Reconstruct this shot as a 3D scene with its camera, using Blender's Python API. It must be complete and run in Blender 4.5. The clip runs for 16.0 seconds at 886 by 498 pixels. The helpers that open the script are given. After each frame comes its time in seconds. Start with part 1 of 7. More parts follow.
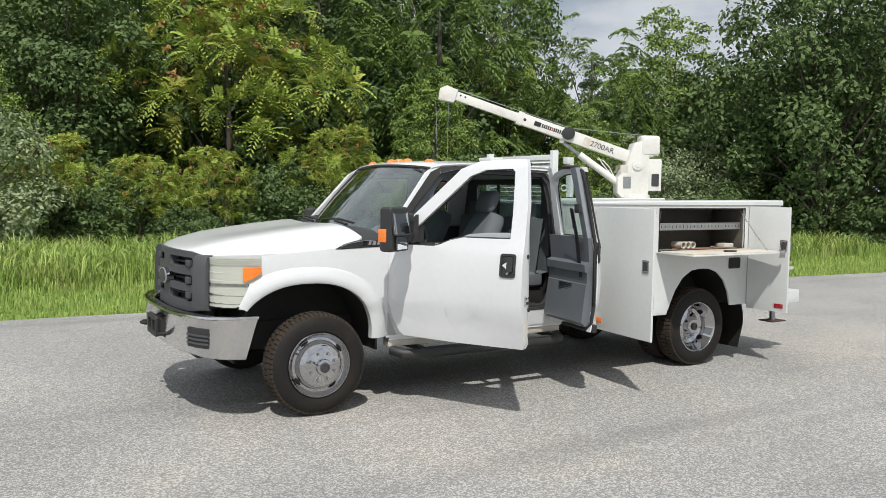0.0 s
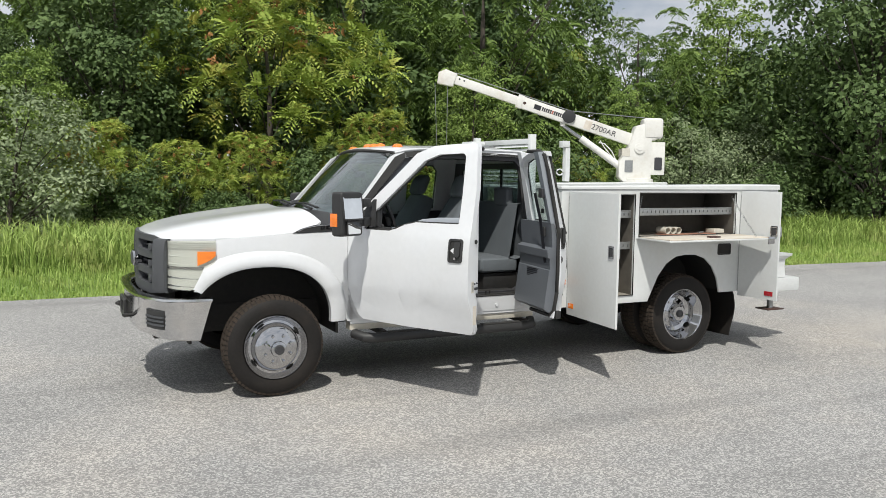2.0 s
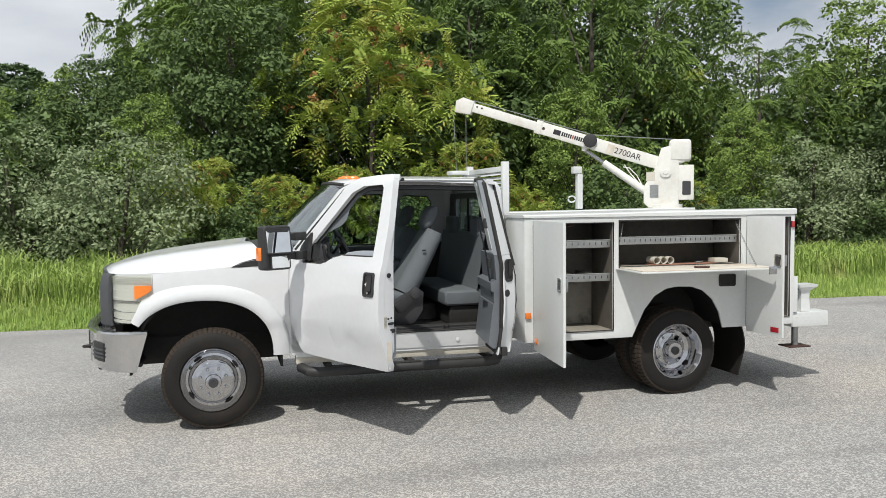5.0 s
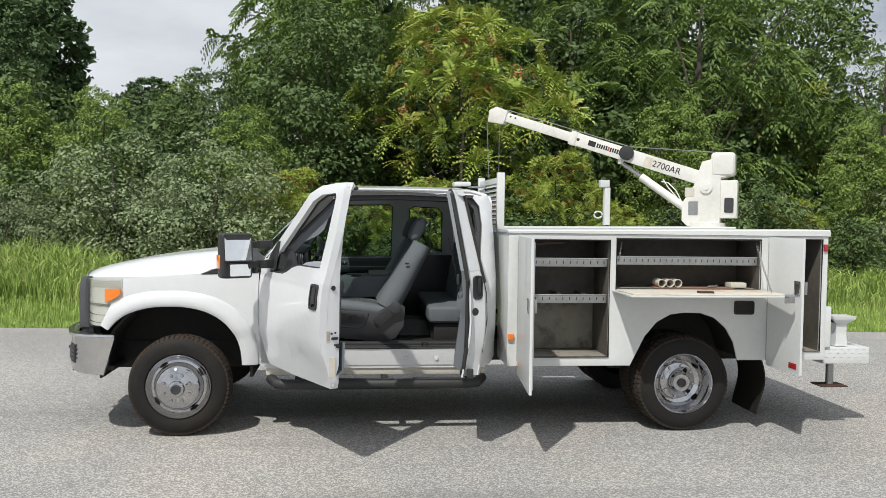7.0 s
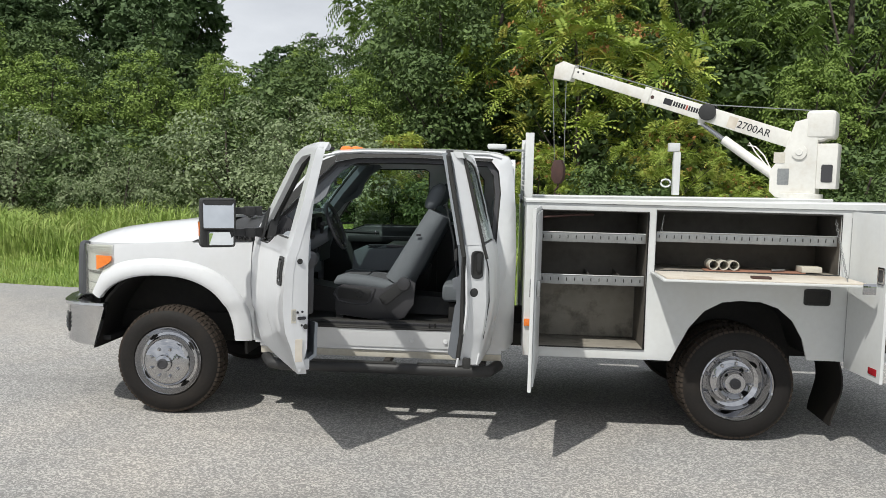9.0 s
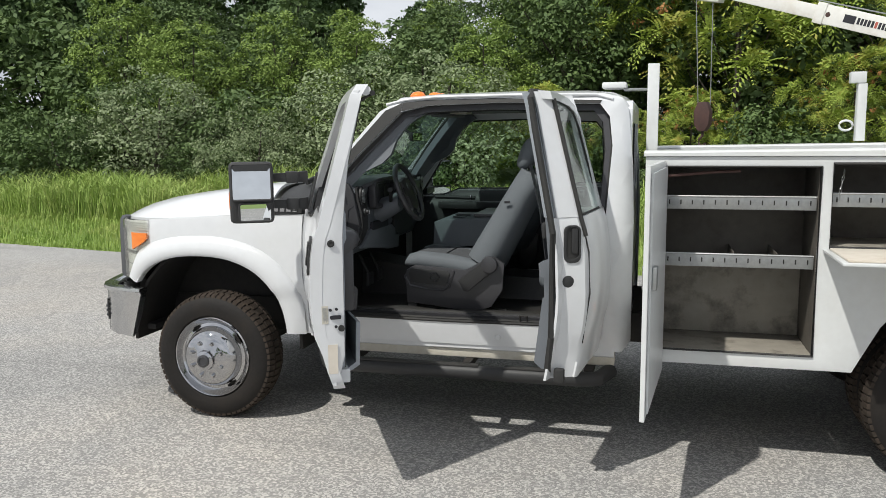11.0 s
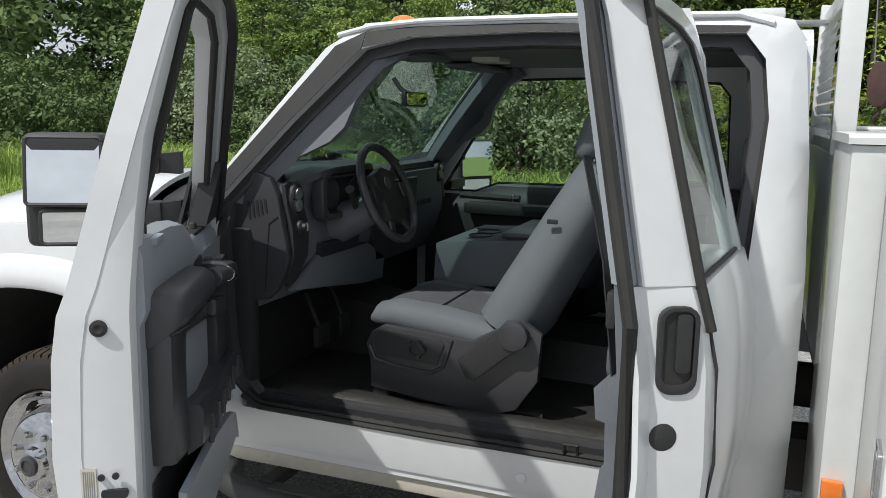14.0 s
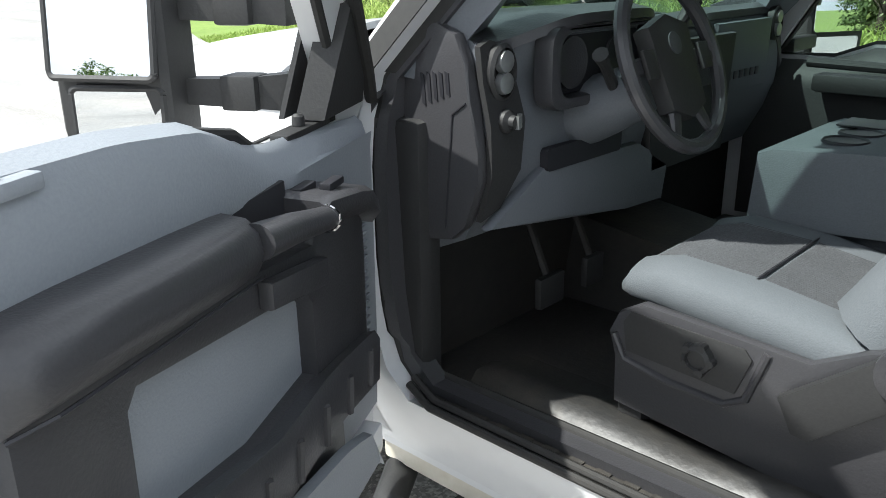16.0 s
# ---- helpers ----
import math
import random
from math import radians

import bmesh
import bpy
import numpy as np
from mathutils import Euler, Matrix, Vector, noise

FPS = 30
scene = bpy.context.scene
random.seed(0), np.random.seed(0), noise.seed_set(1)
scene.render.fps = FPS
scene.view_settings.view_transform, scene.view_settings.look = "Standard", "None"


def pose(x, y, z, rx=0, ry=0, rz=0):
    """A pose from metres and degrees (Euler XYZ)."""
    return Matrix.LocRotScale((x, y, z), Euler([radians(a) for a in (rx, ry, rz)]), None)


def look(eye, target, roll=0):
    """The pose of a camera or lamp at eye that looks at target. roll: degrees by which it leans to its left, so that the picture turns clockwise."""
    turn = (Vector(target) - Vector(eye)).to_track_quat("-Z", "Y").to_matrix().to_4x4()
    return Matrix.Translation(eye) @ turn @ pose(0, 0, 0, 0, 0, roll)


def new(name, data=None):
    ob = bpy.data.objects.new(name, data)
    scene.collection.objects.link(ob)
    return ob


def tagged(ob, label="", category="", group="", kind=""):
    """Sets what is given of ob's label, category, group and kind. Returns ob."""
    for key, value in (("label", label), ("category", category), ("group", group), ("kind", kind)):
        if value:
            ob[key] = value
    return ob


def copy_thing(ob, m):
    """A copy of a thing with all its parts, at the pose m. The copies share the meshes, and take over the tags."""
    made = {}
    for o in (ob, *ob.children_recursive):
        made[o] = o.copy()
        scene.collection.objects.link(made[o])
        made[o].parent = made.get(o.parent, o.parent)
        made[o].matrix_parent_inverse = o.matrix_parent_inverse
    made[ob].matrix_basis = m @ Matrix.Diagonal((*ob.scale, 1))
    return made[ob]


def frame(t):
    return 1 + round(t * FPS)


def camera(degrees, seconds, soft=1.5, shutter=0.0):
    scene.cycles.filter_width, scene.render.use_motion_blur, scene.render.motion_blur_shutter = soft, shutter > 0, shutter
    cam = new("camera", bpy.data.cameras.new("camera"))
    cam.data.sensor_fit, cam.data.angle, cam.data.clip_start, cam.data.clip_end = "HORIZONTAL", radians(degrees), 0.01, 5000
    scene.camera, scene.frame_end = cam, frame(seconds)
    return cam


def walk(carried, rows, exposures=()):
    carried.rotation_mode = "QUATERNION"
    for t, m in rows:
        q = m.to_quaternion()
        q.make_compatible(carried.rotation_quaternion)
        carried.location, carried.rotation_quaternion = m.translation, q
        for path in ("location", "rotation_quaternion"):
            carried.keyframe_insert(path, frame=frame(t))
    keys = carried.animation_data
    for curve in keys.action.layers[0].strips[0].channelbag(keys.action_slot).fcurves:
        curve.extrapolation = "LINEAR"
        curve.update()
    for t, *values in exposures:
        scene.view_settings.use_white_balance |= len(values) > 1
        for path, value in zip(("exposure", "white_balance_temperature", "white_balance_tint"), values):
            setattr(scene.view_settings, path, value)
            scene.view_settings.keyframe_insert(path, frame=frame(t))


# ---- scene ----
cam = camera(57.0, 16.0, soft=0.8)
PATH = [
    (0, (-2.395, -6.832, 1.744), (-1.366, -5.122, 1.604), 0.8),
    (0.5, (-2.181, -6.947, 1.751), (-1.208, -5.207, 1.588), 0.5),
    (1, (-1.954, -6.936, 1.744), (-1.026, -5.173, 1.568), 1.5),
    (1.5, (-1.767, -7.01, 1.754), (-0.864, -5.233, 1.589), 1.3),
    (2, (-1.634, -7.257, 1.765), (-0.749, -5.472, 1.583), 0.7),
    (2.5, (-1.502, -7.355, 1.771), (-0.606, -5.58, 1.548), 0.3),
    (3, (-1.234, -7.372, 1.775), (-0.372, -5.575, 1.606), -0.2),
    (3.5, (-0.937, -7.452, 1.771), (-0.137, -5.623, 1.646), -1.1),
    (6, (0.776, -7.764, 1.803), (1.139, -5.799, 1.701), 1.2),
    (6.5, (1.083, -7.647, 1.796), (1.39, -5.672, 1.721), 1.7),
    (7, (1.371, -7.599, 1.778), (1.586, -5.612, 1.696), 0.8),
    (7.5, (1.69, -7.545, 1.799), (1.794, -5.551, 1.675), 0.3),
    (8, (1.938, -7.307, 1.771), (1.987, -5.312, 1.634), 0.8),
    (8.5, (2.189, -7.071, 1.784), (2.219, -5.076, 1.657), 1.4),
    (9, (2.416, -6.841, 1.778), (2.281, -4.852, 1.612), 1.4),
    (9.5, (2.562, -6.569, 1.755), (2.25, -4.605, 1.543), 1.4),
    (10, (2.675, -6.21, 1.771), (2.294, -4.26, 1.544), 0.8),
    (10.2, (2.706, -6.058, 1.758), (2.278, -4.119, 1.515), 0.6),
    (12.3, (2.495, -4.561, 1.767), (1.97, -2.652, 1.482), -0.8),
    (12.5, (2.468, -4.409, 1.746), (1.965, -2.493, 1.473), -0.5),
    (13, (2.436, -3.956, 1.731), (2.017, -2.019, 1.461), 0.3),
    (13.5, (2.493, -3.57, 1.73), (1.949, -1.669, 1.429), 1.1),
    (14, (2.407, -3.229, 1.703), (1.702, -1.387, 1.373), 1.0),
    (14.5, (2.311, -2.869, 1.683), (1.455, -1.099, 1.314), 0.1),
    (15, (2.29, -2.527, 1.647), (1.152, -0.979, 1.092), 0.4),
    (15.5, (2.15, -2.292, 1.602), (0.862, -0.92, 0.925), 0.2),
    (16, (1.948, -2.064, 1.602), (0.663, -0.682, 0.941), -0.7),
]
walk(cam, [(t, look(eye, target, roll)) for t, eye, target, roll in PATH],
     [(0, 0.20, 6350, 8), (10.2, 0.17, 6350, 8), (13.0, 0.18, 6300, 8), (14.5, 0.28, 6150, 6), (15.0, 0.72, 6050, 4), (15.5, 0.98, 6100, 5), (16, 1.30, 6150, 6)])

# ---- sky, sun and exposure ----
SUN_TO = Vector((-0.38, -0.62, 1.0)).normalized()   # from the ground towards the sun
SUN_ELEV = math.asin(SUN_TO.z)
SUN_AZ = math.atan2(SUN_TO.x, SUN_TO.y)
world = bpy.data.worlds.new("sky")
scene.world = world
world.use_nodes = True
wn, wl = world.node_tree.nodes, world.node_tree.links
wn.clear()
w_out = wn.new("ShaderNodeOutputWorld")
w_bg = wn.new("ShaderNodeBackground")
w_sky = wn.new("ShaderNodeTexSky")
w_sky.sky_type, w_sky.sun_disc = "NISHITA", False
w_sky.sun_elevation, w_sky.sun_rotation = SUN_ELEV, SUN_AZ
w_geo = wn.new("ShaderNodeTexCoord")
w_map = wn.new("ShaderNodeMapping")
w_map.inputs["Scale"].default_value = (1.0, 1.0, 2.6)
w_cloud = wn.new("ShaderNodeTexNoise")
w_cloud.inputs["Scale"].default_value, w_cloud.inputs["Detail"].default_value = 2.3, 7.0
w_cloud.inputs["Roughness"].default_value = 0.55
w_ramp = wn.new("ShaderNodeValToRGB")
w_ramp.color_ramp.elements[0].position, w_ramp.color_ramp.elements[1].position = 0.22, 0.42
w_tone = wn.new("ShaderNodeValToRGB")
w_tone.color_ramp.elements[0].position, w_tone.color_ramp.elements[1].position = 0.36, 0.72
w_tone.color_ramp.elements[0].color = (7.6, 7.9, 8.6, 1)
w_tone.color_ramp.elements[1].color = (12.5, 12.7, 13.2, 1)
w_mix = wn.new("ShaderNodeMix")
w_mix.data_type = "RGBA"
wl.new(w_geo.outputs["Generated"], w_map.inputs["Vector"])
wl.new(w_map.outputs["Vector"], w_cloud.inputs["Vector"])
wl.new(w_cloud.outputs["Fac"], w_ramp.inputs["Fac"])
wl.new(w_cloud.outputs["Fac"], w_tone.inputs["Fac"])
wl.new(w_ramp.outputs["Color"], w_mix.inputs["Factor"])
wl.new(w_sky.outputs["Color"], w_mix.inputs["A"])
wl.new(w_tone.outputs["Color"], w_mix.inputs["B"])
wl.new(w_mix.outputs["Result"], w_bg.inputs["Color"])
w_bg.inputs["Strength"].default_value = 0.062
wl.new(w_bg.outputs["Background"], w_out.inputs["Surface"])

sun_data = bpy.data.lights.new("sun", "SUN")
sun_data.energy, sun_data.angle, sun_data.color = 3.35, radians(0.9), (1.0, 0.955, 0.88)
sun = new("sun", sun_data)
sun.matrix_world = look(SUN_TO * 60, (0, 0, 0))


# ---- materials ----
def material(name, base, rough=0.5, metal=0.0, second=None, coarse=2.0, fine=40.0, amount=0.5, bump=0.0, bump_scale=None,
             coat=0.0, per_object=0.0, per_island=0.0, stain=None, stain_amount=0.0, stain_scale=1.2, spec=0.5):
    """A surface with two scales of mottling, fine relief and, where it is given, a patchy stain."""
    m = bpy.data.materials.new(name)
    m.use_nodes = True
    n, l = m.node_tree.nodes, m.node_tree.links
    b = n["Principled BSDF"]
    b.inputs["Roughness"].default_value, b.inputs["Metallic"].default_value = rough, metal
    b.inputs["Coat Weight"].default_value, b.inputs["Coat Roughness"].default_value = coat, 0.04
    b.inputs["Specular IOR Level"].default_value = spec
    co = n.new("ShaderNodeTexCoord")
    big, small = n.new("ShaderNodeTexNoise"), n.new("ShaderNodeTexNoise")
    big.inputs["Scale"].default_value, big.inputs["Detail"].default_value = coarse, 4.0
    small.inputs["Scale"].default_value, small.inputs["Detail"].default_value = fine, 3.0
    for t in (big, small):
        l.new(co.outputs["Object"], t.inputs["Vector"])
    add = n.new("ShaderNodeMath")
    add.operation = "ADD"
    l.new(big.outputs["Fac"], add.inputs[0])
    l.new(small.outputs["Fac"], add.inputs[1])
    value = add
    for weight, source in ((per_object, "Random"), (per_island, "Random Per Island")):
        if weight:
            info = n.new("ShaderNodeObjectInfo" if source == "Random" else "ShaderNodeNewGeometry")
            mad = n.new("ShaderNodeMath")
            mad.operation = "MULTIPLY_ADD"
            l.new(info.outputs[source], mad.inputs[0])
            mad.inputs[1].default_value = weight
            l.new(value.outputs[0], mad.inputs[2])
            value = mad
    extent = n.new("ShaderNodeMapRange")
    extent.inputs["From Min"].default_value = 0.7
    extent.inputs["From Max"].default_value = 1.3 + per_object + per_island
    l.new(value.outputs[0], extent.inputs["Value"])
    mix = n.new("ShaderNodeMix")
    mix.data_type = "RGBA"
    second = second or [c * (1 - 0.25 * amount) for c in base]
    mix.inputs["A"].default_value, mix.inputs["B"].default_value = (*base, 1), (*second, 1)
    l.new(extent.outputs["Result"], mix.inputs["Factor"])
    colour = mix.outputs["Result"]
    if stain:
        st, ramp = n.new("ShaderNodeTexNoise"), n.new("ShaderNodeMapRange")
        st.inputs["Scale"].default_value, st.inputs["Detail"].default_value = stain_scale, 7.0
        st.inputs["Roughness"].default_value = 0.65
        l.new(co.outputs["Object"], st.inputs["Vector"])
        l.new(st.outputs["Fac"], ramp.inputs["Value"])
        ramp.inputs["From Min"].default_value, ramp.inputs["From Max"].default_value = 0.5, 0.72
        ramp.inputs["To Max"].default_value = stain_amount
        mix2 = n.new("ShaderNodeMix")
        mix2.data_type = "RGBA"
        l.new(ramp.outputs["Result"], mix2.inputs["Factor"])
        l.new(colour, mix2.inputs["A"])
        mix2.inputs["B"].default_value = (*stain, 1)
        colour = mix2.outputs["Result"]
    l.new(colour, b.inputs["Base Color"])
    if bump:
        bp = n.new("ShaderNodeBump")
        bp.inputs["Strength"].default_value, bp.inputs["Distance"].default_value = bump, 0.004
        if bump_scale:
            bt = n.new("ShaderNodeTexNoise")
            bt.inputs["Scale"].default_value, bt.inputs["Detail"].default_value = bump_scale, 4.0
            l.new(co.outputs["Object"], bt.inputs["Vector"])
            l.new(bt.outputs["Fac"], bp.inputs["Height"])
        else:
            l.new(small.outputs["Fac"], bp.inputs["Height"])
        l.new(bp.outputs["Normal"], b.inputs["Normal"])
    return m


def leafy(name, base, second, coarse=0.5, warm=None, warm_amount=0.0):
    """Foliage: colour changes leaf by leaf and branch by branch, with some light through the blade."""
    m = material(name, base, 0.62, second=second, coarse=coarse, fine=2.2, per_island=0.5, stain=warm, stain_amount=warm_amount, stain_scale=0.9, spec=0.22)
    n, l = m.node_tree.nodes, m.node_tree.links
    b, out = n["Principled BSDF"], n["Material Output"]
    colour = b.inputs["Base Color"].links[0].from_socket
    tr, mixer = n.new("ShaderNodeBsdfTranslucent"), n.new("ShaderNodeMixShader")
    mixer.inputs["Fac"].default_value = 0.14
    l.new(colour, tr.inputs["Color"])
    l.new(b.outputs["BSDF"], mixer.inputs[1])
    l.new(tr.outputs["BSDF"], mixer.inputs[2])
    l.new(mixer.outputs["Shader"], out.inputs["Surface"])
    return m


def glass(name, tint=(0.80, 0.86, 0.84), rough=0.0, gain=0.6, floor=0.035, sharp=4.0):
    """Clear thin glass: straight-through tint with a gloss that grows at grazing angles."""
    m = bpy.data.materials.new(name)
    m.use_nodes = True
    n, l = m.node_tree.nodes, m.node_tree.links
    n.remove(n["Principled BSDF"])
    clear, gloss, mixer, fres = n.new("ShaderNodeBsdfTransparent"), n.new("ShaderNodeBsdfGlossy"), n.new("ShaderNodeMixShader"), n.new("ShaderNodeLayerWeight")
    clear.inputs["Color"].default_value = (*tint, 1)
    gloss.inputs["Roughness"].default_value = rough
    power, mad = n.new("ShaderNodeMath"), n.new("ShaderNodeMath")
    power.operation, power.inputs[1].default_value = "POWER", sharp
    mad.operation, mad.inputs[1].default_value, mad.inputs[2].default_value = "MULTIPLY_ADD", gain, floor
    l.new(fres.outputs["Facing"], power.inputs[0])
    l.new(power.outputs[0], mad.inputs[0])
    l.new(mad.outputs[0], mixer.inputs["Fac"])
    l.new(clear.outputs["BSDF"], mixer.inputs[1])
    l.new(gloss.outputs["BSDF"], mixer.inputs[2])
    l.new(mixer.outputs["Shader"], n["Material Output"].inputs["Surface"])
    return m


WHITE = material("white_paint", (0.665, 0.675, 0.69), 0.28, second=(0.63, 0.64, 0.655), coarse=1.6, fine=22, coat=0.6, stain=(0.60, 0.58, 0.53), stain_amount=0.14, stain_scale=2.4)
BODY_WHITE = material("enamel_white", (0.655, 0.67, 0.665), 0.38, second=(0.61, 0.62, 0.615), coarse=1.3, fine=26, coat=0.25, stain=(0.58, 0.55, 0.48), stain_amount=0.22, stain_scale=2.0)
CRANE_WHITE = material("crane_white", (0.74, 0.73, 0.69), 0.42, second=(0.67, 0.655, 0.61), coarse=3, fine=30, coat=0.2, stain=(0.45, 0.36, 0.24), stain_amount=0.4, stain_scale=3.2)
CREAM = material("lid_inner", (0.66, 0.61, 0.53), 0.5, second=(0.58, 0.52, 0.44), coarse=3, fine=18, stain=(0.40, 0.30, 0.20), stain_amount=0.55, stain_scale=3.0)
# bay walls, ceilings and upper backs darker; floors and lower back paler
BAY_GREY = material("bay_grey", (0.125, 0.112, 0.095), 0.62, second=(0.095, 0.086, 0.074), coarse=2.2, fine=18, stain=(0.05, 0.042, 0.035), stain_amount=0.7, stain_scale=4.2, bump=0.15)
BAY_PALE = material("bay_back_panel", (0.31, 0.285, 0.24), 0.62, second=(0.245, 0.225, 0.19), coarse=2.0, fine=14, stain=(0.07, 0.06, 0.05), stain_amount=0.9, stain_scale=6.5, bump=0.1)
STEEL = material("galvanised_steel", (0.40, 0.41, 0.41), 0.40, 0.75, second=(0.30, 0.31, 0.31), coarse=5, fine=50, stain=(0.3, 0.27, 0.22), stain_amount=0.35)
CHROME = material("chrome", (0.52, 0.52, 0.53), 0.03, 1.0, second=(0.47, 0.47, 0.48), coarse=4, fine=60)
BUMPER_CHROME = material("dull_chrome", (0.72, 0.72, 0.72), 0.16, 1.0, second=(0.64, 0.64, 0.65), coarse=3, fine=40, stain=(0.45, 0.43, 0.40), stain_amount=0.35)
RUBBER = material("tyre_rubber", (0.017, 0.015, 0.014), 0.7, spec=0.25, second=(0.012, 0.011, 0.010), coarse=6, fine=60, stain=(0.034, 0.027, 0.021), stain_amount=0.6, stain_scale=3.0, bump=0.15)
TREAD = material("tyre_tread", (0.052, 0.039, 0.030), 0.85, spec=0.25, second=(0.03, 0.024, 0.019), coarse=7, fine=50, bump=0.25)
BLACK = material("black_plastic", (0.022, 0.022, 0.023), 0.55, second=(0.030, 0.030, 0.030), coarse=5, fine=160, bump=0.12)
SEAL = material("black_rubber_seal", (0.018, 0.018, 0.018), 0.7, second=(0.028, 0.027, 0.025), coarse=6, fine=60, stain=(0.06, 0.055, 0.05), stain_amount=0.35)
GRILLE = material("grey_plastic_grille", (0.055, 0.058, 0.064), 0.55, second=(0.072, 0.075, 0.08), coarse=3, fine=120, bump=0.1)
CHASSIS = material("chassis_black", (0.012, 0.012, 0.012), 0.75, second=(0.022, 0.020, 0.018), coarse=4, fine=30, stain=(0.05, 0.04, 0.03), stain_amount=0.35)
AMBER = material("amber_lens", (0.85, 0.23, 0.02), 0.15, second=(0.75, 0.17, 0.015), coarse=8, fine=60, coat=0.8)
RED = material("red_reflector", (0.40, 0.02, 0.03), 0.2, second=(0.32, 0.015, 0.02), coarse=8, fine=90, coat=0.8)
TRIM = material("grey_door_trim", (0.30, 0.322, 0.352), 0.45, second=(0.265, 0.287, 0.315), coarse=3, fine=220, bump=0.18)
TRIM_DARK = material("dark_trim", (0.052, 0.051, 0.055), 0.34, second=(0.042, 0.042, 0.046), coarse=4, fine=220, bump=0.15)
CLOTH = material("grey_seat_cloth", (0.125, 0.138, 0.150), 0.8, second=(0.10, 0.112, 0.122), coarse=5, fine=320, bump=0.3)
CLOTH_DARK = material("dark_ribbed_cloth", (0.04, 0.043, 0.047), 0.85, second=(0.085, 0.09, 0.096), coarse=3, fine=260, bump=0.4)
HEADLINER = material("grey_headliner", (0.16, 0.16, 0.165), 0.9, second=(0.13, 0.13, 0.135), coarse=3, fine=150)
MAT = material("black_vinyl_floor", (0.022, 0.022, 0.022), 0.45, second=(0.035, 0.033, 0.03), coarse=4, fine=60, stain=(0.13, 0.11, 0.085), stain_amount=0.45, stain_scale=3.0, bump=0.3)
LAMP_WHITE = material("pale_lamp_reflector", (0.80, 0.80, 0.78), 0.22, 0.25, second=(0.74, 0.74, 0.73), coarse=9, fine=40, coat=0.5)
DASH = material("dash_plastic", (0.135, 0.146, 0.162), 0.5, second=(0.115, 0.125, 0.14), coarse=4, fine=220, bump=0.15)
PINK = material("oxide_board", (0.34, 0.17, 0.11), 0.75, second=(0.26, 0.13, 0.09), coarse=6, fine=40)
RUST = material("rusty_iron", (0.075, 0.035, 0.028), 0.7, second=(0.05, 0.026, 0.022), coarse=6, fine=40, bump=0.2)
BONE = material("pale_plastic", (0.60, 0.57, 0.50), 0.5, second=(0.52, 0.48, 0.40), coarse=8, fine=40)
# print and small black parts, also plates that stand for shade in hollows
FLAT_BLACK = material("flat_black", (0.02, 0.02, 0.025), 0.5, coarse=9, fine=60)
RED_INK = material("red_print", (0.42, 0.10, 0.07), 0.5, coarse=9, fine=60)
CLEAR = glass("window_glass")
TINTED = glass("windscreen_glass", (0.68, 0.78, 0.76), 0.0, 0.8, 0.07, 2.2)
LAMP_LENS = glass("headlamp_lens", (0.94, 0.945, 0.92), 0.05)
MIRROR = material("mirror_silver", (0.86, 0.88, 0.89), 0.012, 1.0, coarse=2, fine=9)
MIRROR.node_tree.nodes["Principled BSDF"].inputs["Roughness"].default_value = 0.01
BARK = material("bark", (0.085, 0.07, 0.055), 0.9, second=(0.05, 0.042, 0.034), coarse=4, fine=26, bump=0.5)
LEAF_MID = leafy("leaf_mid", (0.055, 0.10, 0.022), (0.21, 0.30, 0.07))
LEAF_DARK = leafy("leaf_dark", (0.035, 0.068, 0.022), (0.17, 0.24, 0.085))
LEAF_YELLOW = leafy("leaf_yellow_green", (0.13, 0.21, 0.03), (0.44, 0.52, 0.11), warm=(0.42, 0.17, 0.05), warm_amount=0.5)
LEAF_GREY = leafy("leaf_grey_green", (0.12, 0.165, 0.075), (0.36, 0.42, 0.24))
LEAF_LIGHT = leafy("leaf_light", (0.085, 0.145, 0.028), (0.31, 0.41, 0.105))
LEAF_PINE = leafy("pine_needles", (0.06, 0.105, 0.04), (0.12, 0.18, 0.075))
GRASS = leafy("grass_blades", (0.15, 0.25, 0.045), (0.42, 0.52, 0.15), coarse=0.8, warm=(0.40, 0.36, 0.16), warm_amount=0.5)
SEED = leafy("rust_seed_heads", (0.30, 0.13, 0.05), (0.48, 0.26, 0.10))


# ---- mesh helpers ----
def part(name, bm, mat, parent=None, label="", smooth=35, m=None):
    """Links a bmesh as one mesh object under a thing or a part."""
    me = bpy.data.meshes.new(name)
    bmesh.ops.recalc_face_normals(bm, faces=bm.faces)
    if all(e.is_manifold for e in bm.edges) and bm.calc_volume(signed=True) < 0:
        bmesh.ops.reverse_faces(bm, faces=bm.faces)
    bm.to_mesh(me)
    bm.free()
    me.materials.append(mat)
    if smooth:
        me.polygons.foreach_set("use_smooth", [True] * len(me.polygons))
        me.set_sharp_from_angle(angle=radians(smooth))
    ob = new(name, me)
    if parent:
        ob.parent = parent
    if m is not None:
        ob.matrix_basis = m
    if label:
        ob["label"] = label
    return ob


def raw_part(name, verts, faces, mat, parent=None, label="", smooth=False):
    """Links a large mesh straight from arrays."""
    me = bpy.data.meshes.new(name)
    me.from_pydata(verts, [], faces)
    me.materials.append(mat)
    if smooth:
        me.polygons.foreach_set("use_smooth", [True] * len(me.polygons))
    ob = new(name, me)
    if parent:
        ob.parent = parent
    if label:
        ob["label"] = label
    return ob


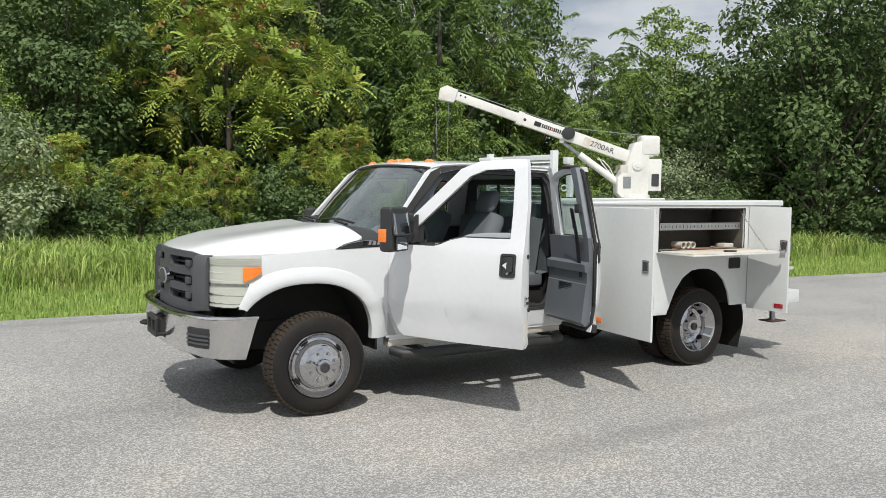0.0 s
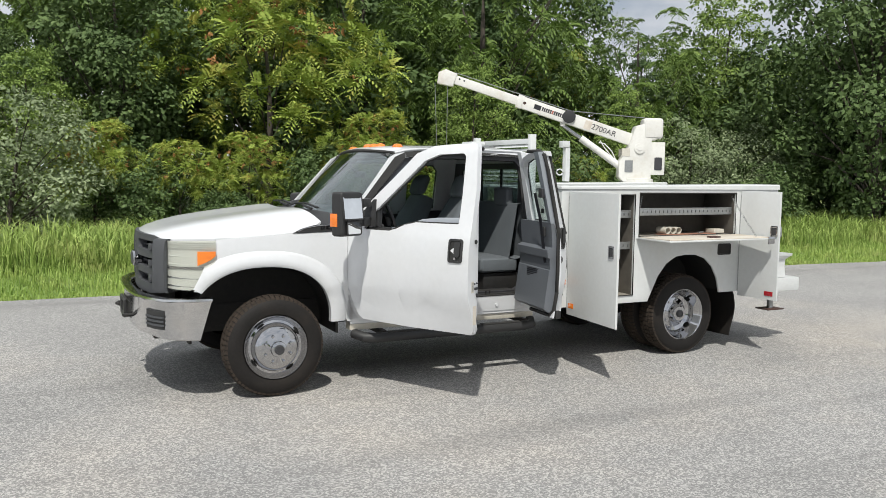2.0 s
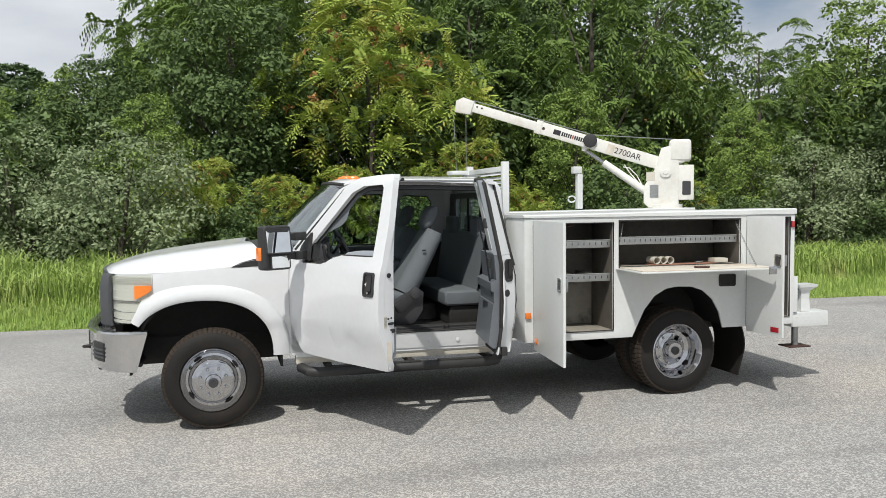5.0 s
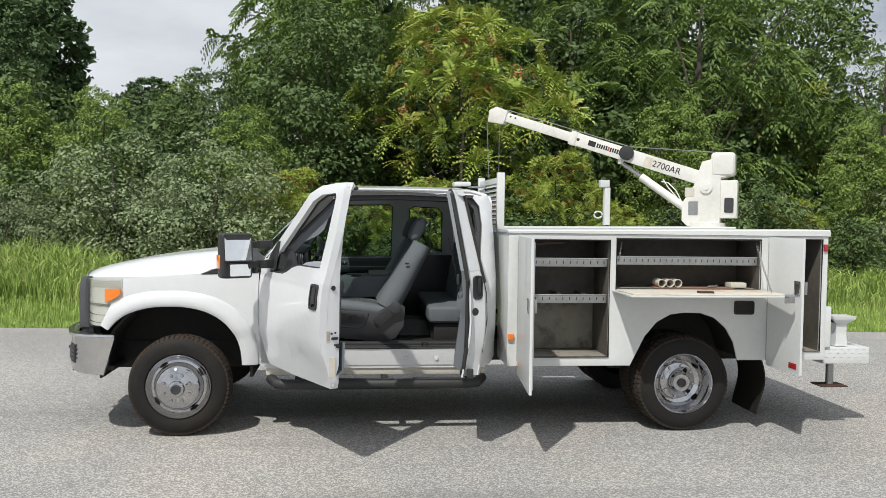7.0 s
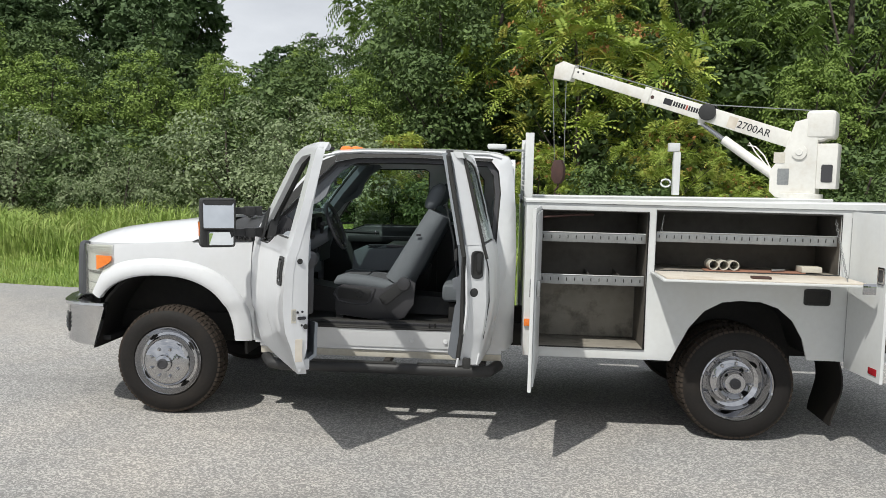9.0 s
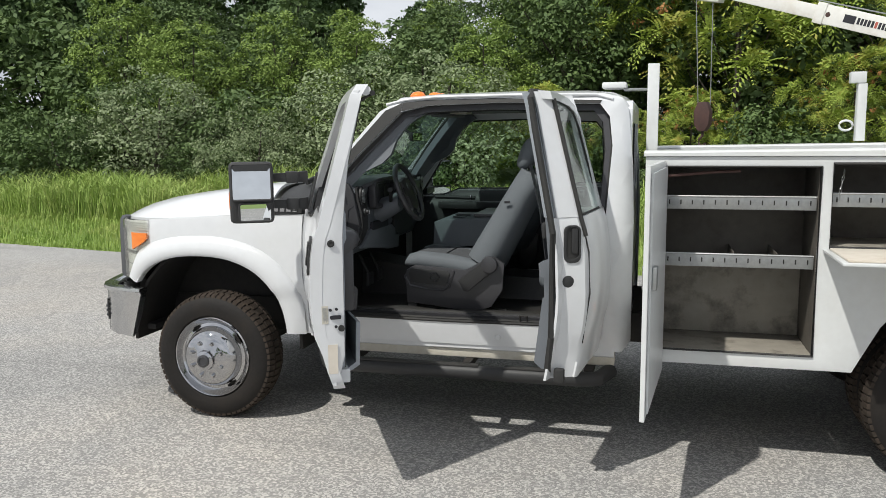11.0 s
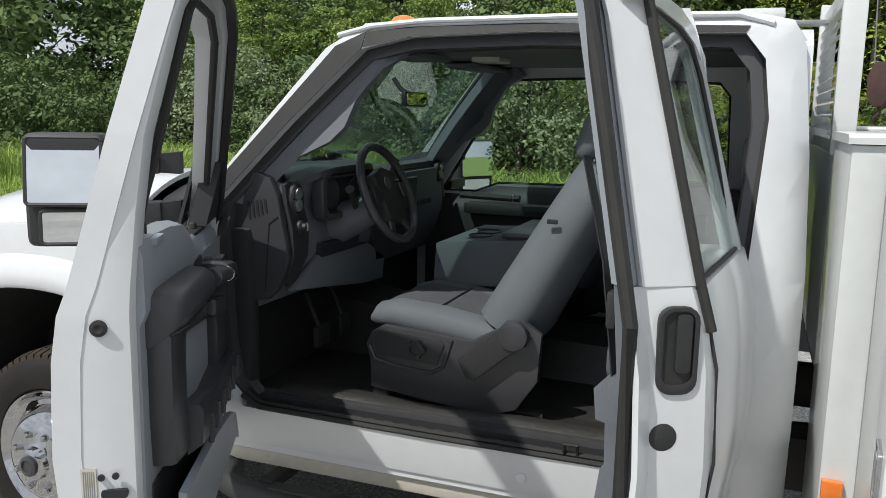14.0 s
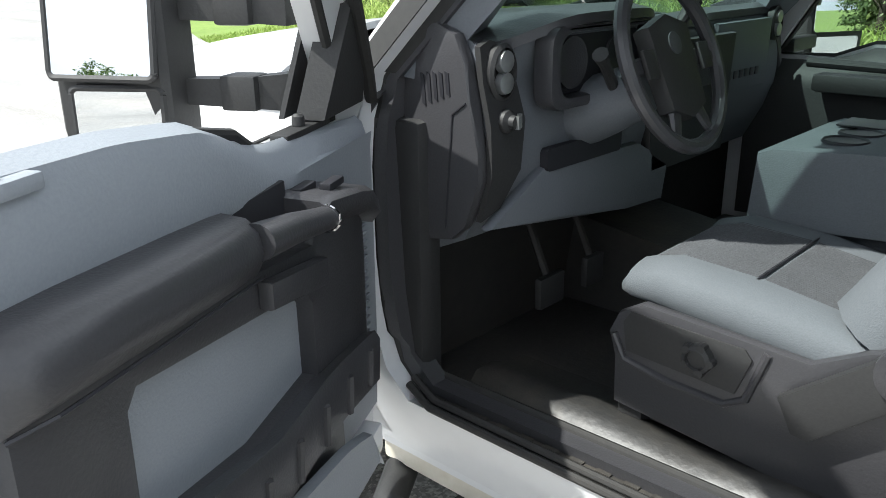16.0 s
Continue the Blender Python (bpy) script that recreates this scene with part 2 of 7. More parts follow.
def box(x0, x1, y0, y1, z0, z1, bevel=0.0, seg=2, bm=None):
    """An axis-aligned box with rounded edges, added to bm or to a new bmesh."""
    one = bmesh.new()
    bmesh.ops.create_cube(one, size=1.0)
    for v in one.verts:
        v.co = ((x0 + x1) / 2 + v.co.x * (x1 - x0), (y0 + y1) / 2 + v.co.y * (y1 - y0), (z0 + z1) / 2 + v.co.z * (z1 - z0))
    if bevel:
        bmesh.ops.bevel(one, geom=one.edges[:], offset=bevel, segments=seg, affect="EDGES", profile=0.6)
    return joined(bm, one)


def joined(bm, one):
    if bm is None:
        return one
    me = bpy.data.meshes.new("tmp")
    one.to_mesh(me)
    one.free()
    bm.from_mesh(me)
    bpy.data.meshes.remove(me)
    return bm


def shifted(bm, m):
    bmesh.ops.transform(bm, matrix=m, verts=bm.verts)
    return bm


def tube(pts, r, seg=10, bm=None, closed=False, cap=True, squash=1.0):
    """A round bar along a line of points; r is one radius, or one for each point."""
    one = bmesh.new()
    pts = [Vector(p) for p in pts]
    rings = []
    up = Vector((0, 0, 1))
    for i, p in enumerate(pts):
        a = pts[i - 1] if i or closed else p
        b = pts[(i + 1) % len(pts)] if i < len(pts) - 1 or closed else p
        d = (b - a).normalized()
        side = d.cross(up)
        side = d.cross(Vector((1, 0, 0))) if side.length < 0.05 else side
        side.normalize()
        other = side.cross(d)
        rr = float(r[i] if isinstance(r, (list, tuple)) else r)
        rings.append([one.verts.new(p + rr * (math.cos(2 * math.pi * k / seg) * side + squash * math.sin(2 * math.pi * k / seg) * other)) for k in range(seg)])
    n = len(rings)
    for i in range(n if closed else n - 1):
        a, b = rings[i], rings[(i + 1) % n]
        for k in range(seg):
            one.faces.new((a[k], a[(k + 1) % seg], b[(k + 1) % seg], b[k]))
    if cap and not closed:
        one.faces.new(rings[0][::-1])
        one.faces.new(rings[-1])
    return joined(bm, one)


def lathe(profile, centre, axis="y", seg=40, bm=None, sign=1):
    """A turned shape from (radius, height) pairs round an axis through centre."""
    one = bmesh.new()
    rings = []
    for rad, h in profile:
        ring = []
        for k in range(seg):
            a = 2 * math.pi * k / seg
            c, s = rad * math.cos(a), rad * math.sin(a)
            p = {"y": (c, sign * h, s), "z": (c, s, sign * h), "x": (sign * h, c, s)}[axis]
            ring.append(one.verts.new(Vector(p) + Vector(centre)))
        rings.append(ring)
    for a, b in zip(rings, rings[1:]):
        for k in range(seg):
            one.faces.new((a[k], a[(k + 1) % seg], b[(k + 1) % seg], b[k]))
    bmesh.ops.remove_doubles(one, verts=one.verts, dist=1e-5)
    return joined(bm, one)


def plate(outline, holes=(), lo=0.0, hi=0.01, plane="xz", bevel=0.0, bm=None, zcuts=(), xcuts=(), surface=None, thick=0.0):
    """A flat or curved sheet cut to an outline with holes. lo to hi is its depth along the third axis; with surface(a, b)
    it bends to that depth and is thick deep (towards plus)."""
    one = bmesh.new()
    for loop in (outline, *holes):
        vs = [one.verts.new((a, 0.0, b)) for a, b in loop]
        for i in range(len(vs)):
            one.edges.new((vs[i - 1], vs[i]))
    bmesh.ops.triangle_fill(one, edges=one.edges[:], use_beauty=True)
    one.normal_update()
    bmesh.ops.reverse_faces(one, faces=[f for f in one.faces if f.normal.y > 0])
    for z in zcuts:
        bmesh.ops.bisect_plane(one, geom=one.verts[:] + one.edges[:] + one.faces[:], plane_co=(0, 0, z), plane_no=(0, 0, 1))
    for x in xcuts:
        bmesh.ops.bisect_plane(one, geom=one.verts[:] + one.edges[:] + one.faces[:], plane_co=(x, 0, 0), plane_no=(1, 0, 0))
    bmesh.ops.remove_doubles(one, verts=one.verts[:], dist=2e-5)
    bmesh.ops.dissolve_degenerate(one, dist=1e-5, edges=one.edges[:])
    if surface is None:
        bmesh.ops.dissolve_limit(one, angle_limit=0.01, verts=one.verts[:], edges=one.edges[:])
    depth = thick if surface else hi - lo
    base = {v: (surface(v.co.x, v.co.z) if surface else lo) for v in one.verts}
    res = bmesh.ops.extrude_face_region(one, geom=one.faces[:])
    fresh = {g for g in res["geom"] if isinstance(g, bmesh.types.BMVert)}
    for v in one.verts:
        if v in fresh:
            v.co.y = (surface(v.co.x, v.co.z) if surface else lo) + depth
        else:
            v.co.y = base[v]
    if bevel:
        flat = [e for e in one.edges if e.is_manifold and e.calc_face_angle(0) > 0.9]
        bmesh.ops.bevel(one, geom=flat, offset=bevel, segments=2, affect="EDGES", profile=0.6)
    if plane != "xz":
        for v in one.verts:
            a, d, b = v.co
            v.co = {"xy": (a, b, d), "yz": (d, a, b)}[plane]
    return joined(bm, one)


def loft(sections, bm=None, cap=True, closed=True):
    """A skin through rows of points, each row with the same count."""
    one = bmesh.new()
    rows = [[one.verts.new(p) for p in sec] for sec in sections]
    n = len(rows[0])
    for a, b in zip(rows, rows[1:]):
        for k in range(n if closed else n - 1):
            one.faces.new((a[k], a[(k + 1) % n], b[(k + 1) % n], b[k]))
    if cap and closed:
        one.faces.new(rows[0][::-1])
        one.faces.new(rows[-1])
    return joined(bm, one)


def thicken(bm, move):
    """Closes an open skin into a solid by pushing a copy of it along move."""
    fresh = [g for g in bmesh.ops.extrude_face_region(bm, geom=bm.faces[:], use_keep_orig=True)["geom"] if isinstance(g, bmesh.types.BMVert)]
    bmesh.ops.translate(bm, verts=fresh, vec=move)
    return bm


def arc(cx, cz, r, a0, a1, n, rz=None):
    """Points on an arc, degrees from plus x towards plus z."""
    rz = rz or r
    return [(cx + r * math.cos(radians(a0 + (a1 - a0) * i / n)), cz + rz * math.sin(radians(a0 + (a1 - a0) * i / n))) for i in range(n + 1)]


def round_rect(x0, x1, z0, z1, r, n=4):
    out = []
    for cx, cz, a in ((x1 - r, z1 - r, 0), (x0 + r, z1 - r, 90), (x0 + r, z0 + r, 180), (x1 - r, z0 + r, 270)):
        out += arc(cx, cz, r, a, a + 90, n)
    return out


def mirrored(bm):
    """The same shape on the other side of the centre line."""
    for v in bm.verts:
        v.co.y = -v.co.y
    bmesh.ops.reverse_faces(bm, faces=bm.faces)
    return bm


def words(text, size, mat, m, parent=None, name="lettering", extrude=0.0008, label=""):
    """Raised or printed lettering in the built-in font, as a mesh."""
    cu = bpy.data.curves.new(name, "FONT")
    cu.body, cu.size, cu.extrude, cu.align_x, cu.align_y = text, size, extrude, "CENTER", "CENTER"
    tmp = bpy.data.objects.new(name, cu)
    scene.collection.objects.link(tmp)
    me = bpy.data.meshes.new_from_object(tmp.evaluated_get(bpy.context.evaluated_depsgraph_get()))
    bpy.data.objects.remove(tmp)
    me.materials.append(mat)
    ob = new(name, me)
    if parent:
        ob.parent = parent
    ob.matrix_basis = m
    if label:
        ob["label"] = label
    return ob


def empty(name, x=0, y=0, z=0):
    ob = new(name)
    ob.empty_display_size = 0.2
    ob.matrix_basis = pose(x, y, z)
    return ob


# ---- ground, road and verge ----
def edge_y(x):
    """Where the asphalt ends, across the road from the camera."""
    return 5.0 - 0.035 * x + (0.014 * (x + 1) ** 2 if x < -1 else 0) - (0.004 * (x - 8) ** 2 if x > 8 else 0)


def ground_z(x, y):
    """The grass is level by the road and swells slightly towards the trees."""
    d = max(0.0, y - edge_y(max(-30, min(30, x))) - 0.3)
    return -0.05 + min(0.75, 0.035 * d) + (0.03 * noise.noise((x * 0.5, y * 0.5, 0)) if d > 0 else 0)


def build_ground():
    xs = [-2500, -300, -80, -45] + [-36 + i * 1.2 for i in range(66)] + [55, 90, 300, 2500]
    ys = [-2500, -300, -60, -20, 0, 3] + [3.6 + i * 0.8 for i in range(38)] + [45, 80, 300, 2500]
    verts = [(x, y, ground_z(x, y) if -60 < y < 50 else -0.05) for y in ys for x in xs]
    n = len(xs)
    faces = [(j * n + i, j * n + i + 1, (j + 1) * n + i + 1, (j + 1) * n + i) for j in range(len(ys) - 1) for i in range(n - 1)]
    m = material("grass_soil", (0.12, 0.19, 0.035), 0.95, second=(0.21, 0.30, 0.06), coarse=0.7, fine=14, stain=(0.13, 0.11, 0.06), stain_amount=0.55, stain_scale=0.8, bump=0.6)
    ob = raw_part("ground", verts, faces, m, smooth=True)
    tagged(ob, "green grassy ground that runs back under the trees", "ground", kind="structure")


def asphalt():
    m = material("asphalt", (0.225, 0.222, 0.218), 0.9, second=(0.345, 0.340, 0.332), coarse=0.35, fine=70, bump=0.5, stain=(0.46, 0.41, 0.35), stain_amount=0.45, stain_scale=0.22)
    n, l = m.node_tree.nodes, m.node_tree.links
    b = n["Principled BSDF"]
    co = n["Texture Coordinate"]
    old = b.inputs["Base Color"].links[0].from_socket
    # pale stone chips set in the binder
    chips = n.new("ShaderNodeTexVoronoi")
    chips.inputs["Scale"].default_value = 95.0
    l.new(co.outputs["Object"], chips.inputs["Vector"])
    pick = n.new("ShaderNodeSeparateColor")
    l.new(chips.outputs["Color"], pick.inputs["Color"])
    ramp = n.new("ShaderNodeValToRGB")
    ramp.color_ramp.elements[0].position, ramp.color_ramp.elements[1].position = 0.35, 0.95
    ramp.color_ramp.elements[0].color, ramp.color_ramp.elements[1].color = (0.62, 0.62, 0.62, 1), (1.75, 1.72, 1.68, 1)
    l.new(pick.outputs["Red"], ramp.inputs["Fac"])
    mul = n.new("ShaderNodeMix")
    mul.data_type, mul.blend_type = "RGBA", "MULTIPLY"
    mul.inputs["Factor"].default_value = 0.75
    l.new(old, mul.inputs["A"])
    l.new(ramp.outputs["Color"], mul.inputs["B"])
    # dark rubber streaks along the road
    mp, streak, lim = n.new("ShaderNodeMapping"), n.new("ShaderNodeTexNoise"), n.new("ShaderNodeMapRange")
    mp.inputs["Scale"].default_value = (0.10, 1.5, 1.0)
    mp.inputs["Rotation"].default_value = (0, 0, 0.07)
    streak.inputs["Scale"].default_value, streak.inputs["Detail"].default_value = 1.0, 6.0
    l.new(co.outputs["Object"], mp.inputs["Vector"])
    l.new(mp.outputs["Vector"], streak.inputs["Vector"])
    l.new(streak.outputs["Fac"], lim.inputs["Value"])
    lim.inputs["From Min"].default_value, lim.inputs["From Max"].default_value, lim.inputs["To Max"].default_value = 0.56, 0.74, 0.5
    dark = n.new("ShaderNodeMix")
    dark.data_type = "RGBA"
    l.new(lim.outputs["Result"], dark.inputs["Factor"])
    l.new(mul.outputs["Result"], dark.inputs["A"])
    dark.inputs["B"].default_value = (0.13, 0.128, 0.125, 1)
    l.new(dark.outputs["Result"], b.inputs["Base Color"])
    return m


def build_road():
    """One slab of old asphalt with a ragged edge, a few centimetres above the verge."""
    xs = [-150, -90, -60, -45] + [-36 + i * 0.3 for i in range(261)] + [60, 90, 150]
    far = [(x, edge_y(max(-30, min(30, x))) + 0.05 * noise.noise((x * 1.3, 0, 0)) + 0.02 * noise.noise((x * 6, 3, 0))) for x in xs]
    verts, faces = [], []
    rows = (-70.0, -20.0, -8.0, -4.0, 0.0, None)
    for r in rows:
        verts += [(x, y if r is None else r, 0.0) for x, y in far]
    verts += [(x, y + 0.01, -0.09) for x, y in far]
    n = len(xs)
    for j in range(len(rows)):
        faces += [(j * n + i, j * n + i + 1, (j + 1) * n + i + 1, (j + 1) * n + i) for i in range(n - 1)]
    ob = raw_part("road", verts, faces, asphalt())
    tagged(ob, "worn pale grey asphalt road with dark tyre streaks", "road", kind="structure")


def blades(count, spot, height, spread, width, seed, bend=0.5):
    """Grass blades as bent tapering strips; spot() gives a place."""
    rng = np.random.default_rng(seed)
    verts, faces = [], []
    for i in range(count):
        x, y = spot(rng)
        z = ground_z(x, y)
        h = height(x, y) * rng.uniform(0.55, 1.25)
        a = rng.uniform(0, 2 * math.pi)
        lx, ly = math.cos(a), math.sin(a)
        w = width * rng.uniform(0.7, 1.3)
        lean = h * bend * rng.uniform(0.2, 1.0) * spread
        px, py = -ly * w, lx * w
        k = len(verts)
        verts += [(x - px, y - py, z - 0.02), (x + px, y + py, z - 0.02),
                  (x + lx * lean * 0.35 + px * 0.8, y + ly * lean * 0.35 + py * 0.8, z + h * 0.62),
                  (x + lx * lean * 0.35 - px * 0.8, y + ly * lean * 0.35 - py * 0.8, z + h * 0.62),
                  (x + lx * lean, y + ly * lean, z + h * (1.0 - 0.18 * spread))]
        faces += [(k, k + 1, k + 2, k + 3), (k + 3, k + 2, k + 4)]
    return verts, faces


def build_grass():
    def verge(rng):
        x = rng.uniform(-16, 26)
        return x, edge_y(x) + 0.04 + 4.2 * rng.random() ** 1.25
    v, f = blades(52000, verge, lambda x, y: 0.10 + 0.05 * min(3.0, y - edge_y(x)), 1.0, 0.008, 3)
    tagged(raw_part("verge_grass", v, f, GRASS), "bright green uncut grass along the asphalt edge", "grass", kind="stuff")

    def tall(rng):
        while True:
            x = rng.uniform(-20, 28)
            y = edge_y(x) + 2.6 + 4.6 * rng.random()
            if noise.noise((x * 0.35, y * 0.5, 7)) > -0.25 or y < edge_y(x) + 3.6:
                return x, y
    v, f = blades(46000, tall, lambda x, y: 0.62 + 0.35 * noise.noise((x * 0.4, y * 0.4, 2)) + 0.30 * noise.noise((x * 1.7, y * 1.7, 9)) + (0.25 if x < -4 else 0), 1.3, 0.011, 4, 0.6)
    tagged(raw_part("tall_grass", v, f, GRASS), "tall bright green arching grass before the shrubs", "grass", kind="stuff")


build_ground()
build_road()
build_grass()


# ---- trees and shrubs ----
def leaf_cloud(rng, centres, radii, count, size, droop=0.3, shape="leaf", shell=0.55, heart=0.2):
    """Leaves on the upper and outer skin of many small clumps, with open gaps between them; a share fills the crown's heart."""
    centres, radii = np.array(centres), np.array(radii)
    weight = (radii ** 2).mean(axis=1)
    per = 9 if shape == "frond" else 1
    n = max(1, count // per)
    pick = rng.choice(len(centres), n, p=weight / weight.sum())
    middle = centres.mean(axis=0)
    outward = centres[pick] - middle
    outward[:, 2] *= 0.4
    outward /= np.linalg.norm(outward, axis=1)[:, None] + 1e-6
    d = rng.normal(size=(n, 3))
    d /= np.linalg.norm(d, axis=1)[:, None]
    d += 0.5 * outward + np.array([0, 0, 0.42])
    d /= np.linalg.norm(d, axis=1)[:, None]
    r = shell + (1 - shell) * rng.random(n) ** 0.6
    r *= 1 + 0.16 * rng.normal(size=n)
    p = centres[pick] + d * radii[pick] * r[:, None]
    deep = rng.random(n) < heart
    pull = rng.uniform(0.25, 0.8, n)[:, None]
    p = np.where(deep[:, None], middle + (p - middle) * pull, p)
    up = np.array([0, 0, 1.0])
    if shape == "frond":
        # whorls of long compound leaves at the twig ends, each a drooping stalk with pairs of leaflets
        e1 = np.cross(d, rng.normal(size=(n, 3)))
        e1 /= np.linalg.norm(e1, axis=1)[:, None] + 1e-9
        e2 = np.cross(d, e1)
        a = (np.arange(per)[None, :] + rng.random((n, per)) * 0.7) * 2 * math.pi / per
        out = np.cos(a)[:, :, None] * e1[:, None] + np.sin(a)[:, :, None] * e2[:, None] + 0.45 * d[:, None] + 0.15 * up
        out = out.reshape(-1, 3)
        out /= np.linalg.norm(out, axis=1)[:, None] + 1e-9
        p = np.repeat(p, per, axis=0)
        side = np.cross(out, up + rng.normal(size=out.shape) * 0.25)
        side /= np.linalg.norm(side, axis=1)[:, None] + 1e-9
        s = size * rng.uniform(0.65, 1.3, len(p))[:, None]
        vs, fs, k, pairs = [], [], 0, 6
        for j in range(pairs):
            u = (j + 0.8) / pairs
            q = p + out * s * u * 2.2
            q[:, 2] -= s[:, 0] * (0.5 + droop) * u * u
            for sg in (-1, 1):
                tip = q + (side * sg * 0.85 + out * 0.5) * s * 0.60 * (1.1 - 0.4 * u)
                tip[:, 2] -= s[:, 0] * (0.10 + 0.3 * droop)
                w = out * s * 0.14
                vs.append(np.stack([q, q + (tip - q) * 0.45 + w, tip, q + (tip - q) * 0.45 - w], axis=1).reshape(-1, 3))
                fs.append(np.arange(len(p) * 4).reshape(-1, 4) + k)
                k += len(p) * 4
        return np.concatenate(vs), np.concatenate(fs)
    nrm = 0.6 * d + 0.55 * up + rng.normal(size=(n, 3)) * 0.5
    nrm /= np.linalg.norm(nrm, axis=1)[:, None]
    out = np.cross(nrm, rng.normal(size=(n, 3)))
    out[:, 2] -= droop
    out /= np.linalg.norm(out, axis=1)[:, None] + 1e-9
    side = np.cross(nrm, out)
    side /= np.linalg.norm(side, axis=1)[:, None] + 1e-9
    s = size * rng.uniform(0.6, 1.35, n)[:, None]
    if shape == "leaf":
        v = np.stack([p, p + out * s * 0.55 + side * s * 0.30, p + out * s * 1.1, p + out * s * 0.55 - side * s * 0.30], axis=1).reshape(-1, 3)
        return v, np.arange(n * 4).reshape(-1, 4)
    v = np.stack([p - side * s * 0.5, p + out * s * 1.2, p + side * s * 0.5], axis=1).reshape(-1, 3)
    return v, np.arange(n * 3).reshape(-1, 3)


def make_tree(seed, height, width, leaf, bark_r, count, size, base=0.25, droop=0.3, shape="leaf", label="", name="tree", clumps=34, cone=0.0, shell=0.55, heart=0.2):
    """A tapered trunk with forking limbs, and a crown of leaf clumps carried by the limbs' ends."""
    rng = np.random.default_rng(seed)
    root = empty(name)
    bm = bmesh.new()
    lean = rng.uniform(-0.25, 0.25, 2)
    trunk = [(lean[0] * u * u + 0.06 * math.sin(5 * u + seed), lean[1] * u * u, -0.15 + height * 0.88 * u) for u in np.linspace(0, 1, 9)]
    tube(trunk, [bark_r * (1.12 - 0.98 * u) + 0.012 for u in np.linspace(0, 1, 9)], 8, bm)
    centres, radii = [], []
    for i in range(clumps):
        u = base + (1 - base) * ((i + rng.random()) / clumps)
        prof = (1 - cone) * math.sin(math.pi * min(1.0, 0.14 + 0.80 * (u - base) / (1 - base))) ** 0.65 + cone * (1.05 - (u - base) / (1 - base))
        a = i * 2.399 + rng.uniform(-0.4, 0.4)
        reach = width / 2 * prof * rng.uniform(0.25, 1.0) ** 0.6
        k = min(7, int(u * 0.8 * 8))
        start = Vector(trunk[max(1, k - 1)])
        end = Vector((trunk[k][0] + reach * math.cos(a), trunk[k][1] + reach * math.sin(a), height * u + rng.uniform(-0.2, 0.2)))
        mid = start.lerp(end, 0.55) + Vector((0, 0, 0.10 * height * rng.uniform(-0.2, 0.6)))
        if i % (4 if shape == "frond" else 2) == 0 and u < 0.85:
            tube([start, mid, end], [bark_r * 0.34 * (1 - 0.6 * u), bark_r * 0.2, 0.012], 5, bm, cap=False)
        size_c = width * rng.uniform(0.07, 0.15) * (0.6 + 0.5 * prof)
        centres.append(end)
        radii.append((size_c * 1.1, size_c * 1.1, size_c * rng.uniform(0.5, 0.85)))
    part("trunk", bm, BARK, root, smooth=60)
    v, f = leaf_cloud(rng, [tuple(c) for c in centres], radii, count, size, droop, shape, shell, heart)
    raw_part("crown", v.tolist(), f.tolist(), leaf, root)
    tagged(root, label, "tree" if name != "shrub" else "shrub")
    return root


def place(ob, x, y, s=1.0, turn=0.0, up=1.0):
    ob.matrix_basis = pose(x, y, ground_z(x, y), 0, 0, turn)
    ob.scale = (s, s, s * up)


def more(ob, spots):
    for x, y, s, turn in spots:
        c = copy_thing(ob, pose(x, y, ground_z(x, y), 0, 0, turn))
        c.scale = (s, s, s * (0.92 + 0.16 * ((x * 7.3 + y) % 1)))


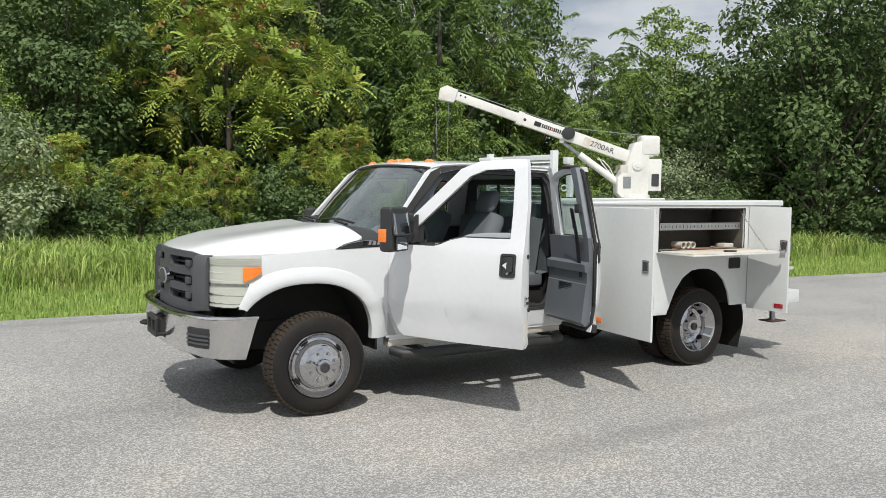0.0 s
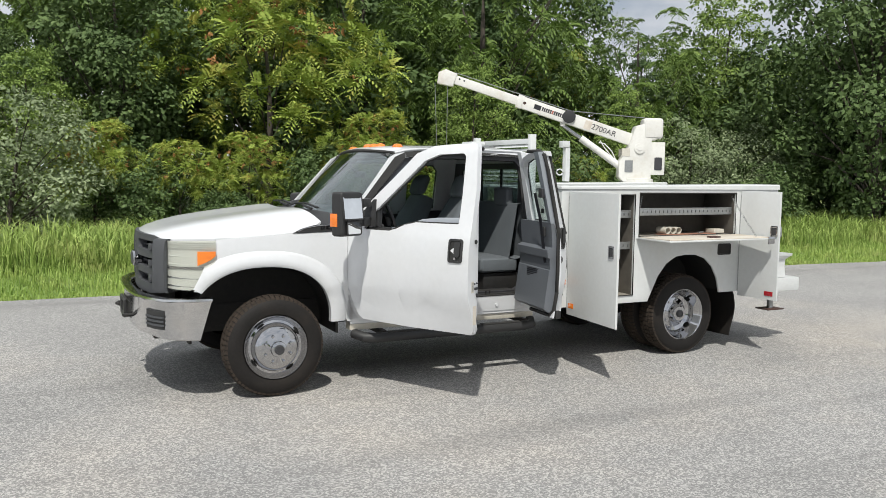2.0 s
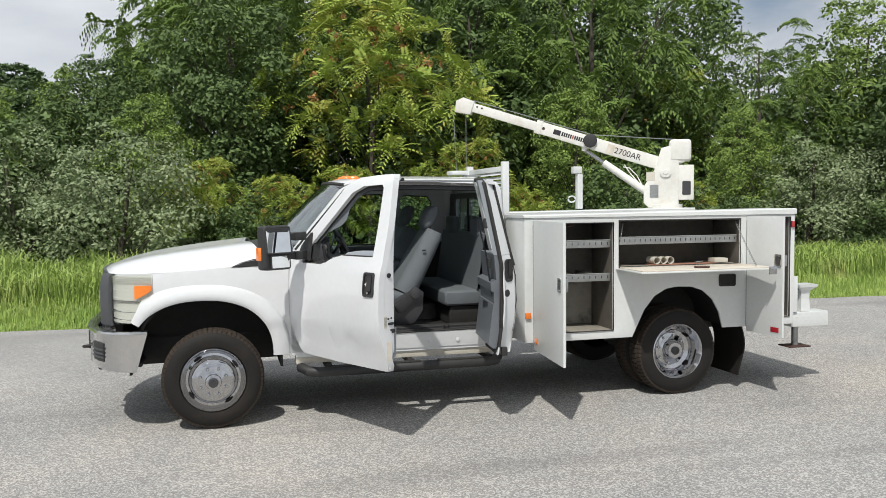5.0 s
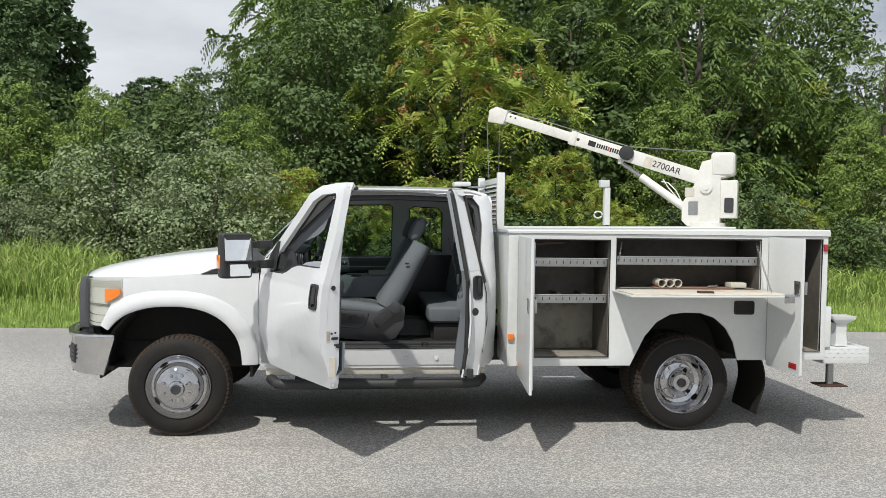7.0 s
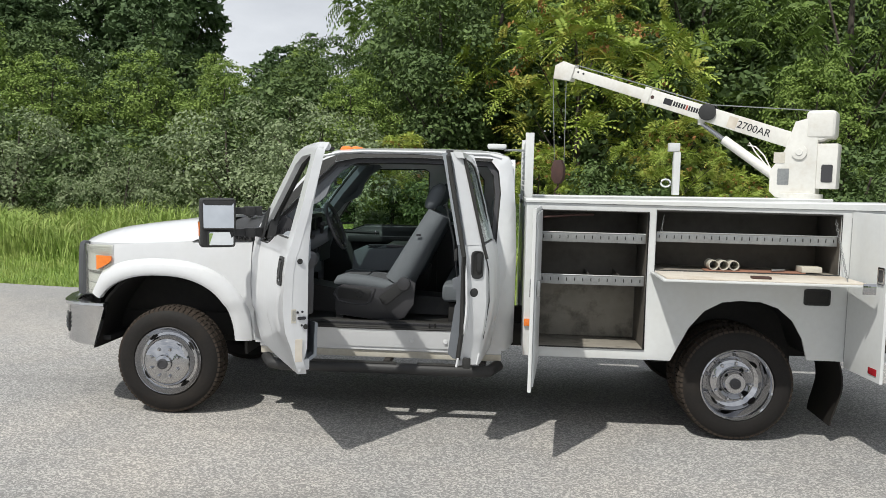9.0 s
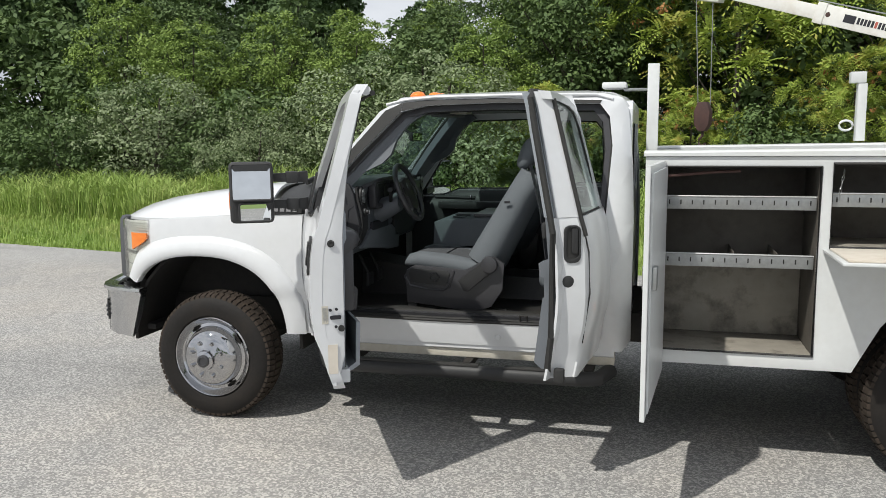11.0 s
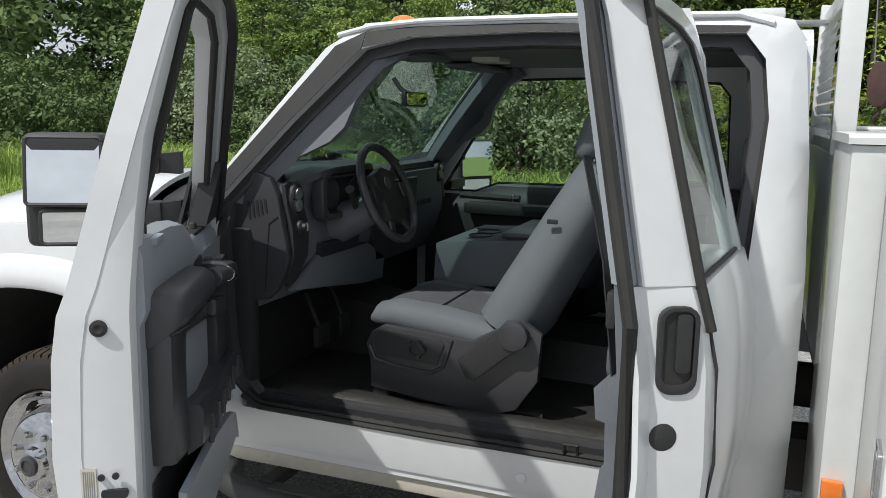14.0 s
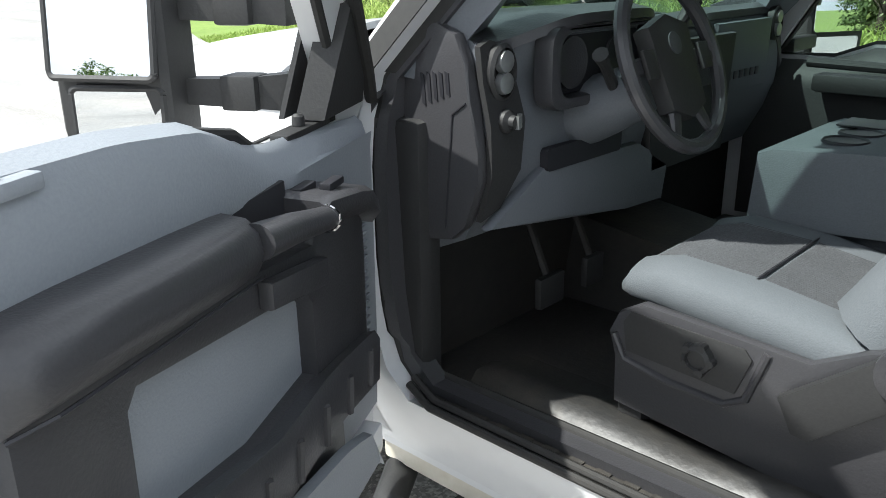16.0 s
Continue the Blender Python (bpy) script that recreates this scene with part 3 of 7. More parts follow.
def build_trees():
    # the sumac-like tree with long compound leaves
    sumac = make_tree(11, 6.8, 6.6, LEAF_YELLOW, 0.12, 2160, 0.25, 0.36, 0.25, "frond", "spreading tree with yellow-green compound leaves and rusty seed heads", clumps=46, shell=0.75, heart=0.1)
    tips = np.random.default_rng(5)
    v, f = leaf_cloud(tips, [(2.6 * math.cos(a * 2.4) * (a / 40) ** 0.5, 2.6 * math.sin(a * 2.4) * (a / 40) ** 0.5, 6.7 - 0.055 * a + 0.5 * math.sin(a * 5.1)) for a in range(40)], [(0.14, 0.14, 0.16)] * 40, 620, 0.12, 0.9, "leaf", 0.2, 0.0)
    tagged(raw_part("seed_head", v.tolist(), f.tolist(), SEED, sumac, "rusty drooping seed heads"), kind="stuff")
    place(sumac, 4.6, 17.0)
    more(sumac, [(16.5, 20.5, 0.8, 140), (6.8, 14.2, 0.42, 60), (3.4, 14.6, 0.35, 200), (1.6, 14.4, 0.33, 20), (8.3, 13.6, 0.28, 290), (-0.4, 14.6, 0.36, 110), (13.0, 13.4, 0.3, 170)])
    dense = make_tree(12, 8.4, 5.6, LEAF_DARK, 0.14, 22000, 0.15, 0.10, 0.3, label="dense dark green tree with small glossy leaves", clumps=84, shell=0.7)
    place(dense, 0.6, 18.2, 0.9)
    more(dense, [(21.2, 9.2, 1.08, 80), (25.0, 11.0, 1.15, 200), (-3.4, 19.5, 0.66, 120), (9.2, 23.0, 1.35, 30), (14.6, 26.5, 1.45, 75), (18.6, 25.0, 1.4, 165), (11.6, 28.5, 1.6, 310), (-14.5, 23.0, 0.85, 250)])
    willow = make_tree(13, 10.5, 7.6, LEAF_MID, 0.18, 2100, 0.27, 0.16, 0.9, "frond", label="tall mid-green tree with drooping narrow leaf sprays", clumps=70, shell=0.75)
    place(willow, 12.6, 18.5)
    more(willow, [(8.8, 20.0, 0.9, 70), (5.6, 24.5, 1.2, 160), (0.6, 23.4, 1.05, 280), (17.4, 15.8, 0.66, 20), (19.5, 22.0, 0.60, 210), (2.4, 21.8, 1.1, 100), (-0.5, 27.5, 1.1, 40)])
    light = make_tree(14, 9.0, 5.0, LEAF_LIGHT, 0.13, 14000, 0.15, 0.12, 0.3, label="light green broad-leaved young tree", clumps=60, shell=0.7)
    place(light, 22.4, 16.8, 0.93)
    more(light, [(-6.4, 18.6, 0.52, 50), (-9.5, 19.6, 0.60, 170), (-1.8, 16.2, 0.52, 260), (-12.0, 18.6, 0.60, 10), (10.6, 15.4, 0.5, 300), (15.0, 13.4, 0.42, 90), (-15.5, 20.0, 0.68, 215), (-4.6, 22.5, 0.60, 300), (-8.0, 23.5, 0.62, 120)])
    cedar = make_tree(15, 9.0, 4.2, LEAF_PINE, 0.15, 16000, 0.14, 0.06, -0.1, "leaf", "dark conical evergreen tree with fine foliage", clumps=84, cone=0.8, shell=0.6)
    place(cedar, 14.8, 21.0, 1.05)
    more(cedar, [(17.0, 25.5, 1.05, 60), (20.2, 27.0, 0.75, 150), (-11.6, 25.5, 0.9, 240), (12.2, 25.0, 1.3, 330), (-16.5, 26.5, 1.0, 20), (20.0, 18.6, 0.72, 100), (-6.2, 31.0, 0.72, 80)])
    pine = make_tree(16, 11.5, 5.4, LEAF_PINE, 0.17, 13000, 0.22, 0.40, -0.35, "needle", "tall pine with tufted dark needles", clumps=80, shell=0.3)
    place(pine, -13.0, 31.0, 0.98)
    more(pine, [(-16.0, 33.0, 1.05, 80), (-20.5, 30.0, 1.0, 160), (-26.5, 29.0, 1.1, 220), (-19.0, 27.0, 0.88, 300), (-10.8, 42.0, 0.80, 40), (-4.4, 42.0, 0.80, 120), (-30.0, 25.0, 1.1, 10), (14.5, 30.0, 1.2, 190), (-23.5, 26.5, 0.95, 250), (7.5, 29.5, 1.15, 350), (0.6, 30.0, 1.1, 20)])
    olive = make_tree(17, 2.9, 3.8, LEAF_GREY, 0.05, 9500, 0.085, 0.03, 0.1, label="silvery grey-green shrub with fine leaves", name="shrub", clumps=46, shell=0.65)
    place(olive, -2.2, 13.2, 1.1)
    more(olive, [(-7.4, 13.9, 0.72, 90), (-4.9, 15.2, 1.15, 200), (16.6, 12.4, 1.05, 300), (-11.0, 14.8, 1.1, 40), (19.8, 13.2, 1.0, 120), (12.6, 13.6, 0.7, 170)])
    bramble = make_tree(18, 2.0, 3.2, LEAF_DARK, 0.04, 7000, 0.11, 0.0, 0.2, label="low tangled green shrub at the wood's edge", name="shrub", clumps=40, shell=0.65)
    place(bramble, 0.6, 14.2, 0.8)
    more(bramble, [(2.6, 13.2, 0.5, 50), (5.4, 13.9, 0.95, 100), (9.3, 13.2, 0.62, 150), (10.9, 13.0, 1.15, 200), (-9.2, 14.2, 0.7, 250), (13.9, 12.4, 0.7, 300), (18.2, 10.8, 0.9, 350), (21.6, 8.2, 0.8, 30), (-13.4, 13.8, 1.0, 75), (-16.5, 14.4, 1.2, 125), (-19.5, 15.5, 1.5, 10), (25.0, 8.0, 1.0, 60), (-9.0, 16.0, 1.3, 300), (-13.0, 16.5, 1.4, 220)])
    wall = make_tree(19, 6.0, 6.5, LEAF_DARK, 0.1, 8000, 0.24, 0.02, 0.3, label="dark tree deep in the wood", clumps=56, shell=0.6)
    place(wall, 3.0, 20.5)
    more(wall, [(7.2, 18.8, 1.0, 60), (-4.0, 18.2, 0.75, 120), (10.4, 21.5, 1.05, 180), (15.6, 18.8, 0.9, 240), (-10.5, 22.5, 0.9, 300), (19.6, 16.0, 0.85, 15), (24.0, 14.5, 1.0, 75), (-16.5, 23.0, 1.0, 135), (-20.5, 24.0, 1.1, 195), (28.0, 12.0, 1.3, 255), (29.0, 17.0, 1.1, 100), (-25.0, 21.0, 1.3, 45), (-7.0, 26.0, 0.85, 10), (24.5, 20.0, 1.1, 160)])
    # the wood on the near side of the road, behind the walk
    more(wall, [(-42.0 + 9.4 * i, -96.0 - 6.0 * math.sin(i * 1.9), 1.3 + 0.3 * math.sin(i * 2.7), i * 67.0) for i in range(10)])


build_trees()


# ---- the truck: service body, wheels and crane ----
truck = empty("service_truck")
tagged(truck, "white service truck with open doors, tool body and crane", "truck")
BY = 1.105                     # half width of the tool body
BX0, BX1, BZ0, BZ1 = 2.608, 5.345, 0.56, 1.70


def sub_box(name, mat, parent, *dims, bevel=0.004, label="", seg=2):
    return part(name, box(*dims, bevel=bevel, seg=seg), mat, parent, label)


def build_service_body():
    body = part("service_body", plate(
        [(BX0, BZ0), (3.64, BZ0)] + [(3.69, 0.66), (3.76, 0.80), (3.86, 0.92), (3.98, 0.985), (4.10, 1.0), (4.24, 0.995), (4.36, 0.955), (4.46, 0.87), (4.53, 0.75), (4.57, 0.60)]
        + [(BX1, 0.60), (BX1, 1.645), (BX0, 1.645)],
        [[(2.70, 0.635), (3.45, 0.635), (3.45, 1.595), (2.70, 1.595)], [(3.505, 1.195), (4.75, 1.195), (4.75, 1.61), (3.505, 1.61)],
         [(4.835, 0.675), (5.29, 0.675), (5.29, 1.62), (4.835, 1.62)]], -BY, -BY + 0.022, bevel=0.005), BODY_WHITE, truck, "white enamelled steel tool body")
    # the far side, ends, top caps and bed
    part("side_panel", mirrored(plate([(BX0, BZ0), (3.64, BZ0), (3.76, 0.80), (3.98, 0.985), (4.24, 0.995), (4.46, 0.87), (4.57, 0.60), (BX1, 0.60), (BX1, 1.645), (BX0, 1.645)], (), -BY, -BY + 0.022)), BODY_WHITE, body)
    for sg in (-1, 1):
        y0, y1 = (-BY - 0.012, -0.60) if sg < 0 else (0.60, BY + 0.012)
        part("top_cap", loft([[(x, y0, 1.647), (x, y0, zt - 0.008), (x, y0 + 0.012, zt), (x, y1 - 0.012, zt), (x, y1, zt - 0.008), (x, y1, 1.647)] for x, zt in ((BX0 - 0.01, 1.670), (BX1 + 0.01, 1.700))]), BODY_WHITE, body)
        yi = sg * 0.61
        sub_box("inner_wall", BODY_WHITE, body, BX0 + 0.02, BX1 - 0.02, min(yi, yi + sg * 0.02), max(yi, yi + sg * 0.02), 1.075, 1.645)
        ye = (-BY + 0.024, -0.632) if sg < 0 else (0.632, BY - 0.024)
        sub_box("front_panel", BODY_WHITE, body, BX0, BX0 + 0.02, *ye, BZ0 + 0.003, 1.645)
        sub_box("rear_panel", BODY_WHITE, body, BX1 - 0.02, BX1, *ye, 0.603, 1.645)
    sub_box("bed_floor", CHASSIS, body, BX0 + 0.01, BX1 - 0.01, -0.605, 0.605, 0.92, 0.96)
    sub_box("bulkhead", BODY_WHITE, body, BX0, BX0 + 0.02, -0.60, 0.60, 0.965, 1.60)
    sub_box("tailgate", BODY_WHITE, body, BX1 - 0.03, BX1 - 0.005, -0.60, 0.60, 0.70, 1.40)
    # open compartments: shells with real depth
    def bay(x0, x1, z0, z1, depth, back):
        y0, y1 = -BY + 0.024, -BY + depth
        t = 0.008
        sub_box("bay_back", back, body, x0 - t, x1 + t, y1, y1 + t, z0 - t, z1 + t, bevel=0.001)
        sub_box("bay_floor", BAY_PALE, body, x0, x1, y0, y1 - 0.002, z0 - t, z0, bevel=0.001)
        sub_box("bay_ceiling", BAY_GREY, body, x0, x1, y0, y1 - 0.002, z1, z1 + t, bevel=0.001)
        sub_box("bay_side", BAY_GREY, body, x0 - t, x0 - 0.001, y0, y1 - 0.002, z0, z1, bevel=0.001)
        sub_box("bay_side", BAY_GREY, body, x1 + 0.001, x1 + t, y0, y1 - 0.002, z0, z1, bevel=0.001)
        # folded rubber edge round the opening
        r = 0.008
        part("bay_seal", tube([(x0, -BY - 0.004, z0), (x1, -BY - 0.004, z0), (x1, -BY - 0.004, z1), (x0, -BY - 0.004, z1)], r, 6, closed=True), SEAL, body)
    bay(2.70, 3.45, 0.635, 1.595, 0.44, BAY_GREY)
    # paler plate over the lower part of the back
    sub_box("back_panel", BAY_PALE, body, 2.705, 3.445, -BY + 0.432, -BY + 0.439, 0.64, 1.08, bevel=0.001, label="scuffed paler grey panel")
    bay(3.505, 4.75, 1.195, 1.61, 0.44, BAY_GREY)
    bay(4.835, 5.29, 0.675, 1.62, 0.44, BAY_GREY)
    # punched shelf trays
    def tray(x0, x1, z, slots):
        bm = box(x0, x1, -BY + 0.05, -BY + 0.43, z, z + 0.006)
        box(x0, x1, -BY + 0.048, -BY + 0.054, z - 0.012, z + 0.052, bevel=0.002, bm=bm)
        tube([(x0, -BY + 0.05, z + 0.054), (x1, -BY + 0.05, z + 0.054)], 0.006, 6, bm)
        shelf = part("shelf", bm, STEEL, body, "galvanised slotted steel shelf")
        for i in range(slots):
            x = x0 + (x1 - x0) * (i + 0.5) / slots
            sub_box("slot", CHASSIS, shelf, x - 0.003, x + 0.003, -BY + 0.0455, -BY + 0.0475, z + 0.012, z + 0.036, bevel=0)
        return shelf
    tray(2.705, 3.445, 1.385, 13)
    tray(2.705, 3.445, 1.085, 13)
    tray(3.51, 4.745, 1.405, 24)
    sub_box("divider", BAY_GREY, body, 3.06, 3.064, -BY + 0.06, -BY + 0.42, 1.092, 1.15)
    sub_box("divider", BAY_GREY, body, 3.27, 3.274, -BY + 0.06, -BY + 0.42, 1.092, 1.15)
    # doors
    def door(name, length, z0, z1, hx, angle, flip, label):
        """A folded sheet door with an inner pan, hinged at hx and swung out by angle degrees."""
        d = part(name, plate([(0, z0), (length, z0), (length, z1), (0, z1)], (), 0, 0.022, bevel=0.004), BODY_WHITE, body, label,
                 m=pose(hx, -BY - 0.006, 0, 0, 0, angle))
        part("door_pan", plate([(0.02, z0 + 0.03), (length - 0.03, z0 + 0.03), (length - 0.03, z1 - 0.03), (0.02, z1 - 0.03)], (), flip[0], flip[1], bevel=0.003), BODY_WHITE, d)
        part("hinge", tube([(0, 0.004, z0 + 0.04), (0, 0.004, z1 - 0.04)], 0.006, 8), STEEL, d, "long steel hinge pin")
        return d
    d1 = door("tall_door", 0.80, 0.50, 1.625, 2.688, -95.0, (0.0225, 0.034), "open white tall compartment door")
    d3 = door("rear_door", 0.47, 0.56, 1.635, 4.815, -86.0, (0.0225, 0.034), "open white rear compartment door")
    for d, u, z in ((d1, 0.715, 1.135), (d3, 0.415, 1.245)):
        part("paddle_latch", plate(round_rect(u - 0.04, u + 0.04, z - 0.055, z + 0.055, 0.01), [round_rect(u - 0.028, u + 0.028, z - 0.04, z + 0.04, 0.008)], -0.008, 0.0, bevel=0.002), CHROME, d, "chrome paddle latch")
        part("paddle", box(u - 0.026, u + 0.026, -0.004, -0.0005, z - 0.037, z + 0.037, bevel=0.0015), TRIM_DARK, d)
        sub_box("latch_back", STEEL, d, u - 0.035, u + 0.045, 0.035, 0.055, z - 0.05, z + 0.05)
    part("amber_marker", box(0.03, 0.12, -0.006, -0.0005, 0.565, 0.61, bevel=0.0015), AMBER, d1, "amber reflector")
    part("red_marker", box(0.33, 0.43, -0.005, -0.0005, 0.60, 0.645, bevel=0.0015), RED, d3, "red reflector")
    sub_box("amber_marker", AMBER, body, 2.611, 2.66, -BY - 0.022, -BY - 0.001, 0.775, 0.825, label="amber side marker lens")
    sub_box("red_marker", RED, body, 5.30, 5.335, -BY - 0.016, -BY - 0.001, 1.52, 1.58, label="red side marker lens")
    # the drop-down lid with its chains
    lid = part("drop_lid", box(3.475, 4.78, -1.575, -BY - 0.004, 1.172, 1.186, bevel=0.004), BODY_WHITE, body, "drop-down compartment lid, open level, stained cream inside")
    part("lid_pan", plate([(3.50, -1.55), (4.75, -1.55), (4.75, -1.14), (3.50, -1.14)], (), 1.1865, 1.197, plane="xy", bevel=0.004), CREAM, lid)
    part("paddle_latch", plate(round_rect(4.06, 4.18, -1.49, -1.42, 0.01), (), 1.1975, 1.212, plane="xy", bevel=0.003), RUST, lid, "worn latch")
    part("latch_plate", box(4.71, 4.79, -1.584, -1.575, 1.13, 1.20, bevel=0.002), CHROME, lid)
    part("hinge", tube([(3.49, -BY - 0.008, 1.176), (4.765, -BY - 0.008, 1.176)], 0.007, 8), STEEL, lid)

    def chain(a, b, sag):
        bm = bmesh.new()
        a, b = Vector(a), Vector(b)
        n = int((b - a).length / 0.026)
        for i in range(n):
            u = (i + 0.5) / n
            c = a.lerp(b, u) - Vector((0, 0, sag * 4 * u * (1 - u)))
            d = (b - a).normalized() * 0.017
            w = d.cross(Vector((0, 0, 1) if i % 2 else (1, 0, 0))).normalized() * 0.007
            tube([c - d, c - d * 0.4 + w, c + d * 0.4 + w, c + d, c + d * 0.4 - w, c - d * 0.4 - w], 0.0024, 5, bm, closed=True)
        part("chain", bm, STEEL, lid, "thin steel chain")
    chain((4.72, -BY + 0.03, 1.58), (4.66, -1.47, 1.20), 0.01)
    chain((3.56, -BY + 0.03, 1.58), (3.545, -BY + 0.05, 1.43), 0.0)
    # filler pocket by the wheel
    part("fuel_pocket", plate(round_rect(4.525, 4.705, 0.985, 1.10, 0.02), [round_rect(4.54, 4.69, 1.0, 1.085, 0.015)], -BY - 0.006, -BY - 0.0005, bevel=0.002), SEAL, body, "black recessed filler pocket")
    sub_box("pocket_back", CHASSIS, body, 4.535, 4.695, -BY - 0.003, -BY - 0.0006, 0.99, 1.09, bevel=0.001)
    # headache rack behind the cab
    rack = part("window_guard", box(2.60, 2.665, -0.575, -0.525, 1.60, 2.16, bevel=0.004), BODY_WHITE, truck, "white louvred steel window guard")
    sub_box("post", BODY_WHITE, rack, 2.60, 2.665, 0.525, 0.575, 1.60, 2.16)
    sub_box("rail", BODY_WHITE, rack, 2.615, 2.65, -0.523, 0.523, 2.07, 2.12)
    sub_box("rail", BODY_WHITE, rack, 2.615, 2.65, -0.523, 0.523, 1.60, 1.64)
    for i in range(10):
        z = 1.67 + i * 0.041
        part("louvre", loft([[(2.605, y, z), (2.64, y, z + 0.028), (2.643, y, z + 0.028), (2.608, y, z)] for y in (-0.522, 0.522)]), BODY_WHITE, rack)
    # rear step bumper
    bump = part("rear_bumper", box(5.348, 5.77, -1.07, 1.07, 0.56, 0.70, bevel=0.006), BODY_WHITE, truck, "white chequer-plate step bumper")
    for i in range(12):
        for j in range(4):
            x, z = 5.37 + i * 0.034, 0.585 + j * 0.032
            part("tread_stud", box(x, x + 0.02, -1.0735, -1.0705, z, z + 0.006), BODY_WHITE, bump) if (i + j) % 2 else None
    return body


def build_rear_fittings():
    # bench vice bracket and jack leg on the bumper
    vice = part("vice_stand", loft([[(5.53 - w, -1.00 - w * 0.8, z), (5.53 + w, -1.00 - w * 0.8, z), (5.53 + w, -1.00 + w * 0.8, z), (5.53 - w, -1.00 + w * 0.8, z)] for z, w in ((0.705, 0.055), (0.82, 0.045), (0.90, 0.05), (0.94, 0.10), (0.965, 0.105))]), BODY_WHITE, truck, "white bracket stand on the bumper", smooth=0)
    part("hook_pin", tube([(5.43, -1.02, 0.93), (5.52, -1.02, 0.915)], 0.018, 10), CHASSIS, vice)
    leg = part("jack_leg", tube([(5.50, -0.93, 0.36), (5.50, -0.93, 0.70)], 0.032, 12), STEEL, truck, "steel stabiliser leg with a rusty foot")
    part("foot", box(5.38, 5.62, -1.02, -0.84, 0.345, 0.357, bevel=0.003), RUST, leg)
    sub_box("latch_tube", BODY_WHITE, truck, 5.352, 5.40, -1.09, -1.05, 0.705, 1.05)
    # mud flaps, hung and slightly curled
    for sg in (-1, 1):
        rows = []
        for i in range(9):
            z = 0.59 - 0.46 * i / 8
            bow = 0.035 * math.sin(i * 0.55)
            rows.append([(4.80 + bow, sg * 1.06, z), (4.80 + bow + 0.03 * i / 8, sg * 0.56, z - 0.012), (4.812 + bow + 0.03 * i / 8, sg * 0.56, z - 0.012), (4.812 + bow, sg * 1.06, z)])
        part("mud_flap", loft(rows), RUBBER, truck, "black rubber mud flap")


def build_chassis():
    for sg in (-1, 1):
        sub_box("frame_rail", CHASSIS, truck, -0.75, 5.40, min(sg * 0.40, sg * 0.47), max(sg * 0.40, sg * 0.47), 0.50, 0.68)
        part("rear_wheel_well", plate([(3.62, 0.62)] + [(3.70, 0.82), (3.86, 0.97), (4.10, 1.05), (4.36, 1.0), (4.53, 0.82), (4.60, 0.62), (4.62, 0.62), (4.55, 0.84), (4.38, 1.02), (4.10, 1.07), (3.84, 0.99), (3.68, 0.84), (3.60, 0.62)], (), min(sg * 0.64, sg * 1.08), max(sg * 0.64, sg * 1.08)), CHASSIS, truck)
        sub_box("rear_well_wall", CHASSIS, truck, 3.60, 4.62, min(sg * 0.62, sg * 0.636), max(sg * 0.62, sg * 0.636), 0.45, 1.07)
        part("front_wheel_well", plate(arc(-0.04, 0.50, 0.58, -5, 185, 14) + arc(-0.04, 0.50, 0.60, 185, -5, 14), (), min(sg * 0.45, sg * 0.90), max(sg * 0.45, sg * 0.90)), CHASSIS, truck)
        sub_box("wheel_well_wall", CHASSIS, truck, -0.62, 0.56, min(sg * 0.43, sg * 0.45), max(sg * 0.43, sg * 0.45), 0.45, 1.06)
    part("front_axle", tube([(0, -0.85, 0.38), (0, 0.85, 0.38)], 0.07, 12), CHASSIS, truck)
    part("rear_axle", tube([(4.115, -0.85, 0.40), (4.115, 0.85, 0.40)], 0.08, 12), CHASSIS, truck)
    part("differential", lathe([(0.0, -0.16), (0.12, -0.13), (0.17, 0), (0.12, 0.13), (0.0, 0.16)], (4.115, 0, 0.40), "x", 20), CHASSIS, truck)
    part("exhaust_pipe", tube([(0.9, 0.2, 0.42), (2.4, 0.25, 0.42), (3.2, 0.32, 0.44)], 0.05, 10), CHASSIS, truck)
    part("fuel_tank", box(2.75, 3.55, 0.25, 0.85, 0.40, 0.62, bevel=0.05), CHASSIS, truck)
    part("transmission", box(0.7, 1.6, -0.25, 0.25, 0.40, 0.66, bevel=0.07), CHASSIS, truck)
    part("engine_bay_floor", box(-0.70, 0.60, -0.42, 0.42, 0.55, 0.75, bevel=0.05), CHASSIS, truck)


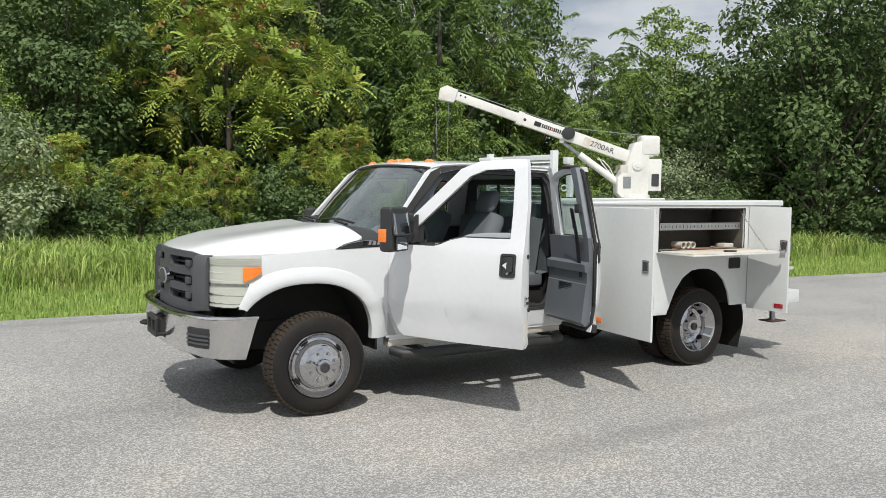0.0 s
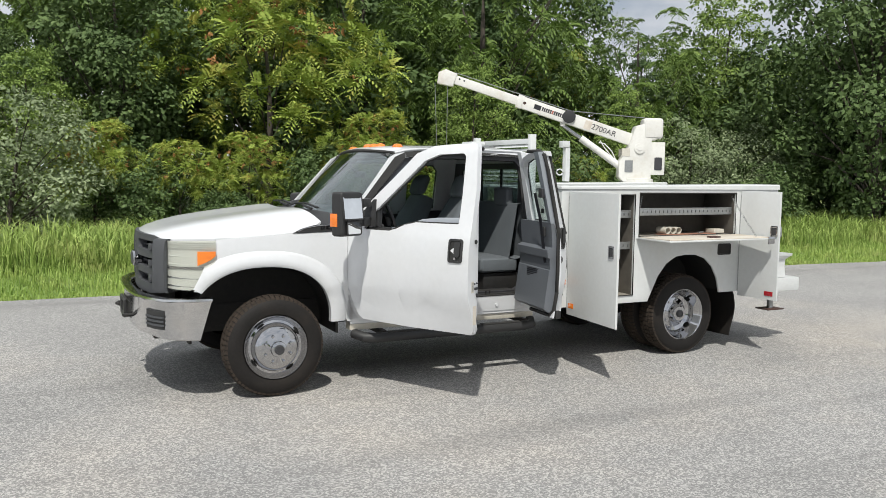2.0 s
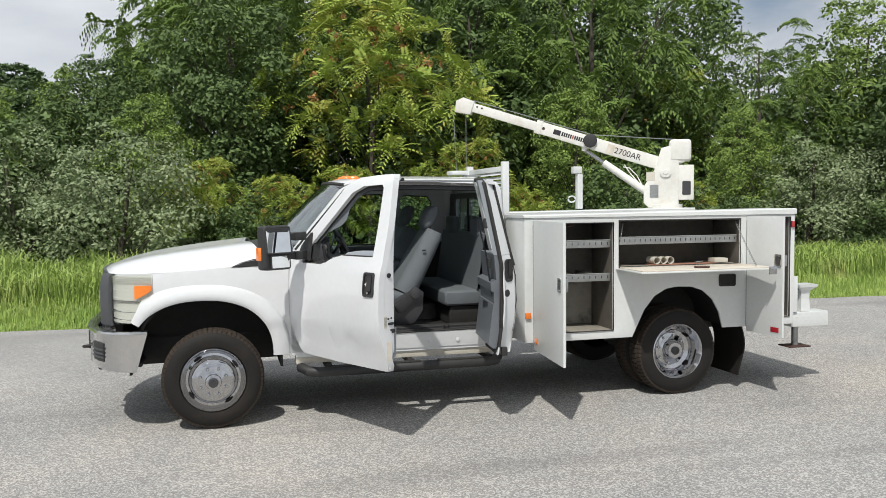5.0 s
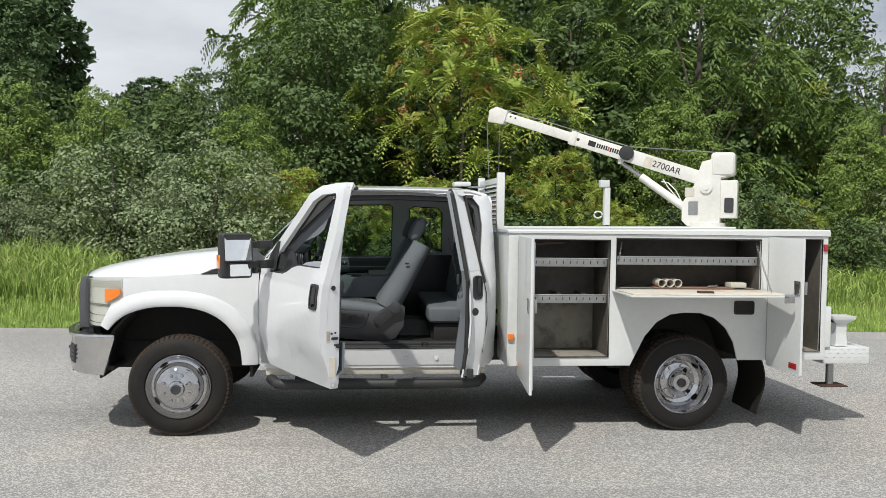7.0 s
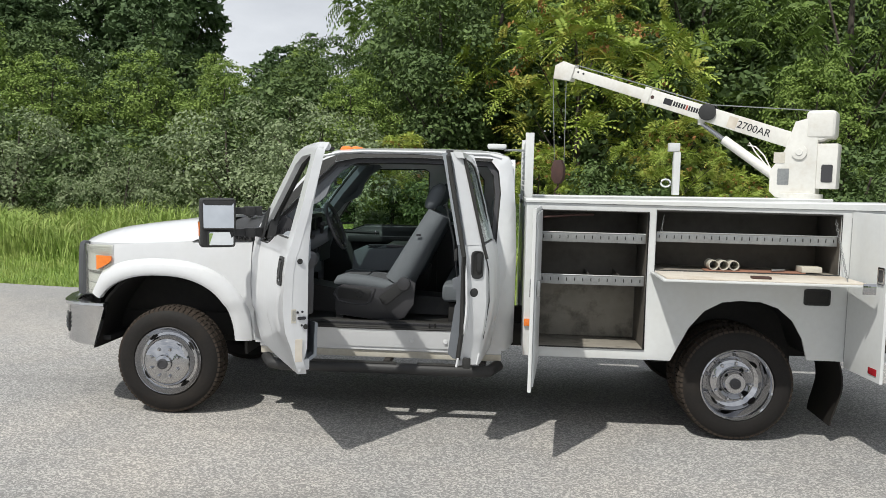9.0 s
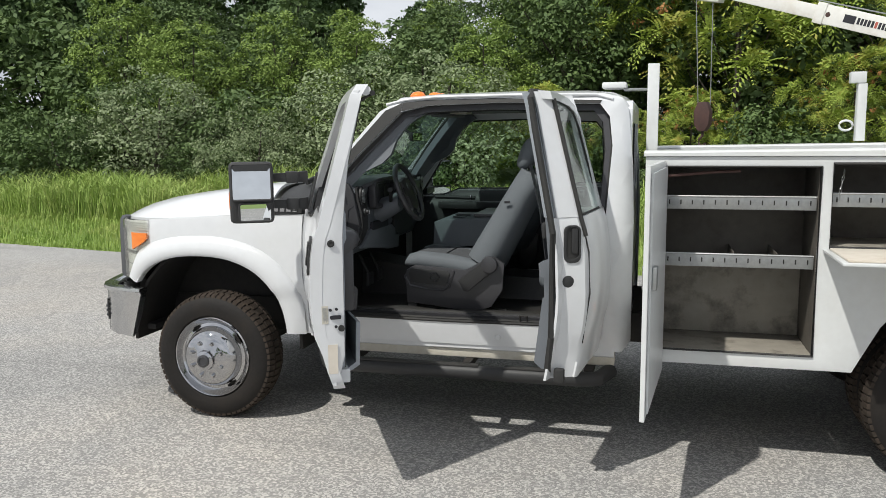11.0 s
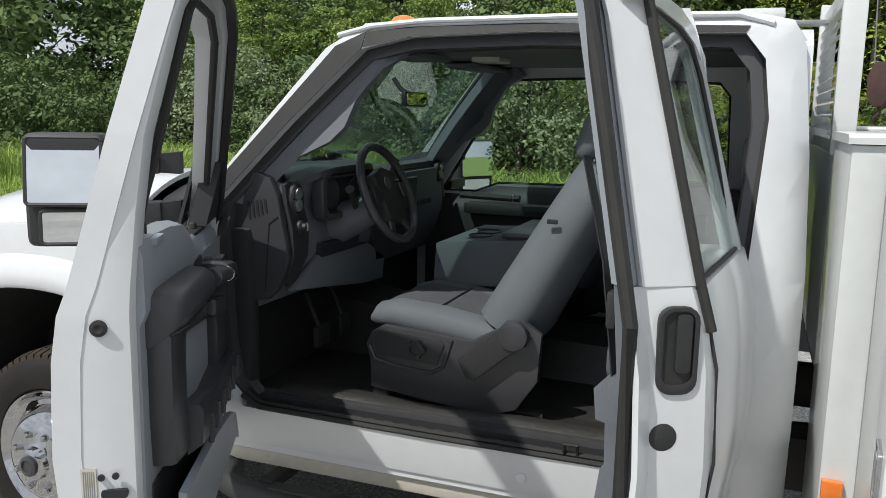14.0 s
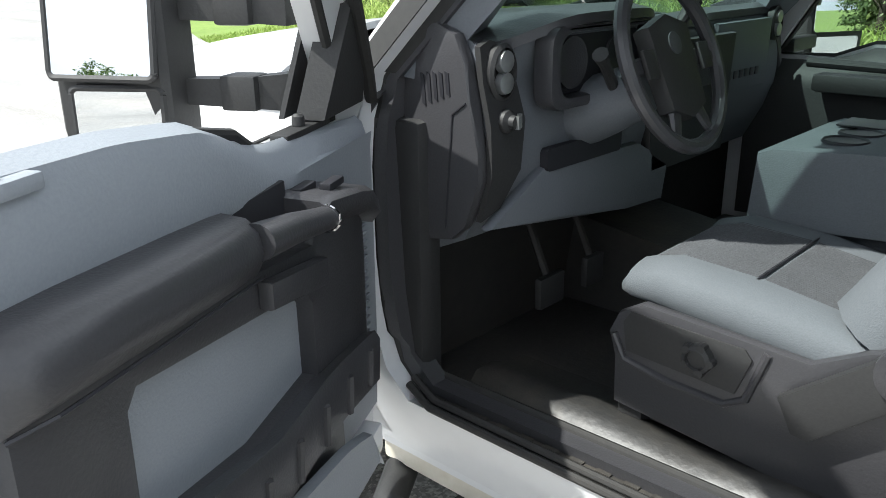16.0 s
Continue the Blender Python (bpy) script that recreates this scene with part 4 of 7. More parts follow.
def build_wheel(x, y, sg, deep, name="wheel", lead=0.0):
    """A lugged truck tyre with a chrome cover: domed at the front, deeply dished at the rear. y is the outer sidewall's place."""
    c = (x, y, 0.40)
    k = -sg
    tyre = part(name, lathe([(0.245, 0.03), (0.262, 0.006), (0.30, -0.002), (0.345, 0.004), (0.372, 0.020), (0.388, 0.038), (0.388, 0.20), (0.36, 0.228), (0.30, 0.235), (0.245, 0.21)], c, "y", 56, sign=k), RUBBER, truck, "worn truck tyre on a chromed wheel")
    # tread blocks in three rings
    bm = bmesh.new()
    rnd = random.Random(int(x * 10 + y * 7))
    for ring, (h0, h1, n) in enumerate(((0.020, 0.074, 64), (0.084, 0.152, 54), (0.162, 0.216, 64))):
        for i in range(n):
            a0 = 2 * math.pi * (i + 0.1 + 0.3 * (ring % 2)) / n
            a1 = 2 * math.pi * (i + 0.86 + 0.3 * (ring % 2)) / n
            vs = []
            for rad, q in ((0.384, 0.0), (0.400, 0.004)):
                for a, h in ((a0, h0 + q), (a1, h0 + q), (a1, h1 - q), (a0, h1 - q)):
                    r2 = rad - (0.012 if (ring == 0 and h < 0.05) or (ring == 2 and h > 0.19) else 0)
                    vs.append(bm.verts.new((x + r2 * math.cos(a), y + k * h, 0.40 + r2 * math.sin(a))))
            for f in ((4, 5, 6, 7), (0, 1, 5, 4), (1, 2, 6, 5), (2, 3, 7, 6), (3, 0, 4, 7)):
                bm.faces.new([vs[j] for j in f])
    part("tread", bm, TREAD, tyre, "dusty brown-black tread blocks", smooth=0)
    if deep:
        prof = [(0.250, 0.035), (0.256, 0.010), (0.248, 0.004), (0.236, 0.016), (0.226, 0.045), (0.200, 0.075), (0.182, 0.13), (0.150, 0.15), (0.120, 0.145), (0.095, 0.125), (0.085, 0.08), (0.070, 0.060), (0.0, 0.056)]
    else:
        prof = [(0.250, 0.035), (0.256, 0.008), (0.250, 0.0), (0.240, 0.010), (0.230, 0.028), (0.212, 0.038), (0.194, 0.034), (0.182, 0.004), (0.168, -0.026), (0.148, -0.042), (0.112, -0.054), (0.078, -0.060), (0.064, -0.066), (0.058, -0.084), (0.035, -0.094), (0.0, -0.096)]
    part("rim", lathe(prof, c, "y", 56, sign=k), CHROME, tyre, "bright chromed steel wheel cover")
    hub_h = 0.052 if deep else -0.098
    part("hub_cap", lathe([(0.040, hub_h + 0.006), (0.038, hub_h - 0.006), (0.026, hub_h - 0.010), (0.024, hub_h - 0.004), (0.0, hub_h - 0.004)], c, "y", 24, sign=k), TRIM_DARK, tyre, "dark hub centre")
    lug_h, lug_r = (0.148, 0.132) if deep else (-0.052, 0.108)
    for i in range(8):
        a = 2 * math.pi * (i + 0.5) / 8 + lead
        part("lug_nut", lathe([(0.013, lug_h + 0.01), (0.013, lug_h - 0.010), (0.009, lug_h - 0.020), (0.0, lug_h - 0.023)], (x + lug_r * math.cos(a), y, 0.40 + lug_r * math.sin(a)), "y", 10, sign=k), CHROME, tyre)
    for i in range(4):
        a = math.pi * i / 2 + 0.6 + lead
        r = 0.188 if deep else 0.206
        bm = bmesh.new()
        rows = []
        for j in range(7):
            aa = a + 0.34 * (j / 6 - 0.5)
            wv = 0.011 * math.sin(math.pi * (0.12 + 0.76 * j / 6))
            for rr in (r - wv, r + wv):
                hh = np.interp(rr, [p[0] for p in prof[::-1]], [p[1] for p in prof[::-1]])
                rows.append(bm.verts.new((x + rr * math.cos(aa), y + k * (hh - 0.003), 0.40 + rr * math.sin(aa))))
        for j in range(6):
            bm.faces.new((rows[2 * j], rows[2 * j + 1], rows[2 * j + 3], rows[2 * j + 2]))
        bmesh.ops.solidify(bm, geom=bm.faces[:], thickness=0.002)
        part("vent_slot", bm, CHASSIS, tyre)
    return tyre


def build_crane():
    """A stub mast on the far rear corner, its boom swung forward and out over the far side."""
    base = Vector((5.22, 0.99, 1.70))
    tip = Vector((3.06, 2.24, 3.02))
    foot = Vector((5.18, 1.06, 2.22))
    run = tip - foot
    yaw = math.degrees(math.atan2(run.y, run.x))
    lift = math.degrees(math.atan2(run.z, math.hypot(run.x, run.y)))
    length = run.length
    M = pose(base.x, base.y, base.z, 0, 0, yaw)        # local x points along the boom
    mast = part("crane", plate([(-0.13, 0.0), (0.21, 0.0), (0.27, 0.06), (0.27, 0.25), (0.15, 0.44), (0.07, 0.70), (-0.08, 0.74), (-0.13, 0.60)], (), -0.125, 0.125, bevel=0.012), CRANE_WHITE, truck, "off-white electric service crane with its boom raised", m=M)
    part("turntable", lathe([(0.20, -0.004), (0.20, 0.04), (0.15, 0.045), (0.0, 0.045)], (0.02, 0, 0), "z", 28), CRANE_WHITE, mast)
    part("winch_drum", lathe([(0.0, -0.12), (0.11, -0.12), (0.125, -0.10), (0.125, 0.10), (0.11, 0.12), (0.0, 0.12)], (-0.13, 0, 0.64), "y", 28), CRANE_WHITE, mast, "winch housing")
    part("motor_box", box(-0.30, -0.125, -0.11, 0.11, 0.09, 0.50, bevel=0.012), CRANE_WHITE, mast, "boxy motor cover")
    part("winch_cover", box(-0.27, -0.02, -0.135, 0.135, 0.54, 0.80, bevel=0.05, seg=3), CRANE_WHITE, mast)
    part("vent_plate", plate(round_rect(-0.265, -0.17, 0.15, 0.31, 0.015), (), -0.116, -0.111), TRIM_DARK, mast, "dark vent plate")
    part("vent_plate", plate(round_rect(-0.265, -0.17, 0.15, 0.31, 0.015), (), 0.111, 0.116), TRIM_DARK, mast, "dark vent plate")
    for s in (-1, 1):
        part("pivot_boss", lathe([(0.065, 0.125), (0.065, 0.142), (0.03, 0.145), (0.028, 0.152), (0.0, 0.152)], (0.02, 0, 0.42), "y", 24, sign=s), CRANE_WHITE, mast)
        part("data_plate", plate(round_rect(0.10, 0.20, 0.12, 0.27, 0.006), (), s * 0.1275 - 0.001, s * 0.1275 + 0.001), STEEL, mast)
        part("warning_plate", plate(round_rect(0.14, 0.24, 0.32, 0.42, 0.006), (), s * 0.1275 - 0.001, s * 0.1275 + 0.001), BONE, mast)
    B = pose(foot.x, foot.y, foot.z, 0, 0, yaw) @ pose(0, 0, 0, 0, -lift, 0)
    seg = length
    boom = part("boom", box(-0.05, seg * 0.60, -0.055, 0.055, -0.075, 0.075, bevel=0.006), CRANE_WHITE, mast, "square-section boom with black lettering", m=M.inverted() @ B)
    part("boom_extension", box(seg * 0.60, seg * 0.97, -0.042, 0.042, -0.055, 0.055, bevel=0.005), CRANE_WHITE, boom)
    part("collar", box(seg * 0.585, seg * 0.615, -0.062, 0.062, -0.082, 0.082, bevel=0.004), CRANE_WHITE, boom)
    part("boom_head", plate([(seg * 0.94, -0.095), (seg * 1.02, -0.12), (seg * 1.03, 0.02), (seg * 1.0, 0.085), (seg * 0.94, 0.075)], (), -0.06, 0.06, bevel=0.012), CRANE_WHITE, boom, "cream cast boom head")
    for s in (-1, 1):
        part("rope_guide", lathe([(0.082, 0.058), (0.082, 0.085), (0.06, 0.09), (0.0, 0.09)], (seg * 0.345, 0, 0.02), "y", 26, sign=s), BLACK, boom, "black round rope guide")
        part("bolt", lathe([(0.020, 0.042), (0.020, 0.055), (0.0, 0.056)], (seg * 0.575, 0, 0.0), "y", 10, sign=s), RUST, boom)
        for i in range(2):
            part("hole", lathe([(0.012, 0.0425), (0.012, 0.0435), (0.0, 0.0435)], (seg * (0.895 + 0.025 * i), 0, 0.02), "y", 10, sign=s), FLAT_BLACK, boom)
        part("maker_mark", plate([(seg * 0.525, -0.028), (seg * 0.525, 0.032), (seg * 0.49, 0.032), (seg * 0.49, -0.028)], (), s * 0.0562 - 0.0006, s * 0.0562 + 0.0006), FLAT_BLACK, boom)
        for i in range(11):
            u0 = seg * (0.372 + 0.0105 * i)
            part("letter_bar", plate([(u0, -0.022), (u0 + seg * 0.0075, -0.022), (u0 + seg * 0.0075, 0.026), (u0, 0.026)], (), s * 0.0562 - 0.0006, s * 0.0562 + 0.0006), RED_INK if i == 5 else FLAT_BLACK, boom)
        words("2700AR", 0.10, FLAT_BLACK, pose(seg * 0.16, s * 0.0568, -0.005, 90, 0, 0 if s < 0 else 180), boom, label="black model lettering 2700AR")
        part("decal", plate([(seg * 0.225, -0.06), (seg * 0.26, -0.06), (seg * 0.26, 0.05), (seg * 0.225, 0.05)], (), s * 0.0562 - 0.0005, s * 0.0562 + 0.0005), CREAM, boom)
    # lift ram with hose
    a = B @ Vector((seg * 0.36, 0, -0.10))
    b = M @ Vector((0.25, 0, 0.20))
    L = M.inverted()
    ram = part("lift_ram", tube([L @ b, L @ b.lerp(a, 0.68)], 0.045, 14), CRANE_WHITE, mast, "hydraulic lift ram")
    part("ram_rod", tube([L @ b.lerp(a, 0.66), L @ a], 0.024, 12), CHROME, ram)
    part("ram_bracket", tube([L @ (a - Vector((0, 0, 0.015))), L @ (a + Vector((0, 0, 0.07)))], 0.035, 8), CRANE_WHITE, mast)
    hose = [L @ (b.lerp(a, u) + Vector((0, 0, 0.05 + 0.10 * math.sin(math.pi * q)))) for u, q in ((0.06, 0), (0.14, 0.25), (0.26, 0.6), (0.36, 0.8), (0.34, 0.4), (0.26, 0.15), (0.12, 0))]
    part("hose", tube(hose, 0.007, 6), CRANE_WHITE, ram)
    # ropes and hook block
    top = B @ Vector((seg * 0.345, 0, 0.10))
    part("wire_rope", tube([L @ (M @ Vector((-0.14, 0, 0.80))), L @ top, L @ (B @ Vector((seg * 0.95, 0, 0.085)))], 0.005, 5), STEEL, mast, "thin wire rope")
    h = B @ Vector((seg * 1.005, 0, -0.1))
    block = Vector((h.x + 0.03, h.y + 0.02, 1.93))
    for dx in (-0.06, 0.075):
        part("wire_rope", tube([L @ (h + Vector((dx, -dx * 0.7, 0))), L @ (block + Vector((dx * 0.75, -dx * 0.5, 0.08)))], 0.004, 5), STEEL, mast)
    part("hook_block", shifted(plate([(-0.07, -0.09), (-0.03, -0.15), (0.03, -0.15), (0.07, -0.09), (0.075, 0.03), (0.04, 0.11), (-0.04, 0.11), (-0.075, 0.03)], (), -0.035, 0.035, bevel=0.012), L @ pose(block.x, block.y, block.z, 0, 0, yaw)), RUST, mast, "dark rusty hook block")
    part("hook", shifted(tube([(0, 0, -0.14), (0, 0, -0.19), (0.03, 0, -0.22), (0.035, 0, -0.26), (0, 0, -0.285), (-0.03, 0, -0.26)], 0.012, 8), L @ pose(block.x, block.y, block.z, 0, 0, yaw)), RUST, mast)
    # boom rest on the far side
    rest = part("boom_rest", box(4.01, 4.07, 0.86, 0.93, 1.70, 2.10, bevel=0.004), BODY_WHITE, truck, "white steel boom rest post")
    part("cradle", box(3.96, 4.06, 0.855, 0.935, 2.102, 2.18, bevel=0.006), BODY_WHITE, rest)
    part("tie_ring", tube([(4.0 + 0.045 * math.cos(a * math.pi / 6) - 0.05, 0.895, 1.81 + 0.035 * math.sin(a * math.pi / 6)) for a in range(12)], 0.009, 6, closed=True), BODY_WHITE, rest)


build_service_body()
build_rear_fittings()
build_chassis()
build_wheel(0.0, -1.045, -1, False)
build_wheel(0.0, 1.045, 1, False)
build_wheel(4.115, -1.10, -1, True, lead=0.2)
build_wheel(4.115, 1.10, 1, True, lead=0.2)
build_wheel(4.115, -0.80, -1, True, "inner_wheel")
build_wheel(4.115, 0.80, 1, True, "inner_wheel")
build_crane()


# ---- the truck: nose and cab shell ----
def side(x, z):
    """The left flank's y: bulged below the belt, leaning in above it."""
    y = -float(np.interp(z, [0.45, 0.55, 0.66, 0.80, 0.83, 1.0, 1.2, 1.30, 1.35, 1.95, 2.0, 2.05], [0.905, 0.925, 0.945, 0.962, 0.982, 0.99, 0.982, 0.966, 0.948, 0.800, 0.765, 0.70]))
    if x < -0.35:
        y += 0.16 * (max(0.0, -0.35 - x) / 0.45) ** 2
    return y


ZC = (0.55, 0.60, 0.66, 0.74, 0.80, 0.83, 0.91, 1.0, 1.1, 1.2, 1.26, 1.30, 1.35, 1.5, 1.65, 1.8, 1.9, 1.95)


def arch_curve(rx, rz, a0, a1, n, cx=-0.075, cz=0.56, p=2.35):
    pts = []
    for i in range(n + 1):
        a = radians(a0 + (a1 - a0) * i / n)
        c, s = math.cos(a), math.sin(a)
        pts.append((cx + rx * math.copysign(abs(c) ** (2 / p), c), cz + rz * math.copysign(abs(s) ** (2 / p), s)))
    return pts


def both(name, build, mat, label="", parent=None, smooth=35):
    out = []
    for sg in (-1, 1):
        bm = build()
        out.append(part(name, bm if sg < 0 else mirrored(bm), mat, parent or truck, label, smooth))
    return out


def strip(path, section, bm=None):
    """A bar of the given (out, z) section swept along a plan path of (x, y), cut square at both ends."""
    rows = []
    for i, (x, y) in enumerate(path):
        a, b = path[max(0, i - 1)], path[min(len(path) - 1, i + 1)]
        d = Vector((b[0] - a[0], b[1] - a[1], 0)).normalized()
        nrm = Vector((d.y, -d.x, 0))
        sec = section(i / (len(path) - 1)) if callable(section) else section
        rows.append([(x + nrm.x * o, y + nrm.y * o, z) for o, z in sec])
    return loft(rows, bm)


def build_nose():
    # fenders with a raised lip round the arch
    def fender():
        out = [(-0.44, 1.250), (-0.1, 1.268), (0.3, 1.288), (0.612, 1.300), (0.606, 1.1), (0.606, 0.92), (0.622, 0.80), (0.655, 0.69), (0.70, 0.60), (0.725, 0.565), (0.48, 0.555)]
        out += arch_curve(0.555, 0.475, 0, 146, 22)
        out += [(-0.60, 0.855), (-0.535, 0.90), (-0.475, 1.0), (-0.44, 1.10)]
        return plate(out, (), zcuts=ZC[:12], xcuts=(-0.5, -0.42, -0.35, 0.0, 0.3), surface=side, thick=0.02)
    fenders = both("front_fender", fender, WHITE, "white steel front fender")

    def lip():
        inner, outer = arch_curve(0.553, 0.472, -3, 147, 34), arch_curve(0.70, 0.60, -3, 147, 34)
        rows = []
        for (xi, zi), (xo, zo) in zip(inner, outer):
            sec = []
            for u, o in ((0.0, 0.03), (0.0, -0.028), (0.12, -0.040), (0.45, -0.038), (0.8, -0.020), (0.95, -0.006), (1.0, 0.012)):
                x, z = xi + (xo - xi) * u, zi + (zo - zi) * u
                sec.append((x, side(x, min(1.2, z)) + o, z))
            rows.append(sec)
        return loft(rows, closed=False)
    for sg, f in zip((-1, 1), fenders):
        bm = lip()
        bmesh.ops.bisect_plane(bm, geom=bm.verts[:] + bm.edges[:] + bm.faces[:], plane_co=(0, 0, 0.557), plane_no=(0, 0, -1), clear_outer=True)
        bmesh.ops.bisect_plane(bm, geom=bm.verts[:] + bm.edges[:] + bm.faces[:], plane_co=(0.604, 0, 0), plane_no=(1, 0, 0), clear_outer=True)
        bmesh.ops.bisect_plane(bm, geom=bm.verts[:] + bm.edges[:] + bm.faces[:], plane_co=(0, 0, 1.243), plane_no=(0, 0, 1), clear_outer=True)
        bmesh.ops.bisect_plane(bm, geom=bm.verts[:] + bm.edges[:] + bm.faces[:], plane_co=(-0.63, 0, 0.84), plane_no=(-0.9, 0, 0.45), clear_outer=True)
        part("wheel_lip", bm if sg < 0 else mirrored(bm), WHITE, f, "flared arch lip", 50)
    # dark vent blade with a badge at the rear of the fender
    def blade():
        return plate([(0.16, 1.288), (0.24, 1.325), (0.34, 1.350), (0.60, 1.362), (0.604, 1.306), (0.4, 1.297)], (), surface=lambda x, z: side(0, 1.27) - 0.004, thick=0.02)
    for sg, v in zip((-1, 1), both("fender_vent", blade, BLACK, "black fender vent with a chrome badge")):
        for i in range(5):
            bm = plate([(0.385 + i * 0.042, 1.315), (0.415 + i * 0.042, 1.315), (0.420 + i * 0.042, 1.345), (0.39 + i * 0.042, 1.345)], (), side(0, 1.27) - 0.009, side(0, 1.27) - 0.0045)
            part("badge_bar", bm if sg < 0 else mirrored(bm), CHROME, v)
        bm = tube([(0.20, side(0, 1.27) - 0.006, 1.302), (0.26, side(0, 1.27) - 0.006, 1.328), (0.36, side(0, 1.27) - 0.006, 1.345), (0.60, side(0, 1.27) - 0.006, 1.356)], 0.003, 6)
        part("chrome_line", bm if sg < 0 else mirrored(bm), CHROME, v)
    # hood with raised shoulders
    rows = []
    xs = (-0.80, -0.785, -0.74, -0.66, -0.5, -0.3, -0.05, 0.15, 0.32, 0.40)
    crown = (1.245, 1.265, 1.292, 1.322, 1.362, 1.395, 1.430, 1.452, 1.466, 1.468)
    edge = (1.240, 1.242, 1.244, 1.247, 1.254, 1.262, 1.276, 1.290, 1.330, 1.375)
    half = (0.66, 0.69, 0.735, 0.80, 0.905, 0.955, 0.962, 0.962, 0.955, 0.93)
    bow = (-0.09, -0.085, -0.07, -0.05, -0.03, -0.015, 0, 0, -0.06, -0.10)
    for x, c, e, h, b in zip(xs, crown, edge, half, bow):
        sec = []
        for i in range(33):
            t = -1 + i / 16
            a = abs(t)
            rise = (1 - max(0.0, (a - 0.50) / 0.50) ** 2.3) if a > 0.50 else 1.0
            dip = -0.012 * (1 - min(1.0, a / 0.42)) ** 0.7 * min(1.0, (x + 0.8) * 2)
            sec.append((x + b * (1 - a * a), t * h, e + (c - e) * rise + dip))
        rows.append(sec)
    bm = loft(rows, closed=False)
    thicken(bm, (0, 0, -0.018))
    part("hood", bm, WHITE, truck, "white bonnet with raised shoulders", 40)
    # grille: thick grey frame round three slotted openings
    def gx(y, z):
        return -0.875 + 0.135 * (abs(y) / 0.72) ** 2.4 + 0.05 * max(0.0, z - 1.1) ** 1.0
    slots = []
    for z0, z1 in ((1.140, 1.215), (1.005, 1.080), (0.880, 0.950)):
        for y0, y1 in ((-0.545, -0.10), (0.10, 0.545)):
            slots.append(round_rect(y0, y1, z0, z1, 0.018, 2))
    outline = [(-0.69, 0.825), (-0.5, 0.80), (0.5, 0.80), (0.69, 0.825), (0.725, 0.95), (0.725, 1.20), (0.69, 1.243), (0.5, 1.262), (-0.5, 1.262), (-0.69, 1.243), (-0.725, 1.20), (-0.725, 0.95)]
    ycuts = (-0.66, -0.6, -0.5, -0.4, -0.25, 0, 0.25, 0.4, 0.5, 0.6, 0.66)
    bm = plate(outline, slots, plane="yz", zcuts=(0.9, 1.0, 1.1, 1.2), xcuts=ycuts, surface=lambda y, z: gx(y, z) - 0.035, thick=0.07)
    grille = part("grille", bm, GRILLE, truck, "dark grey plastic grille with slotted bars")
    for sg in (-1, 1):
        bm = loft([[(x + o, y, z) for x, y in ((-0.868, -0.655), (-0.850, -0.712), (-0.795, -0.748), (-0.765, -0.742), (-0.775, -0.66))] for z, o in ((0.832, 0.012), (0.85, 0.0), (1.0, 0.0), (1.15, 0.004), (1.225, 0.012), (1.246, 0.030))])
        part("grille_flank", bm if sg < 0 else mirrored(bm), GRILLE, grille, "", 40)
    part("grille_back", plate(outline, (), plane="yz", zcuts=(0.9, 1.0, 1.1, 1.2), xcuts=ycuts, surface=lambda y, z: gx(y, z) + 0.05, thick=0.02), CHASSIS, grille)
    for z in (1.17, 1.04, 0.925):
        for s in (-1, 1):
            part("bar", loft([[(gx(y, z) + 0.008, y, z - 0.006), (gx(y, z) + 0.002, y, z), (gx(y, z) + 0.008, y, z + 0.006), (gx(y, z) + 0.02, y, z + 0.006), (gx(y, z) + 0.02, y, z - 0.006)] for y in (s * 0.115, s * 0.3, s * 0.43, s * 0.525)]), GRILLE, grille)
            part("clip", box(gx(s * 0.49, z) - 0.05, gx(s * 0.49, z) - 0.02, s * 0.49 - 0.045, s * 0.49 + 0.045, z - 0.024, z + 0.024, bevel=0.006), GRILLE, grille)
    def oval(prof):
        return shifted(shifted(lathe(prof, (0, 0, 0), "x", 36, sign=-1), Matrix.Diagonal((1, 2.1, 1, 1))), pose(gx(0, 1.04) - 0.036, 0, 1.04))
    part("emblem", oval([(0.064, -0.03), (0.066, 0.028), (0.060, 0.036), (0.053, 0.032), (0.0, 0.032)]), CHROME, grille, "plain chrome-rimmed oval badge")
    part("emblem_face", oval([(0.050, 0.02), (0.050, 0.036), (0.0, 0.040)]), GRILLE, grille)
    # headlights: pale reflector bowls behind a wrapped lens
    cols = [(-0.775, -0.735, 0.865, 1.236), (-0.745, -0.80, 0.862, 1.238), (-0.70, -0.868, 0.860, 1.240), (-0.63, -0.925, 0.860, 1.243), (-0.575, -0.957, 0.885, 1.245), (-0.52, -0.98, 0.94, 1.247), (-0.475, -0.99, 1.02, 1.247), (-0.448, -0.992, 1.10, 1.247)]
    def shell(off, inset=0.0):
        rows = []
        for x, y, z0, z1 in cols:
            n = Vector((x + 0.25, y * 0.5, 0)).normalized()
            rows.append([(x + n.x * off, y + n.y * off, z0 + inset + (z1 - z0 - 2 * inset) * k / 4) for k in range(5)])
        bm = loft(rows, closed=False)
        return thicken(bm, (0.004, 0.005, 0))
    lens = both("headlight", lambda: shell(0.004), LAMP_LENS, "clouded wraparound headlight with amber corner")
